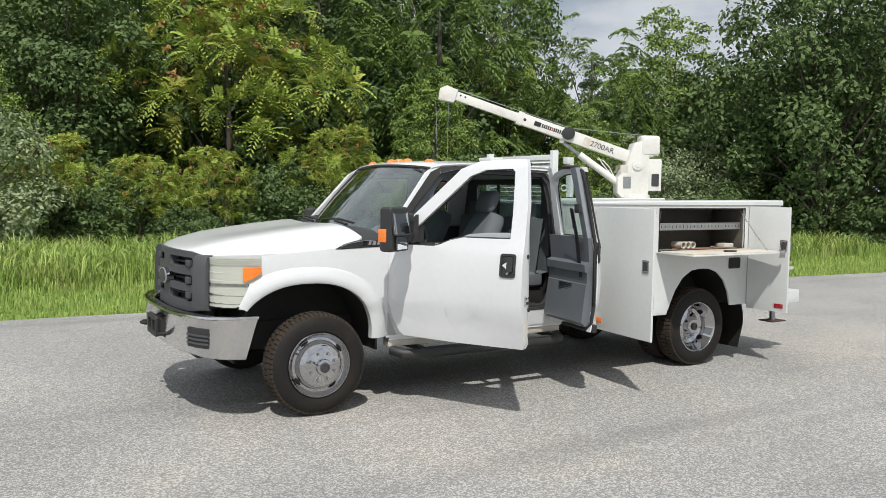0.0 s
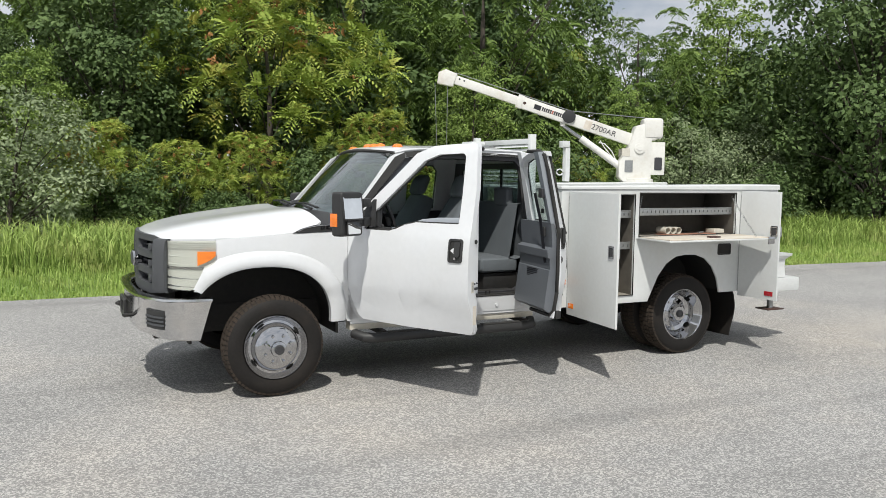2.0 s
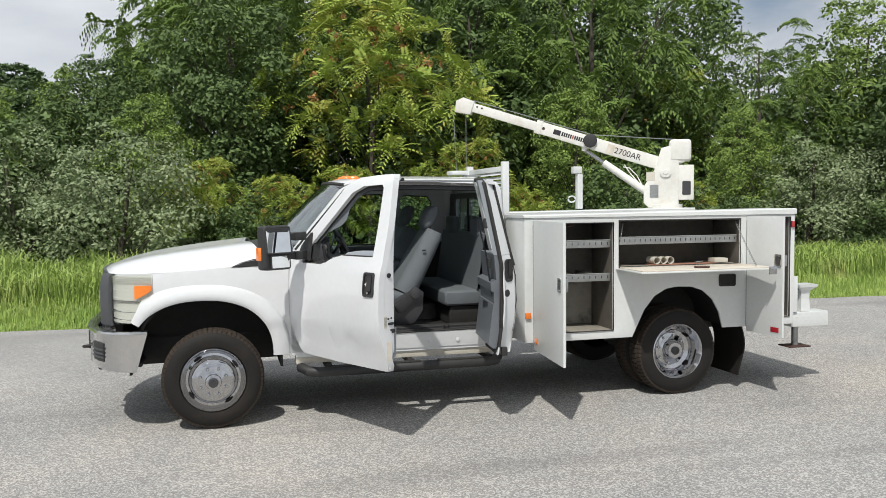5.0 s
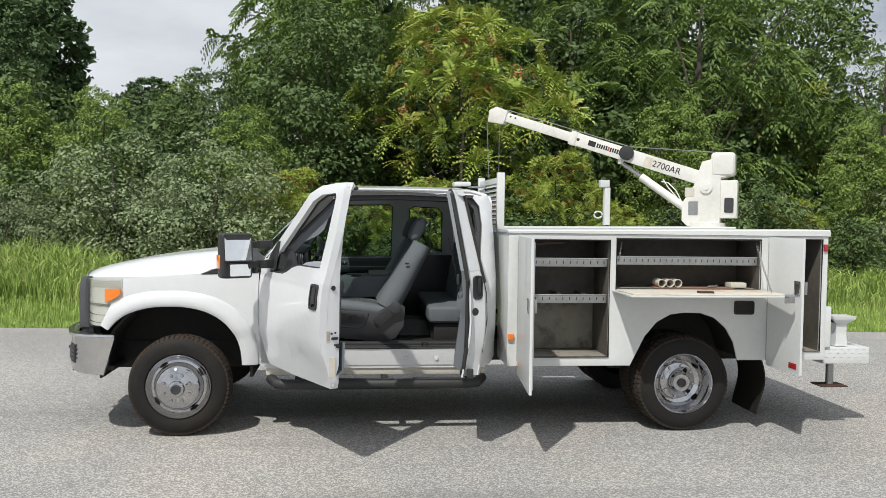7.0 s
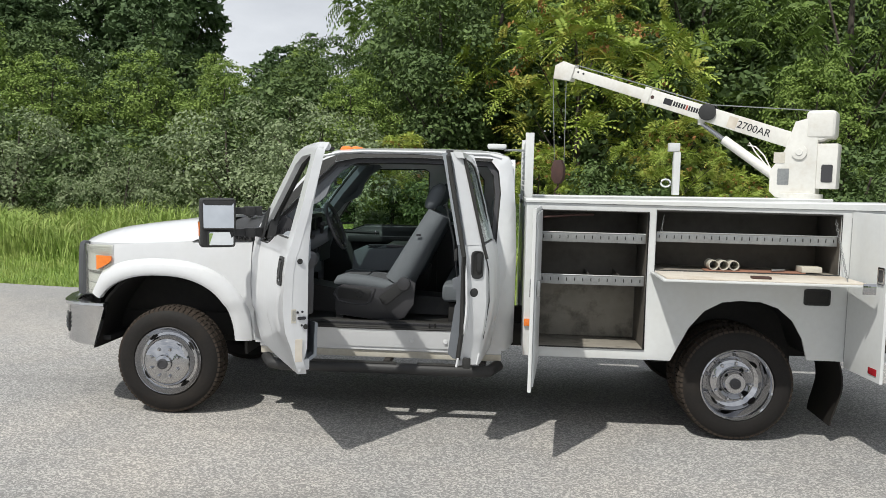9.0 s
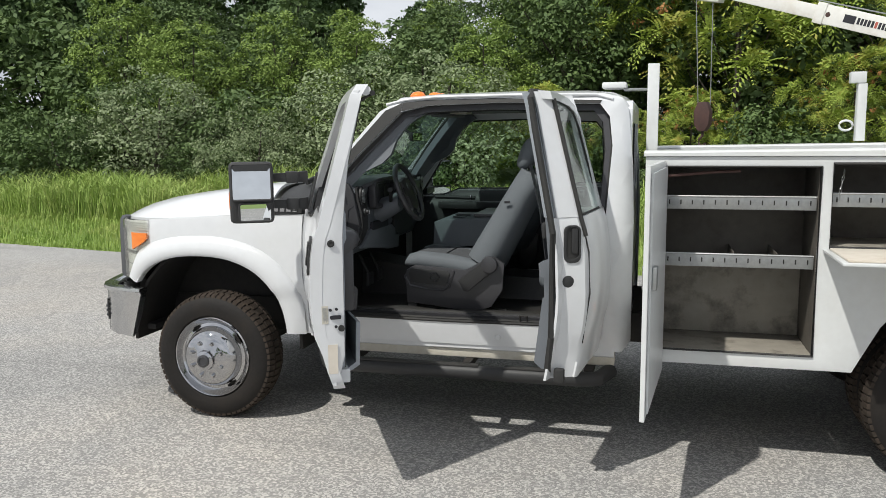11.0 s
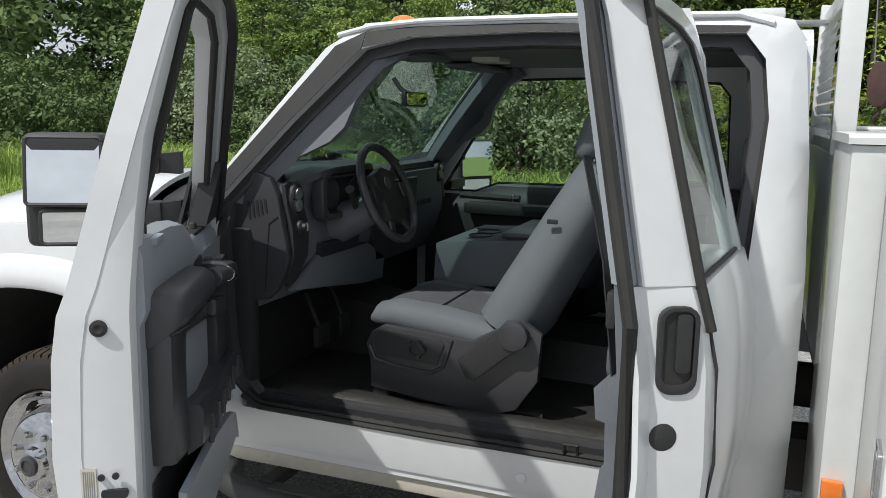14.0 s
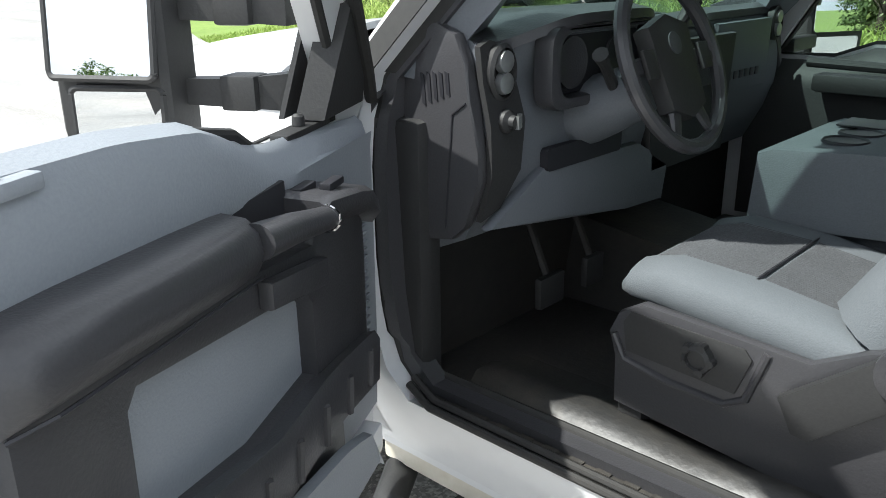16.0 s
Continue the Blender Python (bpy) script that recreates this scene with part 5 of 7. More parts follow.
    for sg, h in zip((-1, 1), lens):
        def add(name, bm, mat):
            part(name, bm if sg < 0 else mirrored(bm), mat, h)
        add("housing", shell(-0.016, 0.004), LAMP_WHITE)
        for z0, z1, k0, k1 in ((0.885, 0.945, 0, 6), (0.947, 1.018, 0, 6), (1.055, 1.115, 0, 5), (1.117, 1.165, 0, 5)):
            add("reflector", strip([(c[0] + 0.014, c[1] + 0.020) for c in cols[k0:k1]], [(0.0, z0), (0.010, z0 + 0.004), (-0.014, z1), (-0.02, z1)]), CHROME if z0 < 1.0 else LAMP_WHITE)
        for z in (1.185, 1.20, 1.215, 1.23):
            add("lens_rib", strip([(c[0] + 0.006, c[1] + 0.008) for c in cols[:8]], [(0.0, z), (0.004, z), (0.004, z + 0.005), (0.0, z + 0.005)]), LAMP_WHITE)
        add("divider", strip([(c[0] + 0.012, c[1] + 0.018) for c in cols[:6]], [(0.0, 1.025), (0.012, 1.025), (0.012, 1.045), (0.0, 1.045)]), CHROME)
        pts = [(cols[k][0], cols[k][1]) for k in (4, 5, 6, 7)]
        add("amber_lens", strip([(x, y - 0.004) for x, y in pts], lambda u: [(-0.01, 1.055 + 0.075 * u), (0.006, 1.055 + 0.075 * u), (0.006, 1.165), (-0.01, 1.165)]), AMBER)
    # front bumper
    path = [(-0.48, -1.0), (-0.60, -0.99), (-0.71, -0.96), (-0.79, -0.905), (-0.845, -0.82), (-0.885, -0.70), (-0.935, -0.55), (-0.96, -0.3), (-0.965, 0.0)]
    path = path + [(x, -y) for x, y in path[-2::-1]]
    def face(u):
        m = abs(u - 0.5) * 2
        low = 0.53 - 0.045 * m
        return [(0.0, 0.818), (-0.022, 0.814), (-0.036, 0.792), (-0.026, 0.752), (-0.030, 0.64), (-0.014, low + 0.03), (0.015, low), (0.03, low + 0.01), (0.03, 0.775), (0.052, 0.795), (0.05, 0.812)]
    bm = strip([(x, y) for x, y in path], lambda u: [(-o, z) for o, z in face(u)])
    cut = bmesh.ops.bisect_plane(bm, geom=bm.verts[:] + bm.edges[:] + bm.faces[:], plane_co=(-0.484, 0, 0.80), plane_no=(0.96, 0, -0.28), clear_outer=True)
    bmesh.ops.holes_fill(bm, edges=[e for e in bm.edges if e.is_boundary])
    bumper = part("front_bumper", bm, BUMPER_CHROME, truck, "dull chromed steel front bumper", 50)
    for s in (-1, 1):
        cut = [p for p in path if 0.60 < -p[1] * 1.0 < 0.95]
        def vent(lo, hi, out, cut=cut):
            bm = strip([(x, y) for x, y in cut], [(-out, lo), (-out - 0.008, lo), (-out - 0.008, hi), (-out, hi)])
            return bm if s < 0 else mirrored(bm)
        v = part("bumper_vent", vent(0.575, 0.715, 0.028), BLACK, bumper, "black ribbed bumper insert")
        for k in range(3):
            part("rib", vent(0.60 + 0.03 * k, 0.614 + 0.03 * k, 0.0365), GRILLE, bumper)
    part("centre_opening", strip([(-0.955, -0.30), (-0.97, 0.0), (-0.955, 0.30)], [(-0.026, 0.575), (-0.036, 0.575), (-0.036, 0.70), (-0.026, 0.70)]), CHASSIS, bumper)
    part("plate_bracket", plate(round_rect(-0.16, 0.16, 0.56, 0.72, 0.015), [round_rect(-0.13, -0.01, 0.59, 0.69, 0.01), round_rect(0.01, 0.13, 0.59, 0.69, 0.01)], -1.035, -1.012, plane="yz", bevel=0.003), BLACK, bumper, "black empty plate bracket")
    for s in (-1, 1):
        part("tow_hook", tube([(-0.90, s * 0.36, 0.62), (-1.03, s * 0.36, 0.615), (-1.05, s * 0.33, 0.61), (-1.03, s * 0.30, 0.605), (-0.92, s * 0.30, 0.60)], 0.014, 8), CHASSIS, truck, "black tow hook")
    part("valance", box(-0.88, -0.55, -0.80, 0.80, 0.49, 0.53, bevel=0.015), BLACK, truck)
    part("radiator_support", box(-0.76, -0.70, -0.66, 0.66, 0.55, 1.20, bevel=0.01), CHASSIS, truck)
    both("inner_fender", lambda: box(-0.62, 0.60, -0.90, -0.62, 1.08, 1.20, bevel=0.03), CHASSIS)
    # cowl and wipers
    rows = []
    for i in range(17):
        t = -1 + i / 8
        y = t * 0.93
        rows.append([(0.30 + 0.12 * t * t, y, 1.440 - 0.10 * t ** 4), (0.40 + 0.24 * t * t, y, 1.452 - 0.095 * t ** 4), (0.50 + 0.22 * t * t, y, 1.445 - 0.10 * t ** 4), (0.48 + 0.2 * t * t, y, 1.39 - 0.10 * t ** 4), (0.30 + 0.12 * t * t, y, 1.38 - 0.06 * t ** 4)])
    part("cowl", loft(rows), BLACK, truck, "black plastic cowl below the windscreen")
    for y0, y1 in ((-0.62, -0.05), (0.12, 0.68)):
        bm = tube([(0.47, y0, 1.475), (0.46, (y0 + y1) / 2, 1.50), (0.44, y1, 1.49)], 0.010, 6)
        tube([(0.45, y0 + 0.1, 1.46), (0.44, y0 + 0.32, 1.485)], 0.012, 6, bm)
        part("wiper", bm, BLACK, truck)


OPENING = [(0.80, 0.685), (2.28, 0.685), (2.345, 0.73), (2.375, 0.85), (2.40, 1.30), (2.425, 1.70), (2.405, 1.86), (2.35, 1.93), (1.75, 1.945), (1.35, 1.935), (1.19, 1.90), (0.95, 1.66), (0.70, 1.385), (0.695, 1.30), (0.715, 0.90), (0.74, 0.75)]


def screen_point(u, v):
    """The windscreen: u from left to right, v from base to top."""
    t = 2 * u - 1
    base = Vector((0.50 + 0.20 * t * t, 0.865 * t, 1.432 - 0.05 * t * t))
    top = Vector((1.035 + 0.10 * t * t, 0.715 * t, 1.975 - 0.03 * t * t))
    p = base.lerp(top, v)
    p.x -= 0.02 * math.sin(math.pi * v)
    return p


def build_cab():
    shell_out = [(0.625, 0.545), (2.50, 0.545), (2.545, 0.60), (2.548, 1.28), (2.535, 1.60), (2.505, 1.90), (2.47, 1.965), (2.36, 1.99), (1.35, 1.99), (1.17, 1.968), (1.06, 1.905), (0.66, 1.43), (0.628, 1.35), (0.622, 0.9)]
    xc = (0.66, 0.7, 0.8, 1.0, 1.2, 2.3, 2.4, 2.48)

    def rear_round(x, z):
        y = side(x, z)
        return y + (0.10 * max(0.0, (x - 2.42) / 0.125) ** 2.2 if x > 2.42 else 0)
    shell = part("cab_shell", plate(shell_out, [OPENING], zcuts=ZC, xcuts=xc, surface=rear_round, thick=0.045), WHITE, truck, "white extended-cab shell with the near doors open", 40)
    win_f = [(0.80, 1.285), (1.0, 1.285), (1.13, 1.335), (1.75, 1.345), (1.76, 1.86), (1.72, 1.885), (1.26, 1.875), (1.18, 1.84)]
    win_r = [(1.93, 1.39), (2.28, 1.39), (2.27, 1.80), (2.22, 1.86), (1.97, 1.87), (1.92, 1.84)]
    part("far_side", mirrored(plate(shell_out, [win_f, win_r], zcuts=ZC, xcuts=xc, surface=rear_round, thick=0.06)), WHITE, shell, "far flank with closed doors", 40)
    for w in (win_f, win_r):
        part("side_window", mirrored(plate(w, (), zcuts=(1.5, 1.65, 1.8), surface=lambda x, z: side(x, z) + 0.03, thick=0.004)), CLEAR, shell, "clear side glass").visible_shadow = False
        part("window_seal", mirrored(tube([(x, side(x, z) + 0.03, z) for x, z in w], 0.013, 6, closed=True)), SEAL, shell)
    # roof with a folded drip edge
    rows = []
    for x, e, c, h in ((1.03, 1.955, 1.972, 0.70), (1.07, 1.972, 1.995, 0.735), (1.15, 1.985, 2.013, 0.765), (1.35, 1.99, 2.028, 0.775), (1.8, 1.992, 2.037, 0.775), (2.25, 1.99, 2.032, 0.77), (2.40, 1.982, 2.017, 0.755), (2.48, 1.955, 1.985, 0.73), (2.52, 1.90, 1.93, 0.71)):
        rows.append([(x + 0.10 * (abs(t) ** 2) * (1 if x < 1.2 else 0) * (1.2 - x) / 0.17, t * h, e + (c - e) * (1 - abs(t) ** 2.6)) for t in [-1 + i / 10 for i in range(21)]])
    bm = loft(rows, closed=False)
    thicken(bm, (0, 0, -0.016))
    part("roof", bm, WHITE, shell, "white roof skin", 50)
    part("drip_rail", tube([(1.10, -0.80, 1.945), (1.22, -0.797, 1.972), (1.4, -0.793, 1.985), (1.9, -0.793, 1.988), (2.33, -0.79, 1.982), (2.42, -0.80, 1.955)], 0.009, 8), WHITE, shell, "white drip moulding")
    # back wall with its window
    part("back_wall", plate([(-0.86, 0.56), (0.86, 0.56), (0.88, 1.3), (0.74, 1.90), (0.66, 1.95), (-0.66, 1.95), (-0.74, 1.90), (-0.88, 1.3)], [round_rect(-0.58, 0.58, 1.40, 1.83, 0.05)], 2.485, 2.525, plane="yz", bevel=0.004), WHITE, shell)
    part("back_trim", plate([(-0.84, 0.68), (0.84, 0.68), (0.84, 1.3), (0.72, 1.88), (-0.72, 1.88), (-0.84, 1.3)], [round_rect(-0.575, 0.575, 1.405, 1.825, 0.05)], 2.465, 2.483, plane="yz"), TRIM_DARK, shell)
    part("back_window", plate(round_rect(-0.58, 0.58, 1.40, 1.83, 0.05), (), 2.50, 2.505, plane="yz"), TINTED, shell, "dark tinted sliding back glass").visible_shadow = False
    for y in (-0.2, 0.2):
        part("slider_bar", box(2.494, 2.514, y - 0.012, y + 0.012, 1.40, 1.83), SEAL, shell)
    # windscreen
    rows = [[screen_point(i / 16, j / 8) for i in range(17)] for j in range(9)]
    bm = loft(rows, closed=False)
    thicken(bm, (0.006, 0, 0))
    ws = part("windscreen", bm, TINTED, truck, "raked tinted windscreen")
    edge = [screen_point(i / 16, 0) for i in range(17)] + [screen_point(1, j / 8) for j in range(1, 9)] + [screen_point(1 - i / 16, 1) for i in range(1, 17)] + [screen_point(0, 1 - j / 8) for j in range(1, 8)]
    part("screen_seal", tube(edge, 0.016, 6, closed=True), SEAL, ws)
    # pale tax-style sticker and chalk marks on the glass
    part("sticker", box(0.742, 0.746, -0.56, -0.50, 1.49, 1.53), BONE, ws, "small pale sticker", m=pose(-0.02, -0.1, 0))
    # pillars from the screen back to the door opening
    both("a_pillar", lambda: loft([[tuple(screen_point(0.0, v) + Vector((0.0, 0.01, 0.0))), tuple(Vector((0.64 + 0.485 * v, side(0.7, 1.40 + 0.55 * v) + 0.006, 1.40 + 0.535 * v))), tuple(Vector((0.74 + 0.47 * v, side(0.8, 1.40 + 0.5 * v) + 0.05, 1.39 + 0.50 * v))), tuple(screen_point(0.0, v) + Vector((0.05, 0.06, -0.01)))] for v in (0, 0.25, 0.5, 0.75, 1.0)]), SEAL, parent=shell)
    both("pillar_trim", lambda: loft([[tuple(screen_point(0.035, v) + Vector((0.03, 0.0, -0.012))), tuple(Vector((0.74 + 0.47 * v, side(0.8, 1.40 + 0.5 * v) + 0.055, 1.385 + 0.50 * v))), tuple(Vector((0.80 + 0.47 * v, side(0.8, 1.40 + 0.5 * v) + 0.075, 1.375 + 0.50 * v))), tuple(screen_point(0.045, v) + Vector((0.09, 0.03, -0.03)))] for v in (0, 0.25, 0.5, 0.75, 1.0)]), DASH, "grey windscreen pillar trim", shell)
    part("pillar_seal", plate([(1.20, 1.955), (1.095, 1.910), (0.663, 1.420), (0.70, 1.387), (0.95, 1.662), (1.19, 1.902)], (), zcuts=ZC[13:], surface=lambda x, z: side(x, z) - 0.004, thick=0.007), SEAL, shell, "black windscreen pillar seal")
    part("roof_seal", plate([(1.202, 1.955), (1.195, 1.905), (1.35, 1.937), (1.75, 1.947), (2.35, 1.932), (2.36, 1.950), (1.75, 1.972), (1.35, 1.968)], (), surface=lambda x, z: side(x, z) - 0.004, thick=0.007), SEAL, shell, "black rubber strip over the door opening")
    # jamb seals, sill and step
    part("door_seal", tube([(x, side(x, z) + 0.060, z) for x, z in OPENING], 0.016, 8, closed=True), SEAL, shell, "black rubber door seal")
    inner = [(x + (0.035 if x < 1.3 else -0.035) if 0.7 < z < 1.9 else x, z + (0.03 if z < 1 else -0.03)) for x, z in OPENING]
    part("inner_seal", tube([(x, side(x, z) + 0.10, z) for x, z in inner], 0.013, 8, closed=True), SEAL, shell)
    part("jamb", plate([(x, z) for x, z in OPENING], [[(0.5 * (x - 1.55) / 0.5 * 0.955 + 1.55, (z - 1.3) * 0.945 + 1.3) for x, z in OPENING]], zcuts=ZC[3:], surface=lambda x, z: side(x, z) + 0.048, thick=0.05), TRIM_DARK, shell)
    part("rocker", strip([(0.66, -0.915), (2.46, -0.915)], [(0.0, 0.52), (-0.03, 0.50), (-0.06, 0.52), (-0.06, 0.67), (0.0, 0.675)]), WHITE, shell)
    part("under_sill", box(0.66, 2.46, -0.90, -0.80, 0.46, 0.53, bevel=0.01), BONE, shell, "grimy underside of the sill")
    for x in (1.80, 2.05):
        part("sill_plug", lathe([(0.018, 0), (0.016, 0.006), (0, 0.007)], (x, side(x, 0.6) - 0.001, 0.60), "y", 14, sign=-1), WHITE, shell)
    for k, (y, z) in enumerate(((-0.945, 0.690), (-0.928, 0.700))):
        part("sill_seal", tube([(0.79, y + 0.01, z + 0.03), (0.86, y, z), (1.5, y - 0.004, z - 0.002), (2.22, y, z), (2.29, y + 0.01, z + 0.03)], 0.009, 8), SEAL, shell, "black rubber sill seal")
    part("striker", tube([(1.93, -0.93, 0.69), (1.93, -0.945, 0.735), (1.97, -0.945, 0.735), (1.97, -0.93, 0.69)], 0.007, 6), CHASSIS, shell)
    step = part("running_board", tube([(0.70, -0.88, 0.43), (0.76, -0.985, 0.41), (0.84, -1.01, 0.405), (2.30, -1.01, 0.405), (2.38, -0.99, 0.41), (2.44, -0.88, 0.43)], 0.042, 14), BLACK, truck, "black tubular side step")
    part("step_pad", box(0.95, 1.70, -1.035, -0.985, 0.441, 0.452, bevel=0.004), SEAL, step)
    part("step_pad", box(1.85, 2.25, -1.035, -0.985, 0.441, 0.452, bevel=0.004), SEAL, step)
    for x in (0.9, 1.6, 2.3):
        part("bracket", box(x, x + 0.05, -1.0, -0.45, 0.42, 0.46, bevel=0.005), CHASSIS, step)
    part("far_step", mirrored(tube([(0.76, -0.985, 0.41), (2.38, -0.99, 0.41)], 0.042, 12)), BLACK, truck)
    # five roof lamps
    for y in (-0.56, -0.16, 0.0, 0.16, 0.56):
        z = 2.010 - 0.05 * y * y
        lamp = part("roof_lamp", loft([[(1.225 + 0.045 * k * math.cos(a) * 1.3, y + 0.048 * k * math.sin(a), z + h) for a in [j * math.pi / 8 for j in range(16)]] for k, h in ((0.9, -0.012), (0.86, 0.012), (0.62, 0.030), (0.26, 0.037))]), AMBER, shell, "amber cab roof lamp", 60)
        lamp["label"] = "amber cab roof lamp"
    # flat white beacon on a bracket
    b = part("beacon", box(2.30, 2.46, 0.06, 0.28, 2.06, 2.10, bevel=0.014), BODY_WHITE, truck, "flat white warning lamp on a bracket")
    part("bracket", box(2.44, 2.615, 0.12, 0.22, 2.045, 2.06, bevel=0.003), STEEL, b)


def build_cab_inside():
    part("floor_mat", box(0.70, 2.46, -0.86, 0.86, 0.645, 0.685, bevel=0.004), MAT, truck, "dirty black vinyl floor")
    # scuffed ribbed sill plate
    bm = box(0.80, 2.28, -0.925, -0.80, 0.684, 0.694, bevel=0.003)
    for i in range(24):
        box(0.84 + i * 0.06, 0.872 + i * 0.06, -0.912, -0.85, 0.693, 0.6975, bevel=0.001, bm=bm)
    part("sill_plate", bm, MAT, truck, "scuffed black sill plate")
    rows = []
    for i in range(25):
        x = 0.85 + i * 0.06
        wob = 0.008 * noise.noise((x * 4, 0, 5))
        rows.append([(x, -0.80, 0.686), (x, -0.775, 0.712 + wob), (x, -0.72, 0.715 + wob), (x, -0.66, 0.690 + wob), (x, -0.60, 0.686)])
    part("mat_edge", loft(rows, closed=False), MAT, truck, smooth=60)
    part("tunnel", loft([[(x, -0.22, 0.685), (x, -0.16, 0.80 + h), (x, 0.16, 0.80 + h), (x, 0.22, 0.685)] for x, h in ((0.70, 0.12), (1.2, 0.05), (2.4, 0.0))]), MAT, truck)
    part("firewall", box(0.66, 0.70, -0.84, 0.84, 0.65, 1.36, bevel=0.005), CHASSIS, truck)
    part("kick_panel", box(0.70, 0.80, -0.90, -0.83, 0.69, 1.30, bevel=0.02), BLACK, truck)
    part("headliner", box(1.16, 2.46, -0.74, 0.74, 1.925, 1.955, bevel=0.012), HEADLINER, truck, "grey cloth headliner")
    part("headliner_front", loft([[(1.17, y, 1.93), (1.09, y, 1.915), (1.07, y, 1.935), (1.17, y, 1.955)] for y in (-0.66, 0.66)]), HEADLINER, truck)
    part("dome_lamp", box(1.30, 1.42, -0.06, 0.10, 1.905, 1.93, bevel=0.008), BONE, truck)
    for y in (-0.40, 0.38):
        part("sun_visor", box(1.10, 1.26, y - 0.21, y + 0.21, 1.895, 1.915, bevel=0.008), HEADLINER, truck)
    m = part("rear_view_mirror", box(0.985, 1.01, -0.14, 0.10, 1.725, 1.785, bevel=0.014), BLACK, truck, "black-backed rear-view mirror", m=pose(0.06, -0.04, 0))
    part("mirror_glass", plate(round_rect(-0.13, 0.09, 1.731, 1.779, 0.012), (), 1.0105, 1.0125, plane="yz"), MIRROR, m)
    part("stalk", tube([(0.985, -0.02, 1.76), (0.93, -0.02, 1.80), (0.90, -0.02, 1.84)], 0.010, 8), BLACK, m)
    def grip():
        slot = [(0.945, 1.590), (0.965, 1.584), (1.075, 1.668), (1.095, 1.700), (1.082, 1.716), (1.055, 1.706), (0.955, 1.620)]
        out = [(0.78, 1.475), (0.88, 1.530), (0.97, 1.552), (1.07, 1.600), (1.120, 1.650), (1.150, 1.735), (1.22, 1.83), (1.32, 1.89), (1.27, 1.93), (1.17, 1.89), (0.96, 1.672), (0.74, 1.43)]
        return plate(out, [slot], zcuts=(1.5, 1.6, 1.7, 1.8), surface=lambda x, z: side(x, z) + 0.075, thick=0.035)
    both("pillar_grip", grip, DASH, "grey moulded pillar trim with a grip slot")
    # dashboard: a pod at each end, a hooded cluster, the passenger's side set back
    def recess(y):
        return 0.085 / (1 + math.exp(-(y - 0.22) / 0.035))
    rows = []
    for i in range(45):
        y = -0.835 + 1.67 * i / 44
        hood = math.exp(-((y + 0.48) / 0.24) ** 6)
        end = max(0.0, (abs(y) - 0.72) / 0.115)
        b = recess(y)
        top = 1.452 + 0.05 * hood + 0.012 * end
        rows.append([(0.60, y, 1.40), (0.70, y, top - 0.01), (0.86 + 0.07 * hood - b, y, top + 0.006), (0.90 + 0.085 * hood - b, y, top - 0.012), (0.90 + 0.05 * hood - b, y, top - 0.045), (0.905 - b, y, 1.38), (0.925 - b, y, 1.30), (0.93 - b, y, 1.20), (0.905 - b, y, 1.12), (0.87 - b, y, 1.05), (0.76, y, 1.0), (0.68, y, 1.0)])
    dash = part("dashboard", loft(rows), DASH, truck, "dark grey dashboard with a hooded instrument binnacle", 45)
    pad = []
    for k in range(41):
        y = -0.83 + 1.66 * k / 40
        h, b = math.exp(-((y + 0.48) / 0.24) ** 6), recess(y)
        t = 1.458 + 0.05 * h
        pad.append([(0.62, y, 1.41), (0.71, y, t - 0.006), (0.86 + 0.075 * h - b, y, t + 0.008), (0.905 + 0.09 * h - b, y, t - 0.004), (0.912 + 0.085 * h - b, y, t - 0.024), (0.89 + 0.06 * h - b, y, t - 0.035), (0.70, y, 1.39)])
    part("dash_pad", loft(pad), TRIM_DARK, dash, smooth=45)
    for sg in (-1, 1):
        bm = plate([(0.66, 1.45), (0.77, 1.487), (0.83, 1.495), (0.875, 1.475), (0.90, 1.42), (0.915, 1.35), (0.935, 1.25), (0.937, 1.19), (0.90, 1.09), (0.86, 1.055), (0.66, 1.02)], (), -0.872, -0.838, bevel=0.010)
        if sg > 0:
            bm = shifted(mirrored(bm), pose(-0.085, 0, 0))
        part("end_panel", bm, TRIM_DARK, dash, "charcoal dash end cap")
    part("end_seam", tube([(0.905, -0.8735, 1.345), (0.87, -0.8735, 1.32), (0.85, -0.8735, 1.08)], 0.0022, 5), FLAT_BLACK, dash)
    for i in range(5):
        x = 0.79 + 0.0165 * i
        part("side_vent_slot", plate([(x, 1.335 + 0.006 * i), (x + 0.009, 1.330 + 0.006 * i), (x + 0.004, 1.392 + 0.002 * i), (x - 0.005, 1.396 + 0.002 * i)], (), -0.8745, -0.8715), FLAT_BLACK, dash)
    # black switch pod that runs down beside the end cap
    pod = plate([(-0.845, 1.10), (-0.79, 1.12), (-0.752, 1.20), (-0.735, 1.30), (-0.745, 1.40), (-0.775, 1.45), (-0.815, 1.462), (-0.845, 1.45)], (), plane="yz", zcuts=(1.15, 1.2, 1.25, 1.3, 1.35, 1.38, 1.42), surface=lambda y, z: float(np.interp(z, [1.1, 1.2, 1.3, 1.38, 1.46], [0.908, 0.936, 0.932, 0.912, 0.902])), thick=0.014)
    part("switch_panel", pod, BLACK, dash, "black switch pod with a round vent")

    def vent(y, z, x):
        v = part("air_vent", shifted(shifted(lathe([(0.050, -0.01), (0.052, 0.012), (0.044, 0.018), (0.040, 0.004), (0.0, 0.0)], (0, 0, 0), "x", 28), Matrix.Diagonal((1, 0.82, 1.1, 1))), pose(x, y, z)), BLACK, dash, "round air vent")
        for dz in (0.022, -0.020):
            part("vane", shifted(lathe([(0.023, 0.004), (0.021, 0.018), (0.0, 0.024)], (0, 0, 0), "x", 18), pose(x + 0.004, y, z + dz)), STEEL, v)
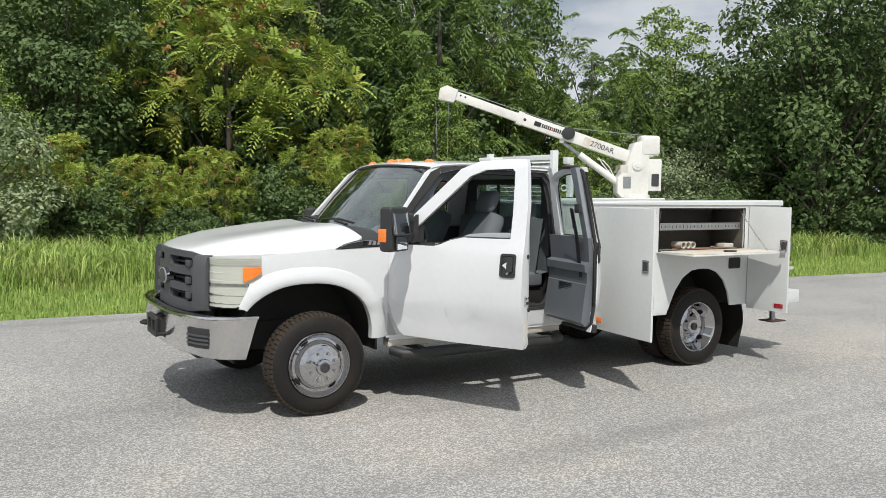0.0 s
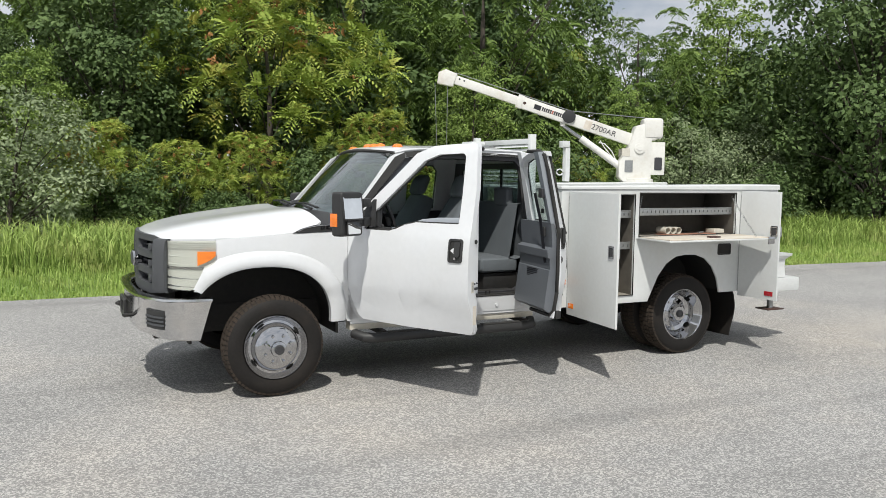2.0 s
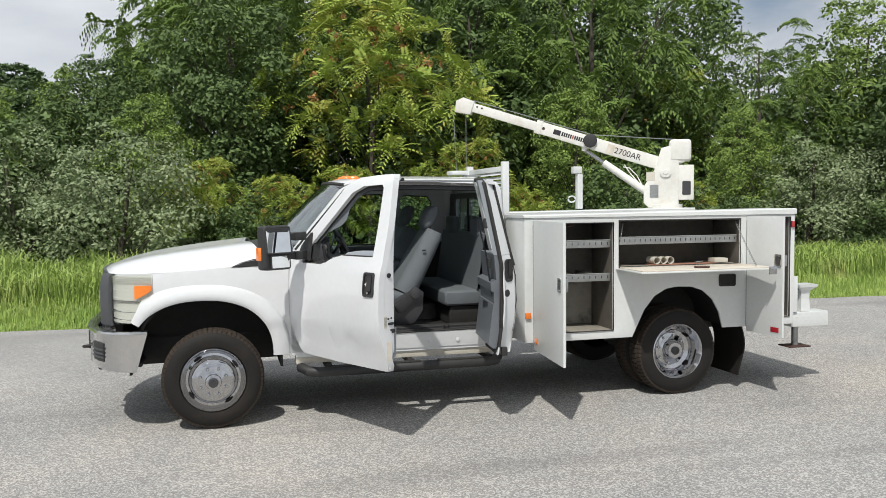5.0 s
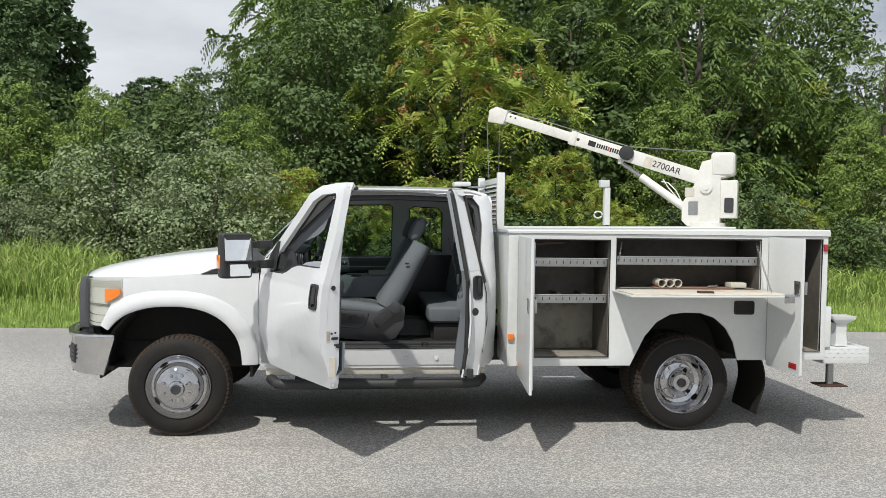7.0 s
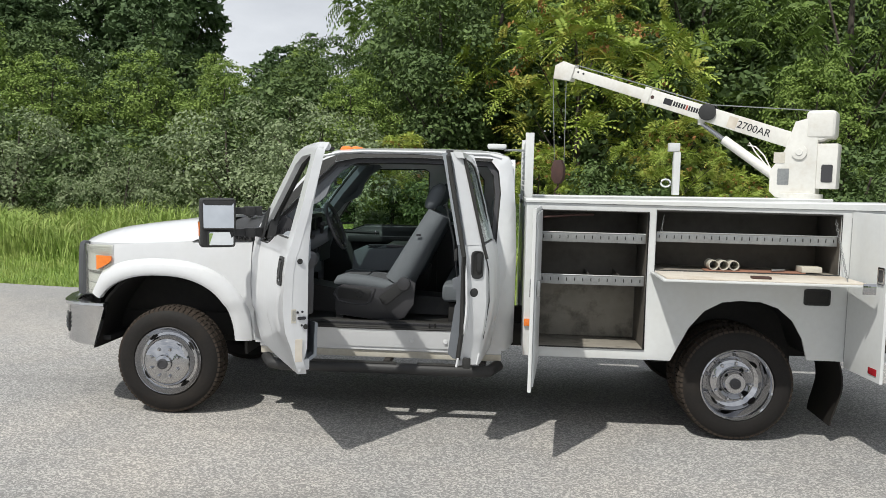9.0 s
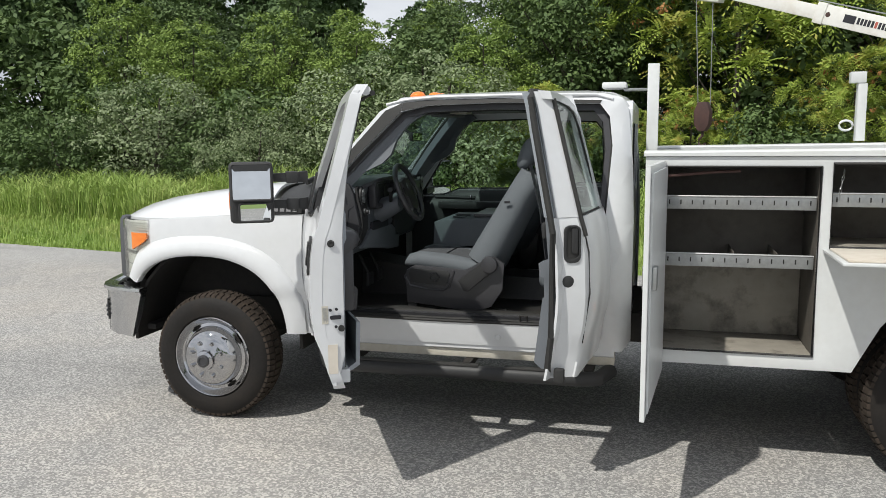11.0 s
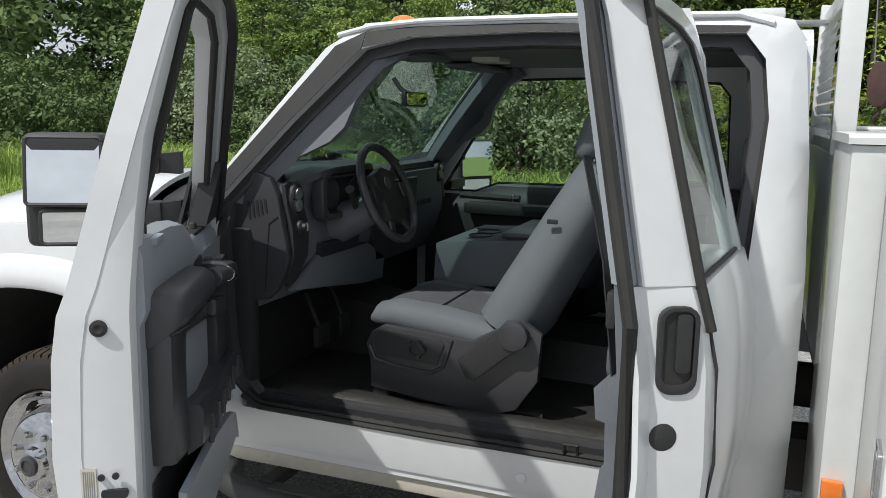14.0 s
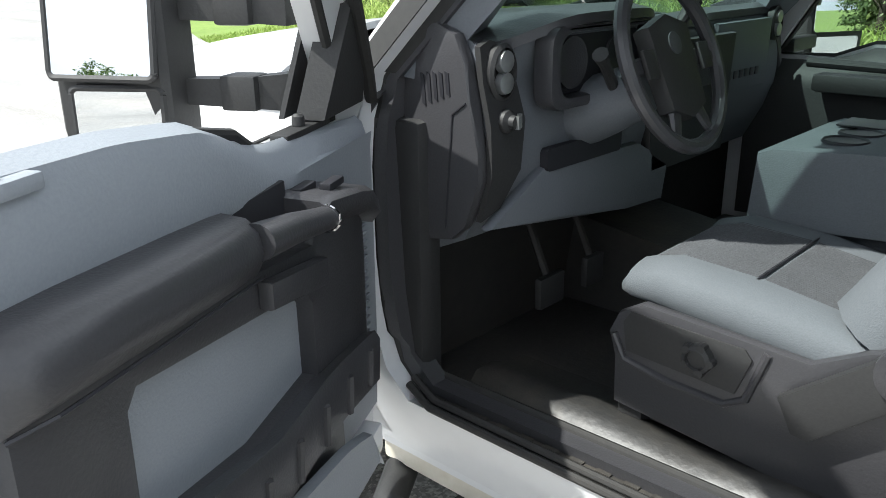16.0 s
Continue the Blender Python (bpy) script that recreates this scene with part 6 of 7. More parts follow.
    vent(-0.793, 1.398, 0.922)
    vent(0.775, 1.40, 0.838)
    k = part("light_switch", lathe([(0.024, 0.0), (0.023, 0.012), (0.014, 0.018), (0.013, 0.030), (0.0, 0.032)], (0.943, -0.798, 1.305), "x", 22), BLACK, dash, "round light switch")
    part("knob_ridge", box(0.972, 0.980, -0.801, -0.795, 1.292, 1.318), STEEL, k)
    part("dimmer", box(0.944, 0.952, -0.762, -0.752, 1.285, 1.315, bevel=0.002), STEEL, dash)
    part("instrument_face", plate(round_rect(-0.66, -0.31, 1.335, 1.462, 0.03), (), 0.935, 0.95, plane="yz", bevel=0.004), FLAT_BLACK, dash, "dark instrument cluster")
    part("cluster_bezel", plate(round_rect(-0.70, -0.27, 1.31, 1.482, 0.04), [round_rect(-0.665, -0.305, 1.335, 1.465, 0.035)], 0.935, 0.985, plane="yz", bevel=0.010), TRIM_DARK, dash)
    for y in (-0.585, -0.40):
        part("gauge", lathe([(0.055, 0.0), (0.055, 0.006), (0.05, 0.003), (0.0, 0.003)], (0.95, y, 1.40), "x", 28), TRIM_DARK, dash)
    # centre stack and glovebox
    part("control_panel", plate([(-0.20, 1.08), (0.22, 1.08), (0.25, 1.41), (-0.23, 1.41)], (), 0.915, 0.945, plane="yz", bevel=0.01), BLACK, dash)
    part("radio", box(0.944, 0.955, -0.10, 0.12, 1.28, 1.37, bevel=0.004), TRIM_DARK, dash)
    part("glovebox", plate([(0.31, 1.21), (0.70, 1.21), (0.71, 1.425), (0.31, 1.425)], (), 0.84, 0.862, plane="yz", bevel=0.012), DASH, dash)
    for i in range(6):
        part("embossed_bar", box(0.8625, 0.8655, 0.40 + i * 0.04, 0.428 + i * 0.04, 1.25, 1.275, bevel=0.001), TRIM_DARK, dash)
    part("knee_panel", plate([(-0.845, 1.085), (-0.60, 1.055), (-0.30, 1.01), (-0.12, 1.0), (-0.10, 1.10), (-0.26, 1.175), (-0.66, 1.185), (-0.79, 1.115)], (), 0.912, 0.945, plane="yz", bevel=0.012), DASH, dash)
    part("knee_pocket", plate(round_rect(-0.66, -0.36, 1.175, 1.225, 0.012), (), 0.931, 0.951, plane="yz"), FLAT_BLACK, dash)
    # steering column, stalks and wheel
    col = part("steering_column", loft([[(x, -0.475 + w * math.cos(a), z + w * 0.85 * math.sin(a)) for a in [j * math.pi / 7 for j in range(14)]] for x, z, w in ((0.90, 1.265, 0.10), (1.0, 1.31, 0.088), (1.08, 1.35, 0.075))]), DASH, truck, "grey steering column shroud", 60)
    part("stalk", tube([(1.03, -0.54, 1.35), (1.06, -0.63, 1.41), (1.065, -0.655, 1.43)], [0.012, 0.012, 0.017], 10), BLACK, col, "black indicator stalk")
    part("gear_lever", tube([(1.02, -0.42, 1.38), (1.06, -0.34, 1.46), (1.08, -0.30, 1.52)], [0.011, 0.011, 0.018], 10), BLACK, col, "black column gear lever")
    W = pose(1.13, -0.475, 1.405) @ pose(0, 0, 0, 0, 90 - 22.5, 0)
    ring = [(0.182 * math.cos(2 * math.pi * k / 36), 0.182 * math.sin(2 * math.pi * k / 36), 0) for k in range(36)]
    wheel = part("steering_wheel", tube(ring, 0.0165, 10, closed=True), TRIM_DARK, truck, "worn dark grey steering wheel", m=W)
    part("horn_pad", plate([(-0.075, -0.085), (0.10, -0.072), (0.125, 0.0), (0.10, 0.072), (-0.075, 0.085), (-0.10, 0.0)], (), -0.03, 0.012, plane="xy", bevel=0.012), BLACK, wheel)
    part("badge", lathe([(0.024, 0.0), (0.024, 0.003), (0.0, 0.004)], (-0.035, 0, 0.012), "z", 20), GRILLE, wheel, "small plain oval badge")
    for a in (90, -90, 25, -25):
        c, s = math.cos(radians(a)), math.sin(radians(a))
        part("spoke", tube([(0.07 * c, 0.07 * s, -0.008), (0.178 * c, 0.178 * s, -0.002)], [0.026, 0.014], 8, squash=0.5), TRIM_DARK, wheel)
        if abs(a) == 90:
            part("button_pod", box(-0.03, 0.03, 0.115 * s - 0.022, 0.115 * s + 0.022, 0.004, 0.016, bevel=0.005), BLACK, wheel)
    for y, w in ((-0.52, 0.05), (-0.33, 0.04)):
        part("pedal", box(0.86, 0.88, y - w, y + w, 0.80, 0.88, bevel=0.006), BLACK, truck, m=pose(0, 0, 0))
        part("pedal_arm", tube([(0.865, y, 0.86), (0.80, y, 1.0)], 0.010, 6), CHASSIS, truck)


def seat_back(cx, cy, h, w, tilt, bm=None):
    """A padded backrest: narrow at the shoulders, with side bolsters."""
    rows = []
    for i in range(11):
        v = i / 10
        half = w * (1.0 - 0.20 * v ** 2.5) * (1 if i < 10 else 0.86)
        th = 0.132 - 0.030 * v
        x0, z0 = cx + math.sin(radians(tilt)) * h * v, 0.985 + math.cos(radians(tilt)) * h * v
        ring = []
        for k in range(20):
            a = 2 * math.pi * k / 20
            c, s = math.cos(a), math.sin(a)
            px = math.copysign(abs(c) ** 0.8, c) * th * (0.95 if c < 0 else 0.70)
            py = math.copysign(abs(s) ** 0.7, s) * half
            if c < 0 and abs(py) < half * 0.55:
                px *= 0.80
            ring.append((x0 + px, cy + py, z0 - px * math.sin(radians(tilt))))
        rows.append(ring)
    return loft(rows, bm)


def build_seat(cy, near):
    x0 = 1.165
    rows = []
    for i, (x, top, th, w) in enumerate(((x0, 1.0, 0.04, 0.225), (x0 + 0.02, 1.035, 0.085, 0.24), (x0 + 0.09, 1.055, 0.11, 0.25), (x0 + 0.25, 1.045, 0.12, 0.255), (x0 + 0.40, 1.02, 0.12, 0.255), (x0 + 0.52, 1.0, 0.10, 0.245))):
        ring = []
        for k in range(24):
            a = 2 * math.pi * k / 24
            c, s = math.cos(a), math.sin(a)
            py = math.copysign(abs(c) ** 0.5, c) * w
            pz = math.copysign(abs(s) ** 0.55, s) * th / 2
            if s > 0 and abs(py) < w * 0.62:
                pz -= 0.012
            ring.append((x, cy + py, top - th / 2 + pz))
        rows.append(ring)
    seat = part("bucket_seat", loft(rows), CLOTH, truck, "grey cloth bucket seat with ribbed dark inserts", 50)
    # ribbed insert: thin cords across the cushion
    for half in (0, 1):
        bm = bmesh.new()
        for i in range(34):
            y = cy - 0.145 + (i + 0.5) * 0.29 / 34
            xs = (x0 + 0.03, x0 + 0.09, x0 + 0.17, x0 + 0.24) if half == 0 else (x0 + 0.255, x0 + 0.34, x0 + 0.42, x0 + 0.50)
            zs = [np.interp(x, [x0, x0 + 0.02, x0 + 0.09, x0 + 0.25, x0 + 0.40, x0 + 0.52], [1.0, 1.035, 1.055, 1.045, 1.02, 1.0]) - 0.0125 for x in xs]
            tube([(x, y, float(z)) for x, z in zip(xs, zs)], 0.0032, 5, bm)
        tagged(part("ribbed_insert", bm, CLOTH_DARK, seat, "dark ribbed cloth insert", 0), kind="stuff")
    part("seam", tube([(x0 + 0.247, cy - 0.16, 1.036), (x0 + 0.247, cy + 0.16, 1.036)], 0.003, 5), FLAT_BLACK, seat)
    part("backrest", seat_back(1.665, cy, 0.615, 0.250, 28.5), CLOTH, seat, "grey cloth backrest", 50)
    # head restraint
    rows = []
    for v in range(9):
        q = -1 + v / 4
        r = math.sqrt(max(0.02, 1 - abs(q) ** 3.2))
        ring = []
        for k in range(18):
            a = 2 * math.pi * k / 18
            c, s = math.cos(a), math.sin(a)
            ring.append((1.915 + 0.040 * q + math.copysign(abs(c) ** 0.7, c) * 0.062 * r, cy + math.copysign(abs(s) ** 0.6, s) * 0.135 * (0.75 + 0.25 * r), 1.655 + 0.105 * q))
        rows.append(ring)
    part("headrest", loft(rows), CLOTH, seat, "grey cloth head restraint", 60)
    for s in (-0.06, 0.06):
        part("headrest_post", tube([(1.90, cy + s, 1.48), (1.90, cy + s, 1.58)], 0.006, 8), CHROME, seat)
    sgn = -1 if near else 1
    yo = cy + sgn * 0.275
    lo, hi = (yo, yo + 0.03) if near else (yo - 0.03, yo)
    base = part("seat_base", plate([(1.19, 0.745), (1.62, 0.70), (1.72, 0.735), (1.79, 0.84), (1.80, 1.0), (1.74, 1.04), (1.64, 1.0), (1.56, 0.955), (1.40, 0.965), (1.24, 0.975), (1.19, 0.945), (1.17, 0.90), (1.185, 0.85)], (), lo, hi, bevel=0.010), TRIM_DARK, seat, "dark plastic seat side cover")
    part("switch_panel", plate([(1.215, 0.87), (1.44, 0.855), (1.465, 0.93), (1.45, 0.948), (1.22, 0.955), (1.205, 0.93)], (), yo - 0.005 if near else yo, yo if near else yo + 0.005, bevel=0.002), BLACK, base)
    part("side_rib", tube([(1.185, yo - 0.003 * -sgn, 0.90), (1.21, yo, 0.850), (1.30, yo, 0.832), (1.42, yo, 0.826), (1.46, yo, 0.85), (1.49, yo, 0.95)], 0.008, 8), TRIM_DARK, base)
    kn = part("lumbar_knob", lathe([(0.030, 0.0), (0.028, 0.016), (0.020, 0.020), (0.018, 0.012), (0.0, 0.012)], (1.368, yo - 0.005, 0.906), "y", 20, sign=-1), BLACK, base, "black lumbar knob") if near else None
    if near:
        for a in range(5):
            t = 2 * math.pi * a / 5
            part("grip_lobe", lathe([(0.009, 0.0), (0.009, 0.018), (0.0, 0.02)], (1.368 + 0.026 * math.cos(t), yo - 0.005, 0.906 + 0.026 * math.sin(t)), "y", 8, sign=-1), BLACK, kn)
        lev = part("recline_lever", plate([(1.525, 0.895), (1.555, 0.835), (1.585, 0.83), (1.70, 0.93), (1.755, 0.965), (1.765, 1.01), (1.735, 1.045), (1.69, 1.045), (1.66, 1.005)], (), yo - 0.04, yo - 0.012, bevel=0.008), BLACK, base, "black recliner lever")
        part("pivot_cap", lathe([(0.05, 0.0), (0.048, 0.02), (0.03, 0.026), (0.0, 0.027)], (1.715, yo - 0.030, 1.0), "y", 24, sign=-1), TRIM_DARK, lev)
        part("airbag_tab", box(1.80, 1.835, cy - 0.252, cy - 0.243, 1.36, 1.375, bevel=0.003), FLAT_BLACK, seat, m=pose(-0.005, 0, 0))
    part("seat_riser", box(1.24, 1.66, cy - 0.20, cy + 0.20, 0.69, 0.93, bevel=0.02), CHASSIS, seat)
    part("front_foot", box(1.19, 1.25, cy + sgn * 0.22 - 0.04, cy + sgn * 0.22 + 0.04, 0.686, 0.78, bevel=0.012), BLACK, seat)
    part("seat_rail", box(1.22, 1.80, cy + sgn * 0.20 - 0.02, cy + sgn * 0.20 + 0.02, 0.687, 0.715, bevel=0.004), CHASSIS, seat)


def build_rear_seat():
    part("rear_bench", box(2.00, 2.40, -0.72, 0.72, 0.86, 1.0, bevel=0.045, seg=3), CLOTH, truck, "grey cloth rear bench")
    back = part("rear_bench_back", loft([[(x, -0.72, z), (x, 0.72, z)] for x, z in ((2.36, 0.98), (2.30, 1.0), (2.38, 1.50), (2.44, 1.50), (2.46, 1.0), (2.36, 0.98))], closed=False), CLOTH, truck, "grey cloth rear seat back")
    for y in (-0.42, 0.42):
        part("headrest", box(2.36, 2.44, y - 0.13, y + 0.13, 1.47, 1.65, bevel=0.035, seg=3), CLOTH, back)
    part("bench_support", box(2.05, 2.42, -0.68, 0.68, 0.69, 0.855, bevel=0.015), CHASSIS, truck)
    # folded centre seat with cup holders
    con = part("centre_console", plate([(1.225, 1.02), (1.235, 1.19), (1.27, 1.205), (1.70, 1.235), (1.78, 1.20), (1.76, 1.05)], (), -0.255, 0.235, bevel=0.016), CLOTH, truck, "grey fold-down centre console with cup holders")
    part("console_lid", box(1.50, 1.77, -0.24, 0.22, 1.225, 1.25, bevel=0.012), TRIM_DARK, con)
    for y in (-0.13, -0.02):
        part("cup_holder", lathe([(0.052, 0.0), (0.048, 0.006), (0.044, 0.002), (0.0, 0.001)], (1.385, y, 1.214), "z", 24), FLAT_BLACK, con)
    part("slot_tray", box(1.30, 1.46, 0.06, 0.18, 1.212, 1.218, bevel=0.004), FLAT_BLACK, con)
    part("jump_seat", box(1.20, 1.68, -0.19, 0.19, 0.93, 1.02, bevel=0.035, seg=3), CLOTH, truck, "grey centre jump seat")
    part("jump_seat_base", box(1.28, 1.66, -0.16, 0.16, 0.80, 0.928, bevel=0.01), CHASSIS, truck)


build_nose()
build_cab()
build_cab_inside()
build_seat(-0.465, True)
build_seat(0.465, False)
build_rear_seat()


# ---- the truck: open doors ----
HX, HY = 0.625, -0.965           # front hinge line
FRONT_OPEN, REAR_OPEN = -62.0, 83.5


def flank(u, z):
    return side(u + HX, z) - HY


def build_front_door():
    M = pose(HX, HY, 0, 0, 0, FRONT_OPEN)

    def skin(u, z):
        return flank(u, z) - 0.042 * min(1.0, max(0.0, (u - 0.45) / 0.65)) ** 1.5 * float(np.interp(z, [0.58, 0.75, 0.95, 1.3, 1.6, 1.97], [0.0, 0.6, 1.0, 1.0, 0.75, 0.4]))

    out = [(0.0, 1.30), (-0.004, 1.1), (-0.003, 0.92), (0.012, 0.80), (0.045, 0.69), (0.09, 0.61), (0.13, 0.582), (0.6, 0.572), (1.19, 0.578), (1.218, 0.62), (1.22, 1.30), (1.20, 1.65), (1.15, 1.95), (1.12, 2.0), (0.95, 1.998), (0.73, 1.984), (0.575, 1.925), (0.365, 1.72), (0.06, 1.43), (0.015, 1.385), (0.004, 1.34)]
    hole = [(0.155, 1.325), (0.42, 1.325), (0.48, 1.335), (0.56, 1.375), (0.68, 1.400), (1.095, 1.405), (1.085, 1.60), (1.055, 1.90), (1.03, 1.925), (0.80, 1.917), (0.665, 1.868), (0.455, 1.67), (0.215, 1.44)]
    door = part("front_door", plate(out, [hole], zcuts=[z + 0.007 for z in ZC if z != 0.80], xcuts=(0.103, 0.55, 0.7, 0.8, 0.95, 1.11), surface=skin, thick=0.055), WHITE, truck, "open white front door with a lowered window", 40, m=M)

    def add(name, bm, mat, label="", smooth=35, parent=door):
        return part(name, bm, mat, parent, label, smooth)
    # white inner frame: rear edge, bottom and window surround
    rows = []
    for z in (0.60, 0.66, 0.74, 0.82, 0.91, 1.0, 1.1, 1.2, 1.30, 1.36, 1.5, 1.65, 1.8, 1.9, 1.97):
        s = flank(1.2, z)
        o = skin(1.2, z) - s
        e = float(np.interp(z, [0.6, 1.3, 1.65, 1.97], [1.216, 1.216, 1.195, 1.142]))
        vi = float(np.interp(z, [0.6, 0.74, 1.31, 1.45, 1.65, 1.97], [0.055, 0.092, 0.094, 0.105, 0.132, 0.21]))
        vo = s + o + 0.004
        rows.append([(e - 0.001, vo, z), (e + 0.002, vo + 0.55 * (vi - vo), z), (e - 0.010, vi - 0.004, z), (e - 0.022, vi, z), (e - 0.075, vi, z), (e - 0.09, vo + 0.03, z)])
    add("rear_edge", loft(rows), WHITE, "white door edge with latch holes", 40)
    add("door_bottom", box(0.12, 1.15, flank(0.5, 0.6) + 0.03, flank(0.5, 0.6) + 0.09, 0.59, 0.66, bevel=0.012), WHITE)
    frame_line = [(0.03, 1.36), (0.09, 1.425), (0.39, 1.71), (0.59, 1.90), (0.74, 1.955), (0.95, 1.972), (1.12, 1.972)]
    add("window_frame", tube([(u, flank(u, z) + 0.045, z) for u, z in frame_line], 0.024, 10), WHITE)
    add("frame_seal", tube([(u, flank(u, z) + 0.045, z) for u, z in hole], 0.010, 8, closed=True), SEAL, "black window channel")
    add("frame_seal", tube([(u + 0.012, flank(u, z) + 0.075, z - 0.012) for u, z in frame_line], 0.013, 8), SEAL)
    # latch, bolts, plugs, stickers and tyre-label on the edge
    es = flank(1.2, 1.0)
    def on_edge(y, z):
        return (1.2195, es + y, z)
    for y, z, r in ((0.060, 1.275, 0.017),):
        add("edge_plug", lathe([(r, 0.0), (r, 0.004), (r * 0.55, 0.006), (0.0, 0.002)], on_edge(y, z), "x", 18), SEAL)
    for y, z in ((0.050, 0.965), (0.078, 0.968), (0.075, 0.885)):
        add("edge_bolt", lathe([(0.0075, 0.0), (0.007, 0.004), (0.0, 0.004)], on_edge(y, z), "x", 10), FLAT_BLACK)
    add("latch_slot", plate(round_rect(es + 0.048, es + 0.10, 0.920, 0.938, 0.006, 2), (), 1.212, 1.2215, plane="yz"), FLAT_BLACK, "dark latch slot")
    add("door_bumper", lathe([(0.016, 0), (0.015, 0.02), (0, 0.022)], (1.20, es + 0.10, 0.875), "x", 14), SEAL)
    st = add("edge_sticker", plate([(es + 0.010, 0.90), (es + 0.040, 0.90), (es + 0.040, 0.985), (es + 0.010, 0.985)], (), 1.2185, 1.2198, plane="yz"), BONE, "white printed sticker")
    for i in range(6):
        part("print_bar", box(1.2199, 1.2203, es + 0.014 + 0.004 * i, es + 0.016 + 0.004 * i, 0.908 + 0.006 * (i % 2), 0.978), STEEL, door)
    add("label", plate([(es + 0.035, 0.66), (es + 0.08, 0.66), (es + 0.08, 0.80), (es + 0.035, 0.80)], (), 1.2165, 1.2196, plane="yz"), CREAM, "faded yellow tyre label")
    # outside handle
    h = add("door_handle", plate(round_rect(1.035, 1.165, 1.12, 1.295, 0.022), [round_rect(1.05, 1.15, 1.135, 1.28, 0.016)], surface=lambda u, z: skin(u, z) - 0.010, thick=0.012, zcuts=(1.2,)), BLACK, "black pull handle in a recess")
    add("handle_cup", plate(round_rect(1.045, 1.155, 1.13, 1.285, 0.018), (), surface=lambda u, z: skin(u, z) - 0.003, thick=0.006), SEAL)
    add("handle_grip", plate(round_rect(1.095, 1.145, 1.165, 1.275, 0.012), (), surface=lambda u, z: skin(u, z) - 0.016, thick=0.012), BLACK)
    add("key_lock", lathe([(0.011, 0.0), (0.010, 0.005), (0.0, 0.005)], (1.10, skin(1.1, 1.15) - 0.003, 1.150), "y", 14, sign=-1), CHROME)
    # grey trim panel with a rolled belt line
    rows = []
    for i in range(31):
        u = 0.075 + 1.095 * i / 30
        zt = float(np.interp(u, [0.11, 0.42, 0.48, 0.54, 0.63, 0.70, 0.86, 1.17], [1.318, 1.340, 1.343, 1.355, 1.394, 1.418, 1.436, 1.446]))
        d = 0.018 * min(1.0, max(0.0, (u - 0.40) / 0.25))
        rows.append([(u, 0.060, zt - 0.035), (u, 0.061, zt - 0.006), (u, 0.070, zt + 0.002), (u, 0.084 + d, zt - 0.010), (u, 0.094 + d, zt - 0.040), (u, 0.104 + d * 0.5, 1.29), (u, 0.100, 1.26), (u, 0.100, 1.10), (u, 0.098, 0.85), (u, 0.092, 0.68), (u, 0.05, 0.66)])
    trim = add("trim_panel", loft(rows), TRIM, "grey moulded door trim", 50)
    add("belt_strip", tube([(u, skin(u, z) + 0.008, z + 0.003) for u, z in ((0.18, 1.318), (0.42, 1.318), (0.56, 1.368), (0.68, 1.395), (1.09, 1.400))], 0.008, 6), SEAL)
    kp = add("lock_plate", box(0.22, 0.40, 0.046, 0.078, 1.330, 1.342, bevel=0.003), BLACK)
    add("lock_knob", lathe([(0.012, 0.0), (0.011, 0.016), (0.006, 0.020), (0.0, 0.020)], (0.312, 0.058, 1.343), "z", 14), BLACK)
    add("lock_pin", box(1.035, 1.05, 0.078, 0.092, 1.425, 1.462, bevel=0.004), BLACK)
    add("pin_tray", box(0.985, 1.065, 0.085, 0.118, 1.412, 1.430, bevel=0.006), TRIM)
    # dark armrest frame round a grey insert
    frame_o = [(1.105, 0.935), (1.120, 1.05), (1.120, 1.25), (1.095, 1.285), (0.70, 1.262), (0.66, 1.215), (0.49, 1.195), (0.475, 1.225), (0.30, 1.235), (0.268, 1.215), (0.262, 1.10), (0.268, 0.865), (0.295, 0.84), (0.5, 0.852), (0.85, 0.885)]
    frame_h = [(0.965, 1.01), (0.962, 1.17), (0.945, 1.188), (0.53, 1.130), (0.505, 1.10), (0.503, 0.975), (0.70, 0.965)]
    add("armrest_frame", plate(frame_o, [frame_h], 0.090, 0.152, bevel=0.014), TRIM_DARK, "dark moulded armrest surround", 50)
    add("trim_insert", plate([(0.98, 0.94), (0.98, 1.20), (0.50, 1.14), (0.49, 0.92)], (), 0.104, 0.122), TRIM, "smooth grey insert")
    rows = []
    for u, o, zt in ((1.126, -0.045, 1.292), (1.118, -0.018, 1.310), (1.09, 0.0, 1.320), (1.0, 0.004, 1.318), (0.81, 0.004, 1.308), (0.72, 0.0, 1.302), (0.685, -0.012, 1.298)):
        rows.append([(u, 0.092, zt - 0.085), (u, 0.150 + o, zt - 0.088), (u, 0.176 + o, zt - 0.070), (u, 0.186 + o, zt - 0.045), (u, 0.180 + o, zt - 0.018), (u, 0.160 + o, zt - 0.003), (u, 0.125, zt), (u, 0.094, zt + 0.004)])
    add("armrest", loft(rows), TRIM_DARK, "dark padded armrest", 60)
    add("armrest_seam", tube([(1.121, 0.150, 1.230), (1.085, 0.176, 1.240), (0.80, 0.178, 1.228), (0.70, 0.175, 1.222)], 0.0025, 5), FLAT_BLACK)
    add("grab_handle", tube([(0.70, 0.168, 1.268), (0.62, 0.178, 1.262), (0.55, 0.180, 1.250), (0.495, 0.178, 1.240)], [0.030, 0.026, 0.023, 0.022], 14, squash=0.85), TRIM_DARK, "dark pull handle")
    add("handle_ring", tube([(0.497, 0.178 + 0.023 * math.cos(a), 1.240 + 0.020 * math.sin(a)) for a in [k * math.pi / 8 for k in range(16)]], 0.003, 5, closed=True), CHROME)
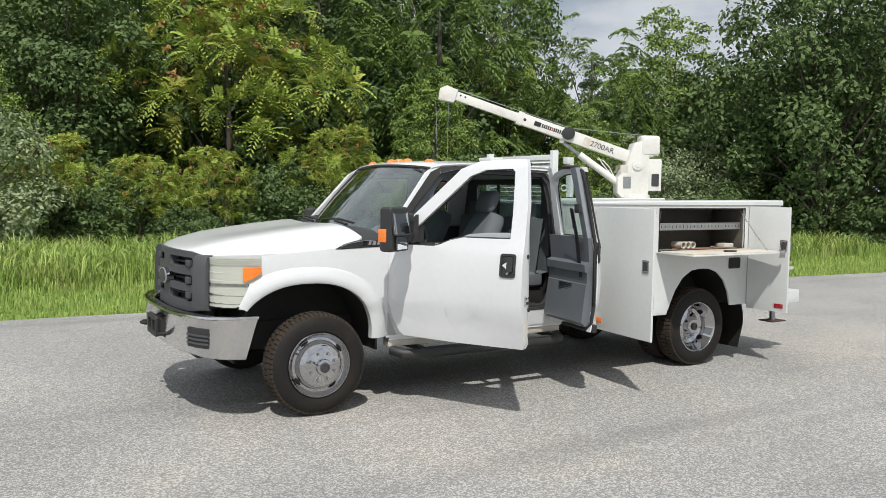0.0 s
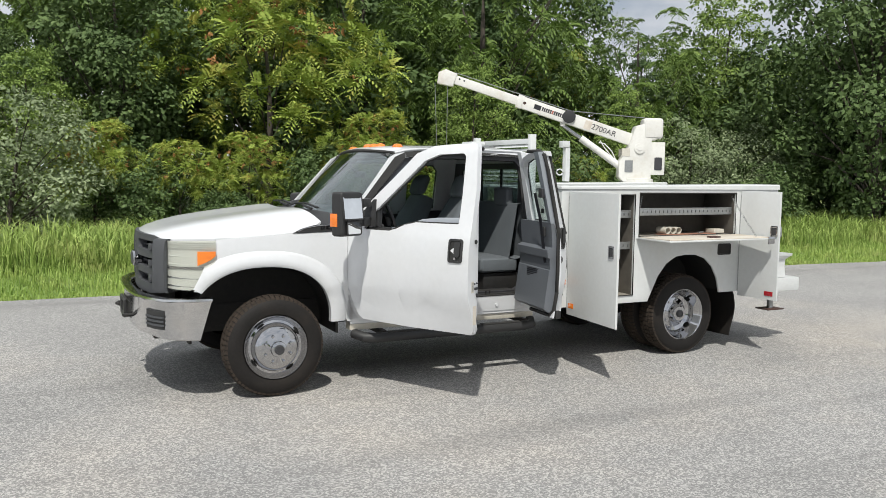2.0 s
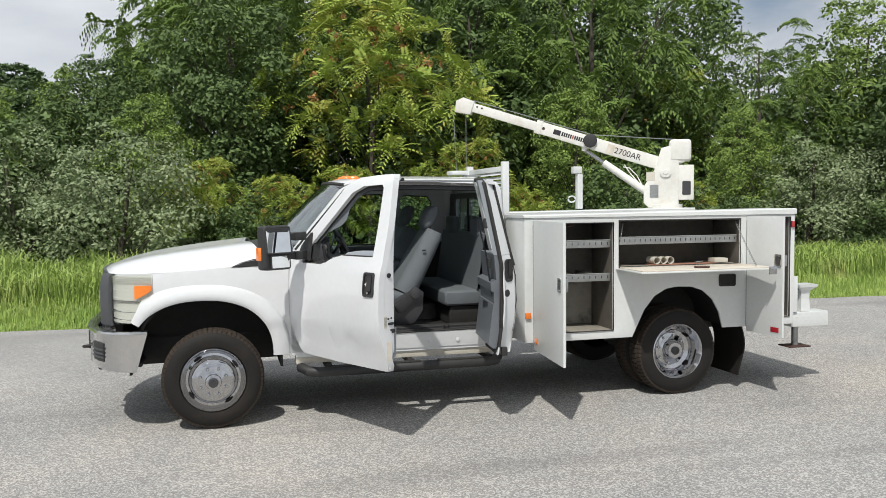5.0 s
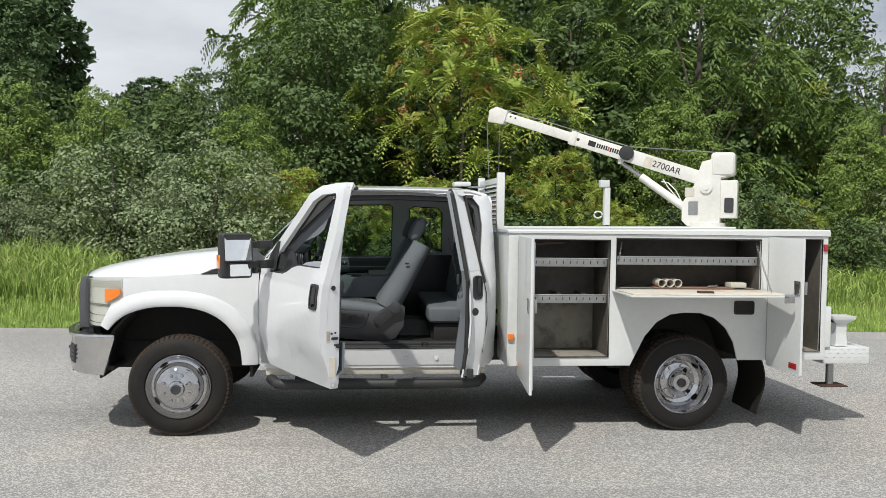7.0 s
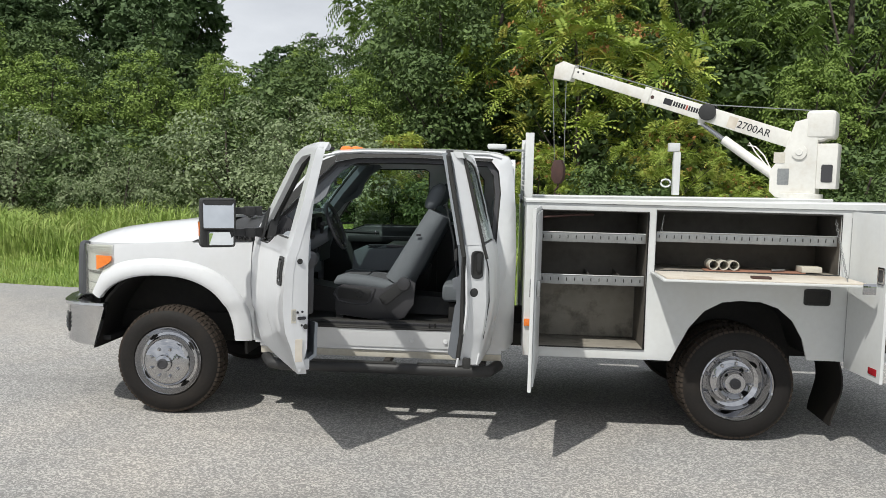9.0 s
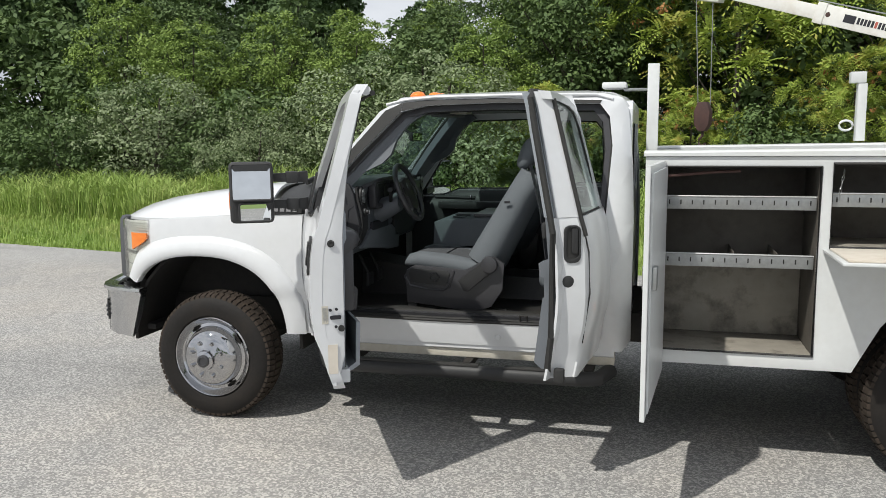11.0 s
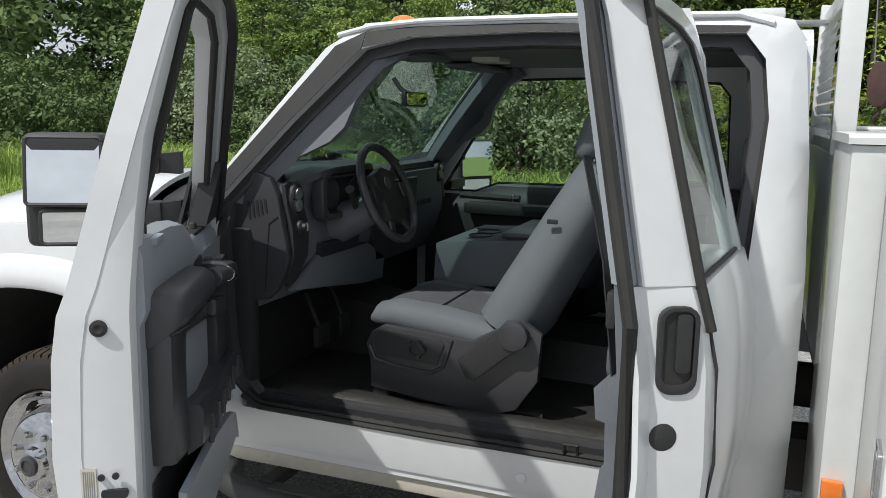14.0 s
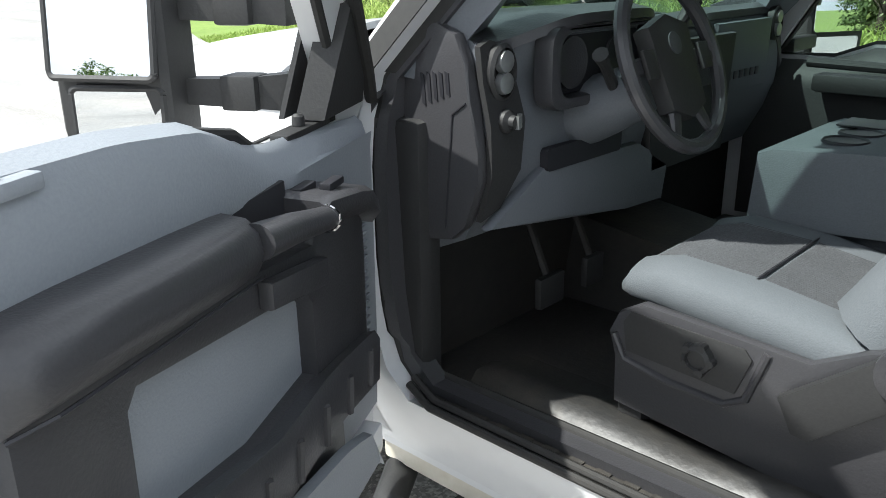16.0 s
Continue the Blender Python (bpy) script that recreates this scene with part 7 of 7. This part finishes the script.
    # flat black plate: the shade of the pull recess put in as colour
    add("pull_cup_shade", box(0.49, 0.685, 0.098, 0.112, 1.14, 1.295, bevel=0.004), FLAT_BLACK)
    add("cup_wall", plate([(0.49, 1.13), (0.68, 1.165), (0.68, 1.205), (0.49, 1.175)], (), 0.152, 0.176, bevel=0.006), TRIM_DARK)
    rows = []
    for u, zt in ((0.50, 1.266), (0.485, 1.272), (0.35, 1.252), (0.30, 1.240), (0.272, 1.215)):
        rows.append([(u, 0.092, zt - 0.05), (u, 0.170, zt - 0.05), (u, 0.186, zt - 0.03), (u, 0.184, zt - 0.008), (u, 0.170, zt), (u, 0.092, zt + 0.004)])
    add("switch_pod", loft(rows), TRIM_DARK, "dark window switch pod", 50)
    for y, u in ((0.118, 0.44), (0.150, 0.40)):
        add("window_switch", box(u - 0.03, u + 0.03, y - 0.010, y + 0.010, 1.262, 1.275, bevel=0.003), FLAT_BLACK)
    # pockets
    lip = []
    for i in range(13):
        u = 0.30 + 0.67 * i / 12
        zt = float(np.interp(u, [0.30, 0.50, 0.70, 0.97], [0.965, 0.985, 0.975, 1.025]))
        lip.append([(u, 0.140, zt - 0.012), (u, 0.176, zt), (u, 0.186, zt - 0.015), (u, 0.182, zt - 0.10), (u, 0.148, zt - 0.125)])
    add("map_pocket", loft(lip), TRIM_DARK, "dark ribbed map pocket", 40)
    for i in range(6):
        u = 0.36 + 0.10 * i
        add("pocket_rib", tube([(u, 0.187, 0.955), (u, 0.184, 0.885)], 0.007, 6), TRIM_DARK)
    low = []
    for i in range(15):
        u = 0.27 + 0.86 * i / 14
        zt = float(np.interp(u, [0.27, 0.30, 0.43, 0.69, 1.13], [0.66, 0.755, 0.80, 0.845, 0.885]))
        low.append([(u, 0.156, zt), (u, 0.174, zt - 0.004), (u, 0.168, 0.67), (u, 0.095, 0.625), (u, 0.095, 0.645), (u, 0.150, 0.685)])
    add("lower_pocket", loft(low), TRIM, "grey lower storage pocket", 50)
    # dark sheet on the grey trim for the shade inside the pocket
    add("pocket_shade", plate([(0.29, 0.65), (1.12, 0.65), (1.12, 0.90), (0.50, 0.85), (0.30, 0.80)], (), 0.0985, 0.102), TRIM_DARK)
    for i in range(24):
        z = 0.775 + i * 0.0165
        add("speaker_rib", box(0.125, 0.250, 0.098, 0.105, z, z + 0.008, bevel=0.002), TRIM)
    # mirror sail inside and outside
    sail = [(0.085, 1.35), (0.275, 1.345), (0.262, 1.43), (0.240, 1.56), (0.22, 1.56), (0.125, 1.46)]
    add("mirror_sail", plate(sail, (), zcuts=(1.4, 1.5), surface=lambda u, z: flank(u, z) + 0.02, thick=0.055), BLACK, "black mirror sail")
    add("mirror_sail", plate(sail, (), zcuts=(1.4, 1.5), surface=lambda u, z: flank(u, z) - 0.012, thick=0.010), BLACK)
    # towing mirror on two arms
    for z in (1.535, 1.385):
        a = add("mirror_arm", loft([[(0.17, 0.01, z - w), (0.23, 0.01, z - w), (0.23, 0.01, z + w), (0.17, 0.01, z + w)] if y == 0 else [(0.205, y, z - w), (0.255, y, z - w), (0.255, y, z + w), (0.205, y, z + w)] for y, w in ((0, 0.034), (-0.08, 0.026), (-0.22, 0.022))]), BLACK, "black telescoping mirror arm")
        add("arm_sleeve", box(0.198, 0.262, -0.115, -0.045, z - 0.032, z + 0.032, bevel=0.008), BLACK)
    build_mirror(door)
    return door


def build_mirror(door, sg=1):
    head = part("mirror_head", box(0.20, 0.315, -0.425, -0.185, 1.285, 1.625, bevel=0.032, seg=3), BLACK, door, "black towing mirror with two glasses")
    if sg < 0:
        return head
    for (y0, y1, z0, z1), up, turn in (((-0.412, -0.198, 1.415, 1.612), 7.0, 0.0), ((-0.375, -0.200, 1.298, 1.398), 2.0, 6.0)):
        c = ((y0 + y1) / 2, (z0 + z1) / 2)
        R = pose(0.3155, c[0], c[1], 0, -up, turn)
        bm = plate(round_rect(y0 - c[0], y1 - c[0], z0 - c[1], z1 - c[1], 0.012), (), 0.004, 0.007, plane="yz")
        part("mirror_glass", shifted(bm, R), MIRROR, door, "silvered mirror glass", 0)
        ring = [tuple(R @ Vector((0.004, a, b))) for a, b in round_rect(y0 - c[0], y1 - c[0], z0 - c[1], z1 - c[1], 0.012)]
        part("glass_rim", tube(ring, 0.007, 6, closed=True), BLACK, door)
    part("amber_lens", box(0.198, 0.27, -0.429, -0.415, 1.36, 1.46, bevel=0.004), AMBER, door, "amber mirror lamp")
    return head


def build_far_mirror():
    """The passenger side's mirror stands on the closed far door."""
    for z in (1.465, 1.315):
        part("mirror_arm", box(0.81, 0.86, 0.93, 1.15, z - 0.024, z + 0.024, bevel=0.008), BLACK, truck, "black mirror arm")
    T = pose(0.85, 1.27, 0, 0, 0, -30)
    head = part("mirror_head", shifted(box(-0.055, 0.055, -0.13, 0.13, 1.215, 1.555, bevel=0.032, seg=3), T), BLACK, truck, "black towing mirror with two glasses")
    for y0, y1, z0, z1, up in ((-0.115, 0.115, 1.345, 1.542, 2), (-0.11, 0.09, 1.228, 1.328, -2)):
        R = T @ pose(0.0555, (y0 + y1) / 2, (z0 + z1) / 2, 0, -up, 0)
        a, b = (y1 - y0) / 2, (z1 - z0) / 2
        part("mirror_glass", shifted(plate(round_rect(-a, a, -b, b, 0.012), (), 0.004, 0.007, plane="yz"), R), MIRROR, head, "silvered mirror glass", 0)
    # dark trim, taken down to black for the roof's shade over it
    part("far_trim", mirrored(loft([[(x, -0.91, z), (x, -0.875, z + 0.012), (x, -0.835, z - 0.02), (x, -0.81, z - 0.08), (x, -0.81, 0.72), (x, -0.89, 0.72)] for x, z in ((0.76, 1.262), (0.98, 1.265), (1.06, 1.285), (1.14, 1.315), (1.85, 1.325))])), BLACK, truck, "dark far door trim", 45)
    part("far_armrest", box(1.0, 1.75, 0.72, 0.81, 1.19, 1.25, bevel=0.02), BLACK, truck, "black far armrest")
    part("far_handle", tube([(0.98, 0.74, 1.285), (1.25, 0.735, 1.28), (1.30, 0.74, 1.28)], 0.017, 10), BLACK, truck)
    part("handle_ring", box(1.26, 1.272, 0.716, 0.756, 1.262, 1.30, bevel=0.004), CHROME, truck)
    part("far_quarter_trim", mirrored(box(1.84, 2.44, -0.88, -0.80, 0.70, 1.37, bevel=0.015)), TRIM_DARK, truck)


def build_rear_door():
    RX = 2.415
    M = pose(RX, HY, 0, 0, 0, REAR_OPEN)

    def s(z):
        return side(2.2, z) - HY
    rows = []
    for z in (0.585, 0.60, 0.66, 0.74, 0.82, 0.91, 1.0, 1.1, 1.2, 1.30, 1.37):
        f = float(np.interp(z, [0.585, 0.70, 0.8], [0.62, 0.60, 0.585]))
        rows.append([(0.0, s(z) + 0.01, z), (-0.03, s(z), z), (-f + 0.02, s(z), z), (-f, s(z) + 0.012, z), (-0.612, s(z) + 0.022, z), (-0.675, s(z) + 0.118, z), (-0.725, s(z) + 0.128, z), (-0.725, s(z) + 0.14, z), (-0.03, s(z) + 0.11, z)])
    door = part("rear_door", loft(rows), WHITE, truck, "open white rear-hinged half door", 32, m=M)

    def add(name, bm, mat, label="", smooth=35):
        return part(name, bm, mat, door, label, smooth)
    zs = (1.371, 1.5, 1.65, 1.8, 1.9, 1.965)
    add("front_post", loft([[(-0.565, s(z) + 0.004, z), (-0.595, s(z) + 0.009, z), (-0.615 + 0.03 * (z - 1.37), s(z) + 0.024, z), (-0.672 + 0.05 * (z - 1.37), s(z) + 0.105 - 0.05 * (z - 1.37), z), (-0.665 + 0.05 * (z - 1.37), s(z) + 0.115 - 0.05 * (z - 1.37), z), (-0.575, s(z) + 0.06, z)] for z in zs]), WHITE, "white door post")
    add("rear_post", loft([[(-0.09 - 0.10 * (z - 1.37), s(z), z), (-0.01 - 0.15 * (z - 1.37), s(z) + 0.01, z), (-0.01 - 0.15 * (z - 1.37), s(z) + 0.06, z), (-0.09 - 0.10 * (z - 1.37), s(z) + 0.05, z)] for z in zs]), WHITE)
    add("top_rail", loft([[(x, s(z - 0.04) + 0.004, z - 0.04), (x, s(z), z), (x, s(z) + 0.06, z + 0.004), (x, s(z - 0.04) + 0.055, z - 0.035)] for x, z in ((-0.63, 1.966), (-0.5, 1.962), (-0.3, 1.945), (-0.18, 1.915), (-0.10, 1.85))]), WHITE)
    add("inner_post", loft([[(-0.70 + 0.05 * max(0, z - 1.37), s(z) + 0.128 - 0.05 * (z - 1.37), z), (-0.68 + 0.05 * max(0, z - 1.37), s(z) + 0.165 - 0.05 * (z - 1.37), z), (-0.56, s(z) + 0.13, z), (-0.56, s(z) + 0.08, z)] for z in (1.372, 1.5, 1.65, 1.8, 1.9, 1.96)]), TRIM, "grey post trim")
    g = [(-0.565, 1.375), (-0.085, 1.375), (-0.115, 1.62), (-0.14, 1.80), (-0.19, 1.875), (-0.30, 1.905), (-0.48, 1.924), (-0.565, 1.925)]
    gl = add("rear_quarter_glass", plate(g, (), zcuts=(1.5, 1.65, 1.8), surface=lambda x, z: s(z) + 0.016, thick=0.005), CLEAR, "clear quarter glass")
    gl.visible_shadow = False
    add("glass_seal", tube([(x, s(z) + 0.014, z) for x, z in g], 0.006, 8, closed=True), SEAL)
    add("catch", box(-0.33, -0.30, s(1.45) + 0.03, s(1.45) + 0.05, 1.44, 1.48, bevel=0.004), BLACK)
    # weather strip round the front edge
    line = [(-0.30, 0.60), (-0.66, 0.60), (-0.712, 0.65), (-0.722, 0.8), (-0.722, 1.3), (-0.715, 1.5), (-0.70, 1.8), (-0.68, 1.93), (-0.62, 1.965), (-0.4, 1.968)]
    add("weather_strip", tube([(x, s(z) + (0.135 if z < 1.37 else 0.125 - 0.05 * (z - 1.37)), z) for x, z in line], 0.016, 8), SEAL, "black weather strip")
    add("weather_strip", tube([(-0.585, s(z) + 0.006, z) for z in (0.75, 1.0, 1.2, 1.37)] , 0.004, 6), SEAL)
    add("window_channel", tube([(-0.598, s(z) + 0.006, z) for z in (1.28, 1.37, 1.5, 1.65, 1.8, 1.93)], 0.011, 8), SEAL)
    # handle and lock on the slanted edge
    E = pose(-0.6445, s(1.24) + 0.069, 0, 0, 0, -57)
    h = add("door_handle", shifted(plate(round_rect(-0.042, 0.042, 1.155, 1.335, 0.03), [round_rect(-0.031, 0.031, 1.175, 1.325, 0.022)], -0.010, 0.006, bevel=0.003), E), BLACK, "black recessed handle")
    add("handle_cup", shifted(plate(round_rect(-0.036, 0.036, 1.16, 1.33, 0.028), (), -0.003, 0.006), E), SEAL)
    add("handle_grip", shifted(plate(round_rect(-0.006, 0.026, 1.20, 1.32, 0.010), (), -0.012, -0.004, bevel=0.003), E), BLACK)
    add("lock_cylinder", shifted(lathe([(0.030, 0.006), (0.029, -0.006), (0.018, -0.010), (0.0, -0.010)], (-0.02, 0, 1.065), "y", 22), E), BLACK, "black round lock")
    add("edge_sticker", shifted(plate([(-0.045, 0.975), (0.02, 0.975), (0.02, 1.018), (-0.045, 1.018)], (), -0.003, 0.004), E), BONE)
    # inside trim; its darker grey carries the shade of cab and front door
    t = add("trim_panel", loft([[(-0.69, s(z) + 0.136, z), (-0.68, s(z) + 0.160 + 0.02 * k, z), (-0.06, s(z) + 0.145 + 0.02 * k, z), (-0.05, s(z) + 0.112, z)] for z, k in ((0.63, 0.5), (0.66, 2.6), (0.98, 2.8), (0.985, 2.4), (1.08, 2.4), (1.085, 3.4), (1.15, 3.6), (1.17, 1.2), (1.375, 0.0))]), DASH, "grey moulded inner panel, darkened for shade", 40)
    for i in range(15):
        z = 0.74 + i * 0.016
        add("vent_slot", box(-0.46, -0.26, s(0.9) + 0.205, s(0.9) + 0.213, z, z + 0.007), FLAT_BLACK)
    add("seat_belt", loft([[(-0.62 + 0.02 * k, s(z) + 0.20, z), (-0.57 + 0.02 * k, s(z) + 0.20, z), (-0.57 + 0.02 * k, s(z) + 0.203, z), (-0.62 + 0.02 * k, s(z) + 0.203, z)] for z, k in ((0.72, 0), (1.0, 0.5), (1.4, 1), (1.62, 1.2))]), FLAT_BLACK, "black seat belt webbing")
    add("belt_anchor", box(-0.63, -0.555, s(1.6) + 0.12, s(1.6) + 0.17, 1.58, 1.66, bevel=0.012), TRIM_DARK)
    add("belt_buckle", box(-0.615, -0.565, s(1.25) + 0.203, s(1.25) + 0.225, 1.26, 1.34, bevel=0.008), BLACK)
    add("foot_latch", box(-0.70, -0.66, s(0.6) + 0.05, s(0.6) + 0.10, 0.57, 0.64, bevel=0.01), SEAL)


build_front_door()
build_rear_door()
build_far_mirror()


# ---- loose things in the open compartment ----
def build_loose():
    for i, x in enumerate((3.925, 3.995, 4.065)):
        bm = tube([(x, -1.04, 1.238), (x, -0.90, 1.238)], 0.0345, 20, cap=False)
        tube([(x, -1.04, 1.238), (x, -0.90, 1.238)], 0.030, 20, bm, cap=False)
        for y in (-1.04, -0.90):
            for k in range(20):
                a0, a1 = 2 * math.pi * k / 20, 2 * math.pi * (k + 1) / 20
                bm.faces.new([bm.verts.new((x + r * math.cos(a), y, 1.238 + r * math.sin(a))) for r, a in ((0.0345, a0), (0.0345, a1), (0.030, a1), (0.030, a0))])
        bmesh.ops.remove_doubles(bm, verts=bm.verts, dist=1e-4)
        ob = part("pipe_offcut", bm, BONE, None)
        tagged(ob, "short cream plastic pipe offcut lying on the shelf", "pipe", "pipe offcuts")
    ob = part("scrap_board", plate([(3.86, -1.06), (4.55, -1.05), (4.54, -0.93), (3.87, -0.90)], (), 1.1962, 1.2025, plane="xy", bevel=0.002), PINK, None)
    tagged(ob, "thin reddish-brown scrap board in the compartment", "board")
    ob = part("junction_box", box(4.52, 4.66, -1.05, -0.93, 1.204, 1.245, bevel=0.006), BONE, None)
    tagged(ob, "small cream plastic box on the board", "box")
    ob = part("bracket_tool", tube([(4.32, -1.04, 1.212), (4.39, -1.02, 1.214), (4.42, -1.0, 1.214)], 0.009, 8), STEEL, None)
    tagged(ob, "small worn metal fitting on the board", "tool")
    ob = part("door_stay", tube([(2.72, -1.09, 1.545), (2.95, -1.06, 1.565), (3.08, -1.04, 1.57)], 0.008, 8), RUST, None)
    tagged(ob, "rusty gas door stay under the compartment roof", "stay")


build_loose()
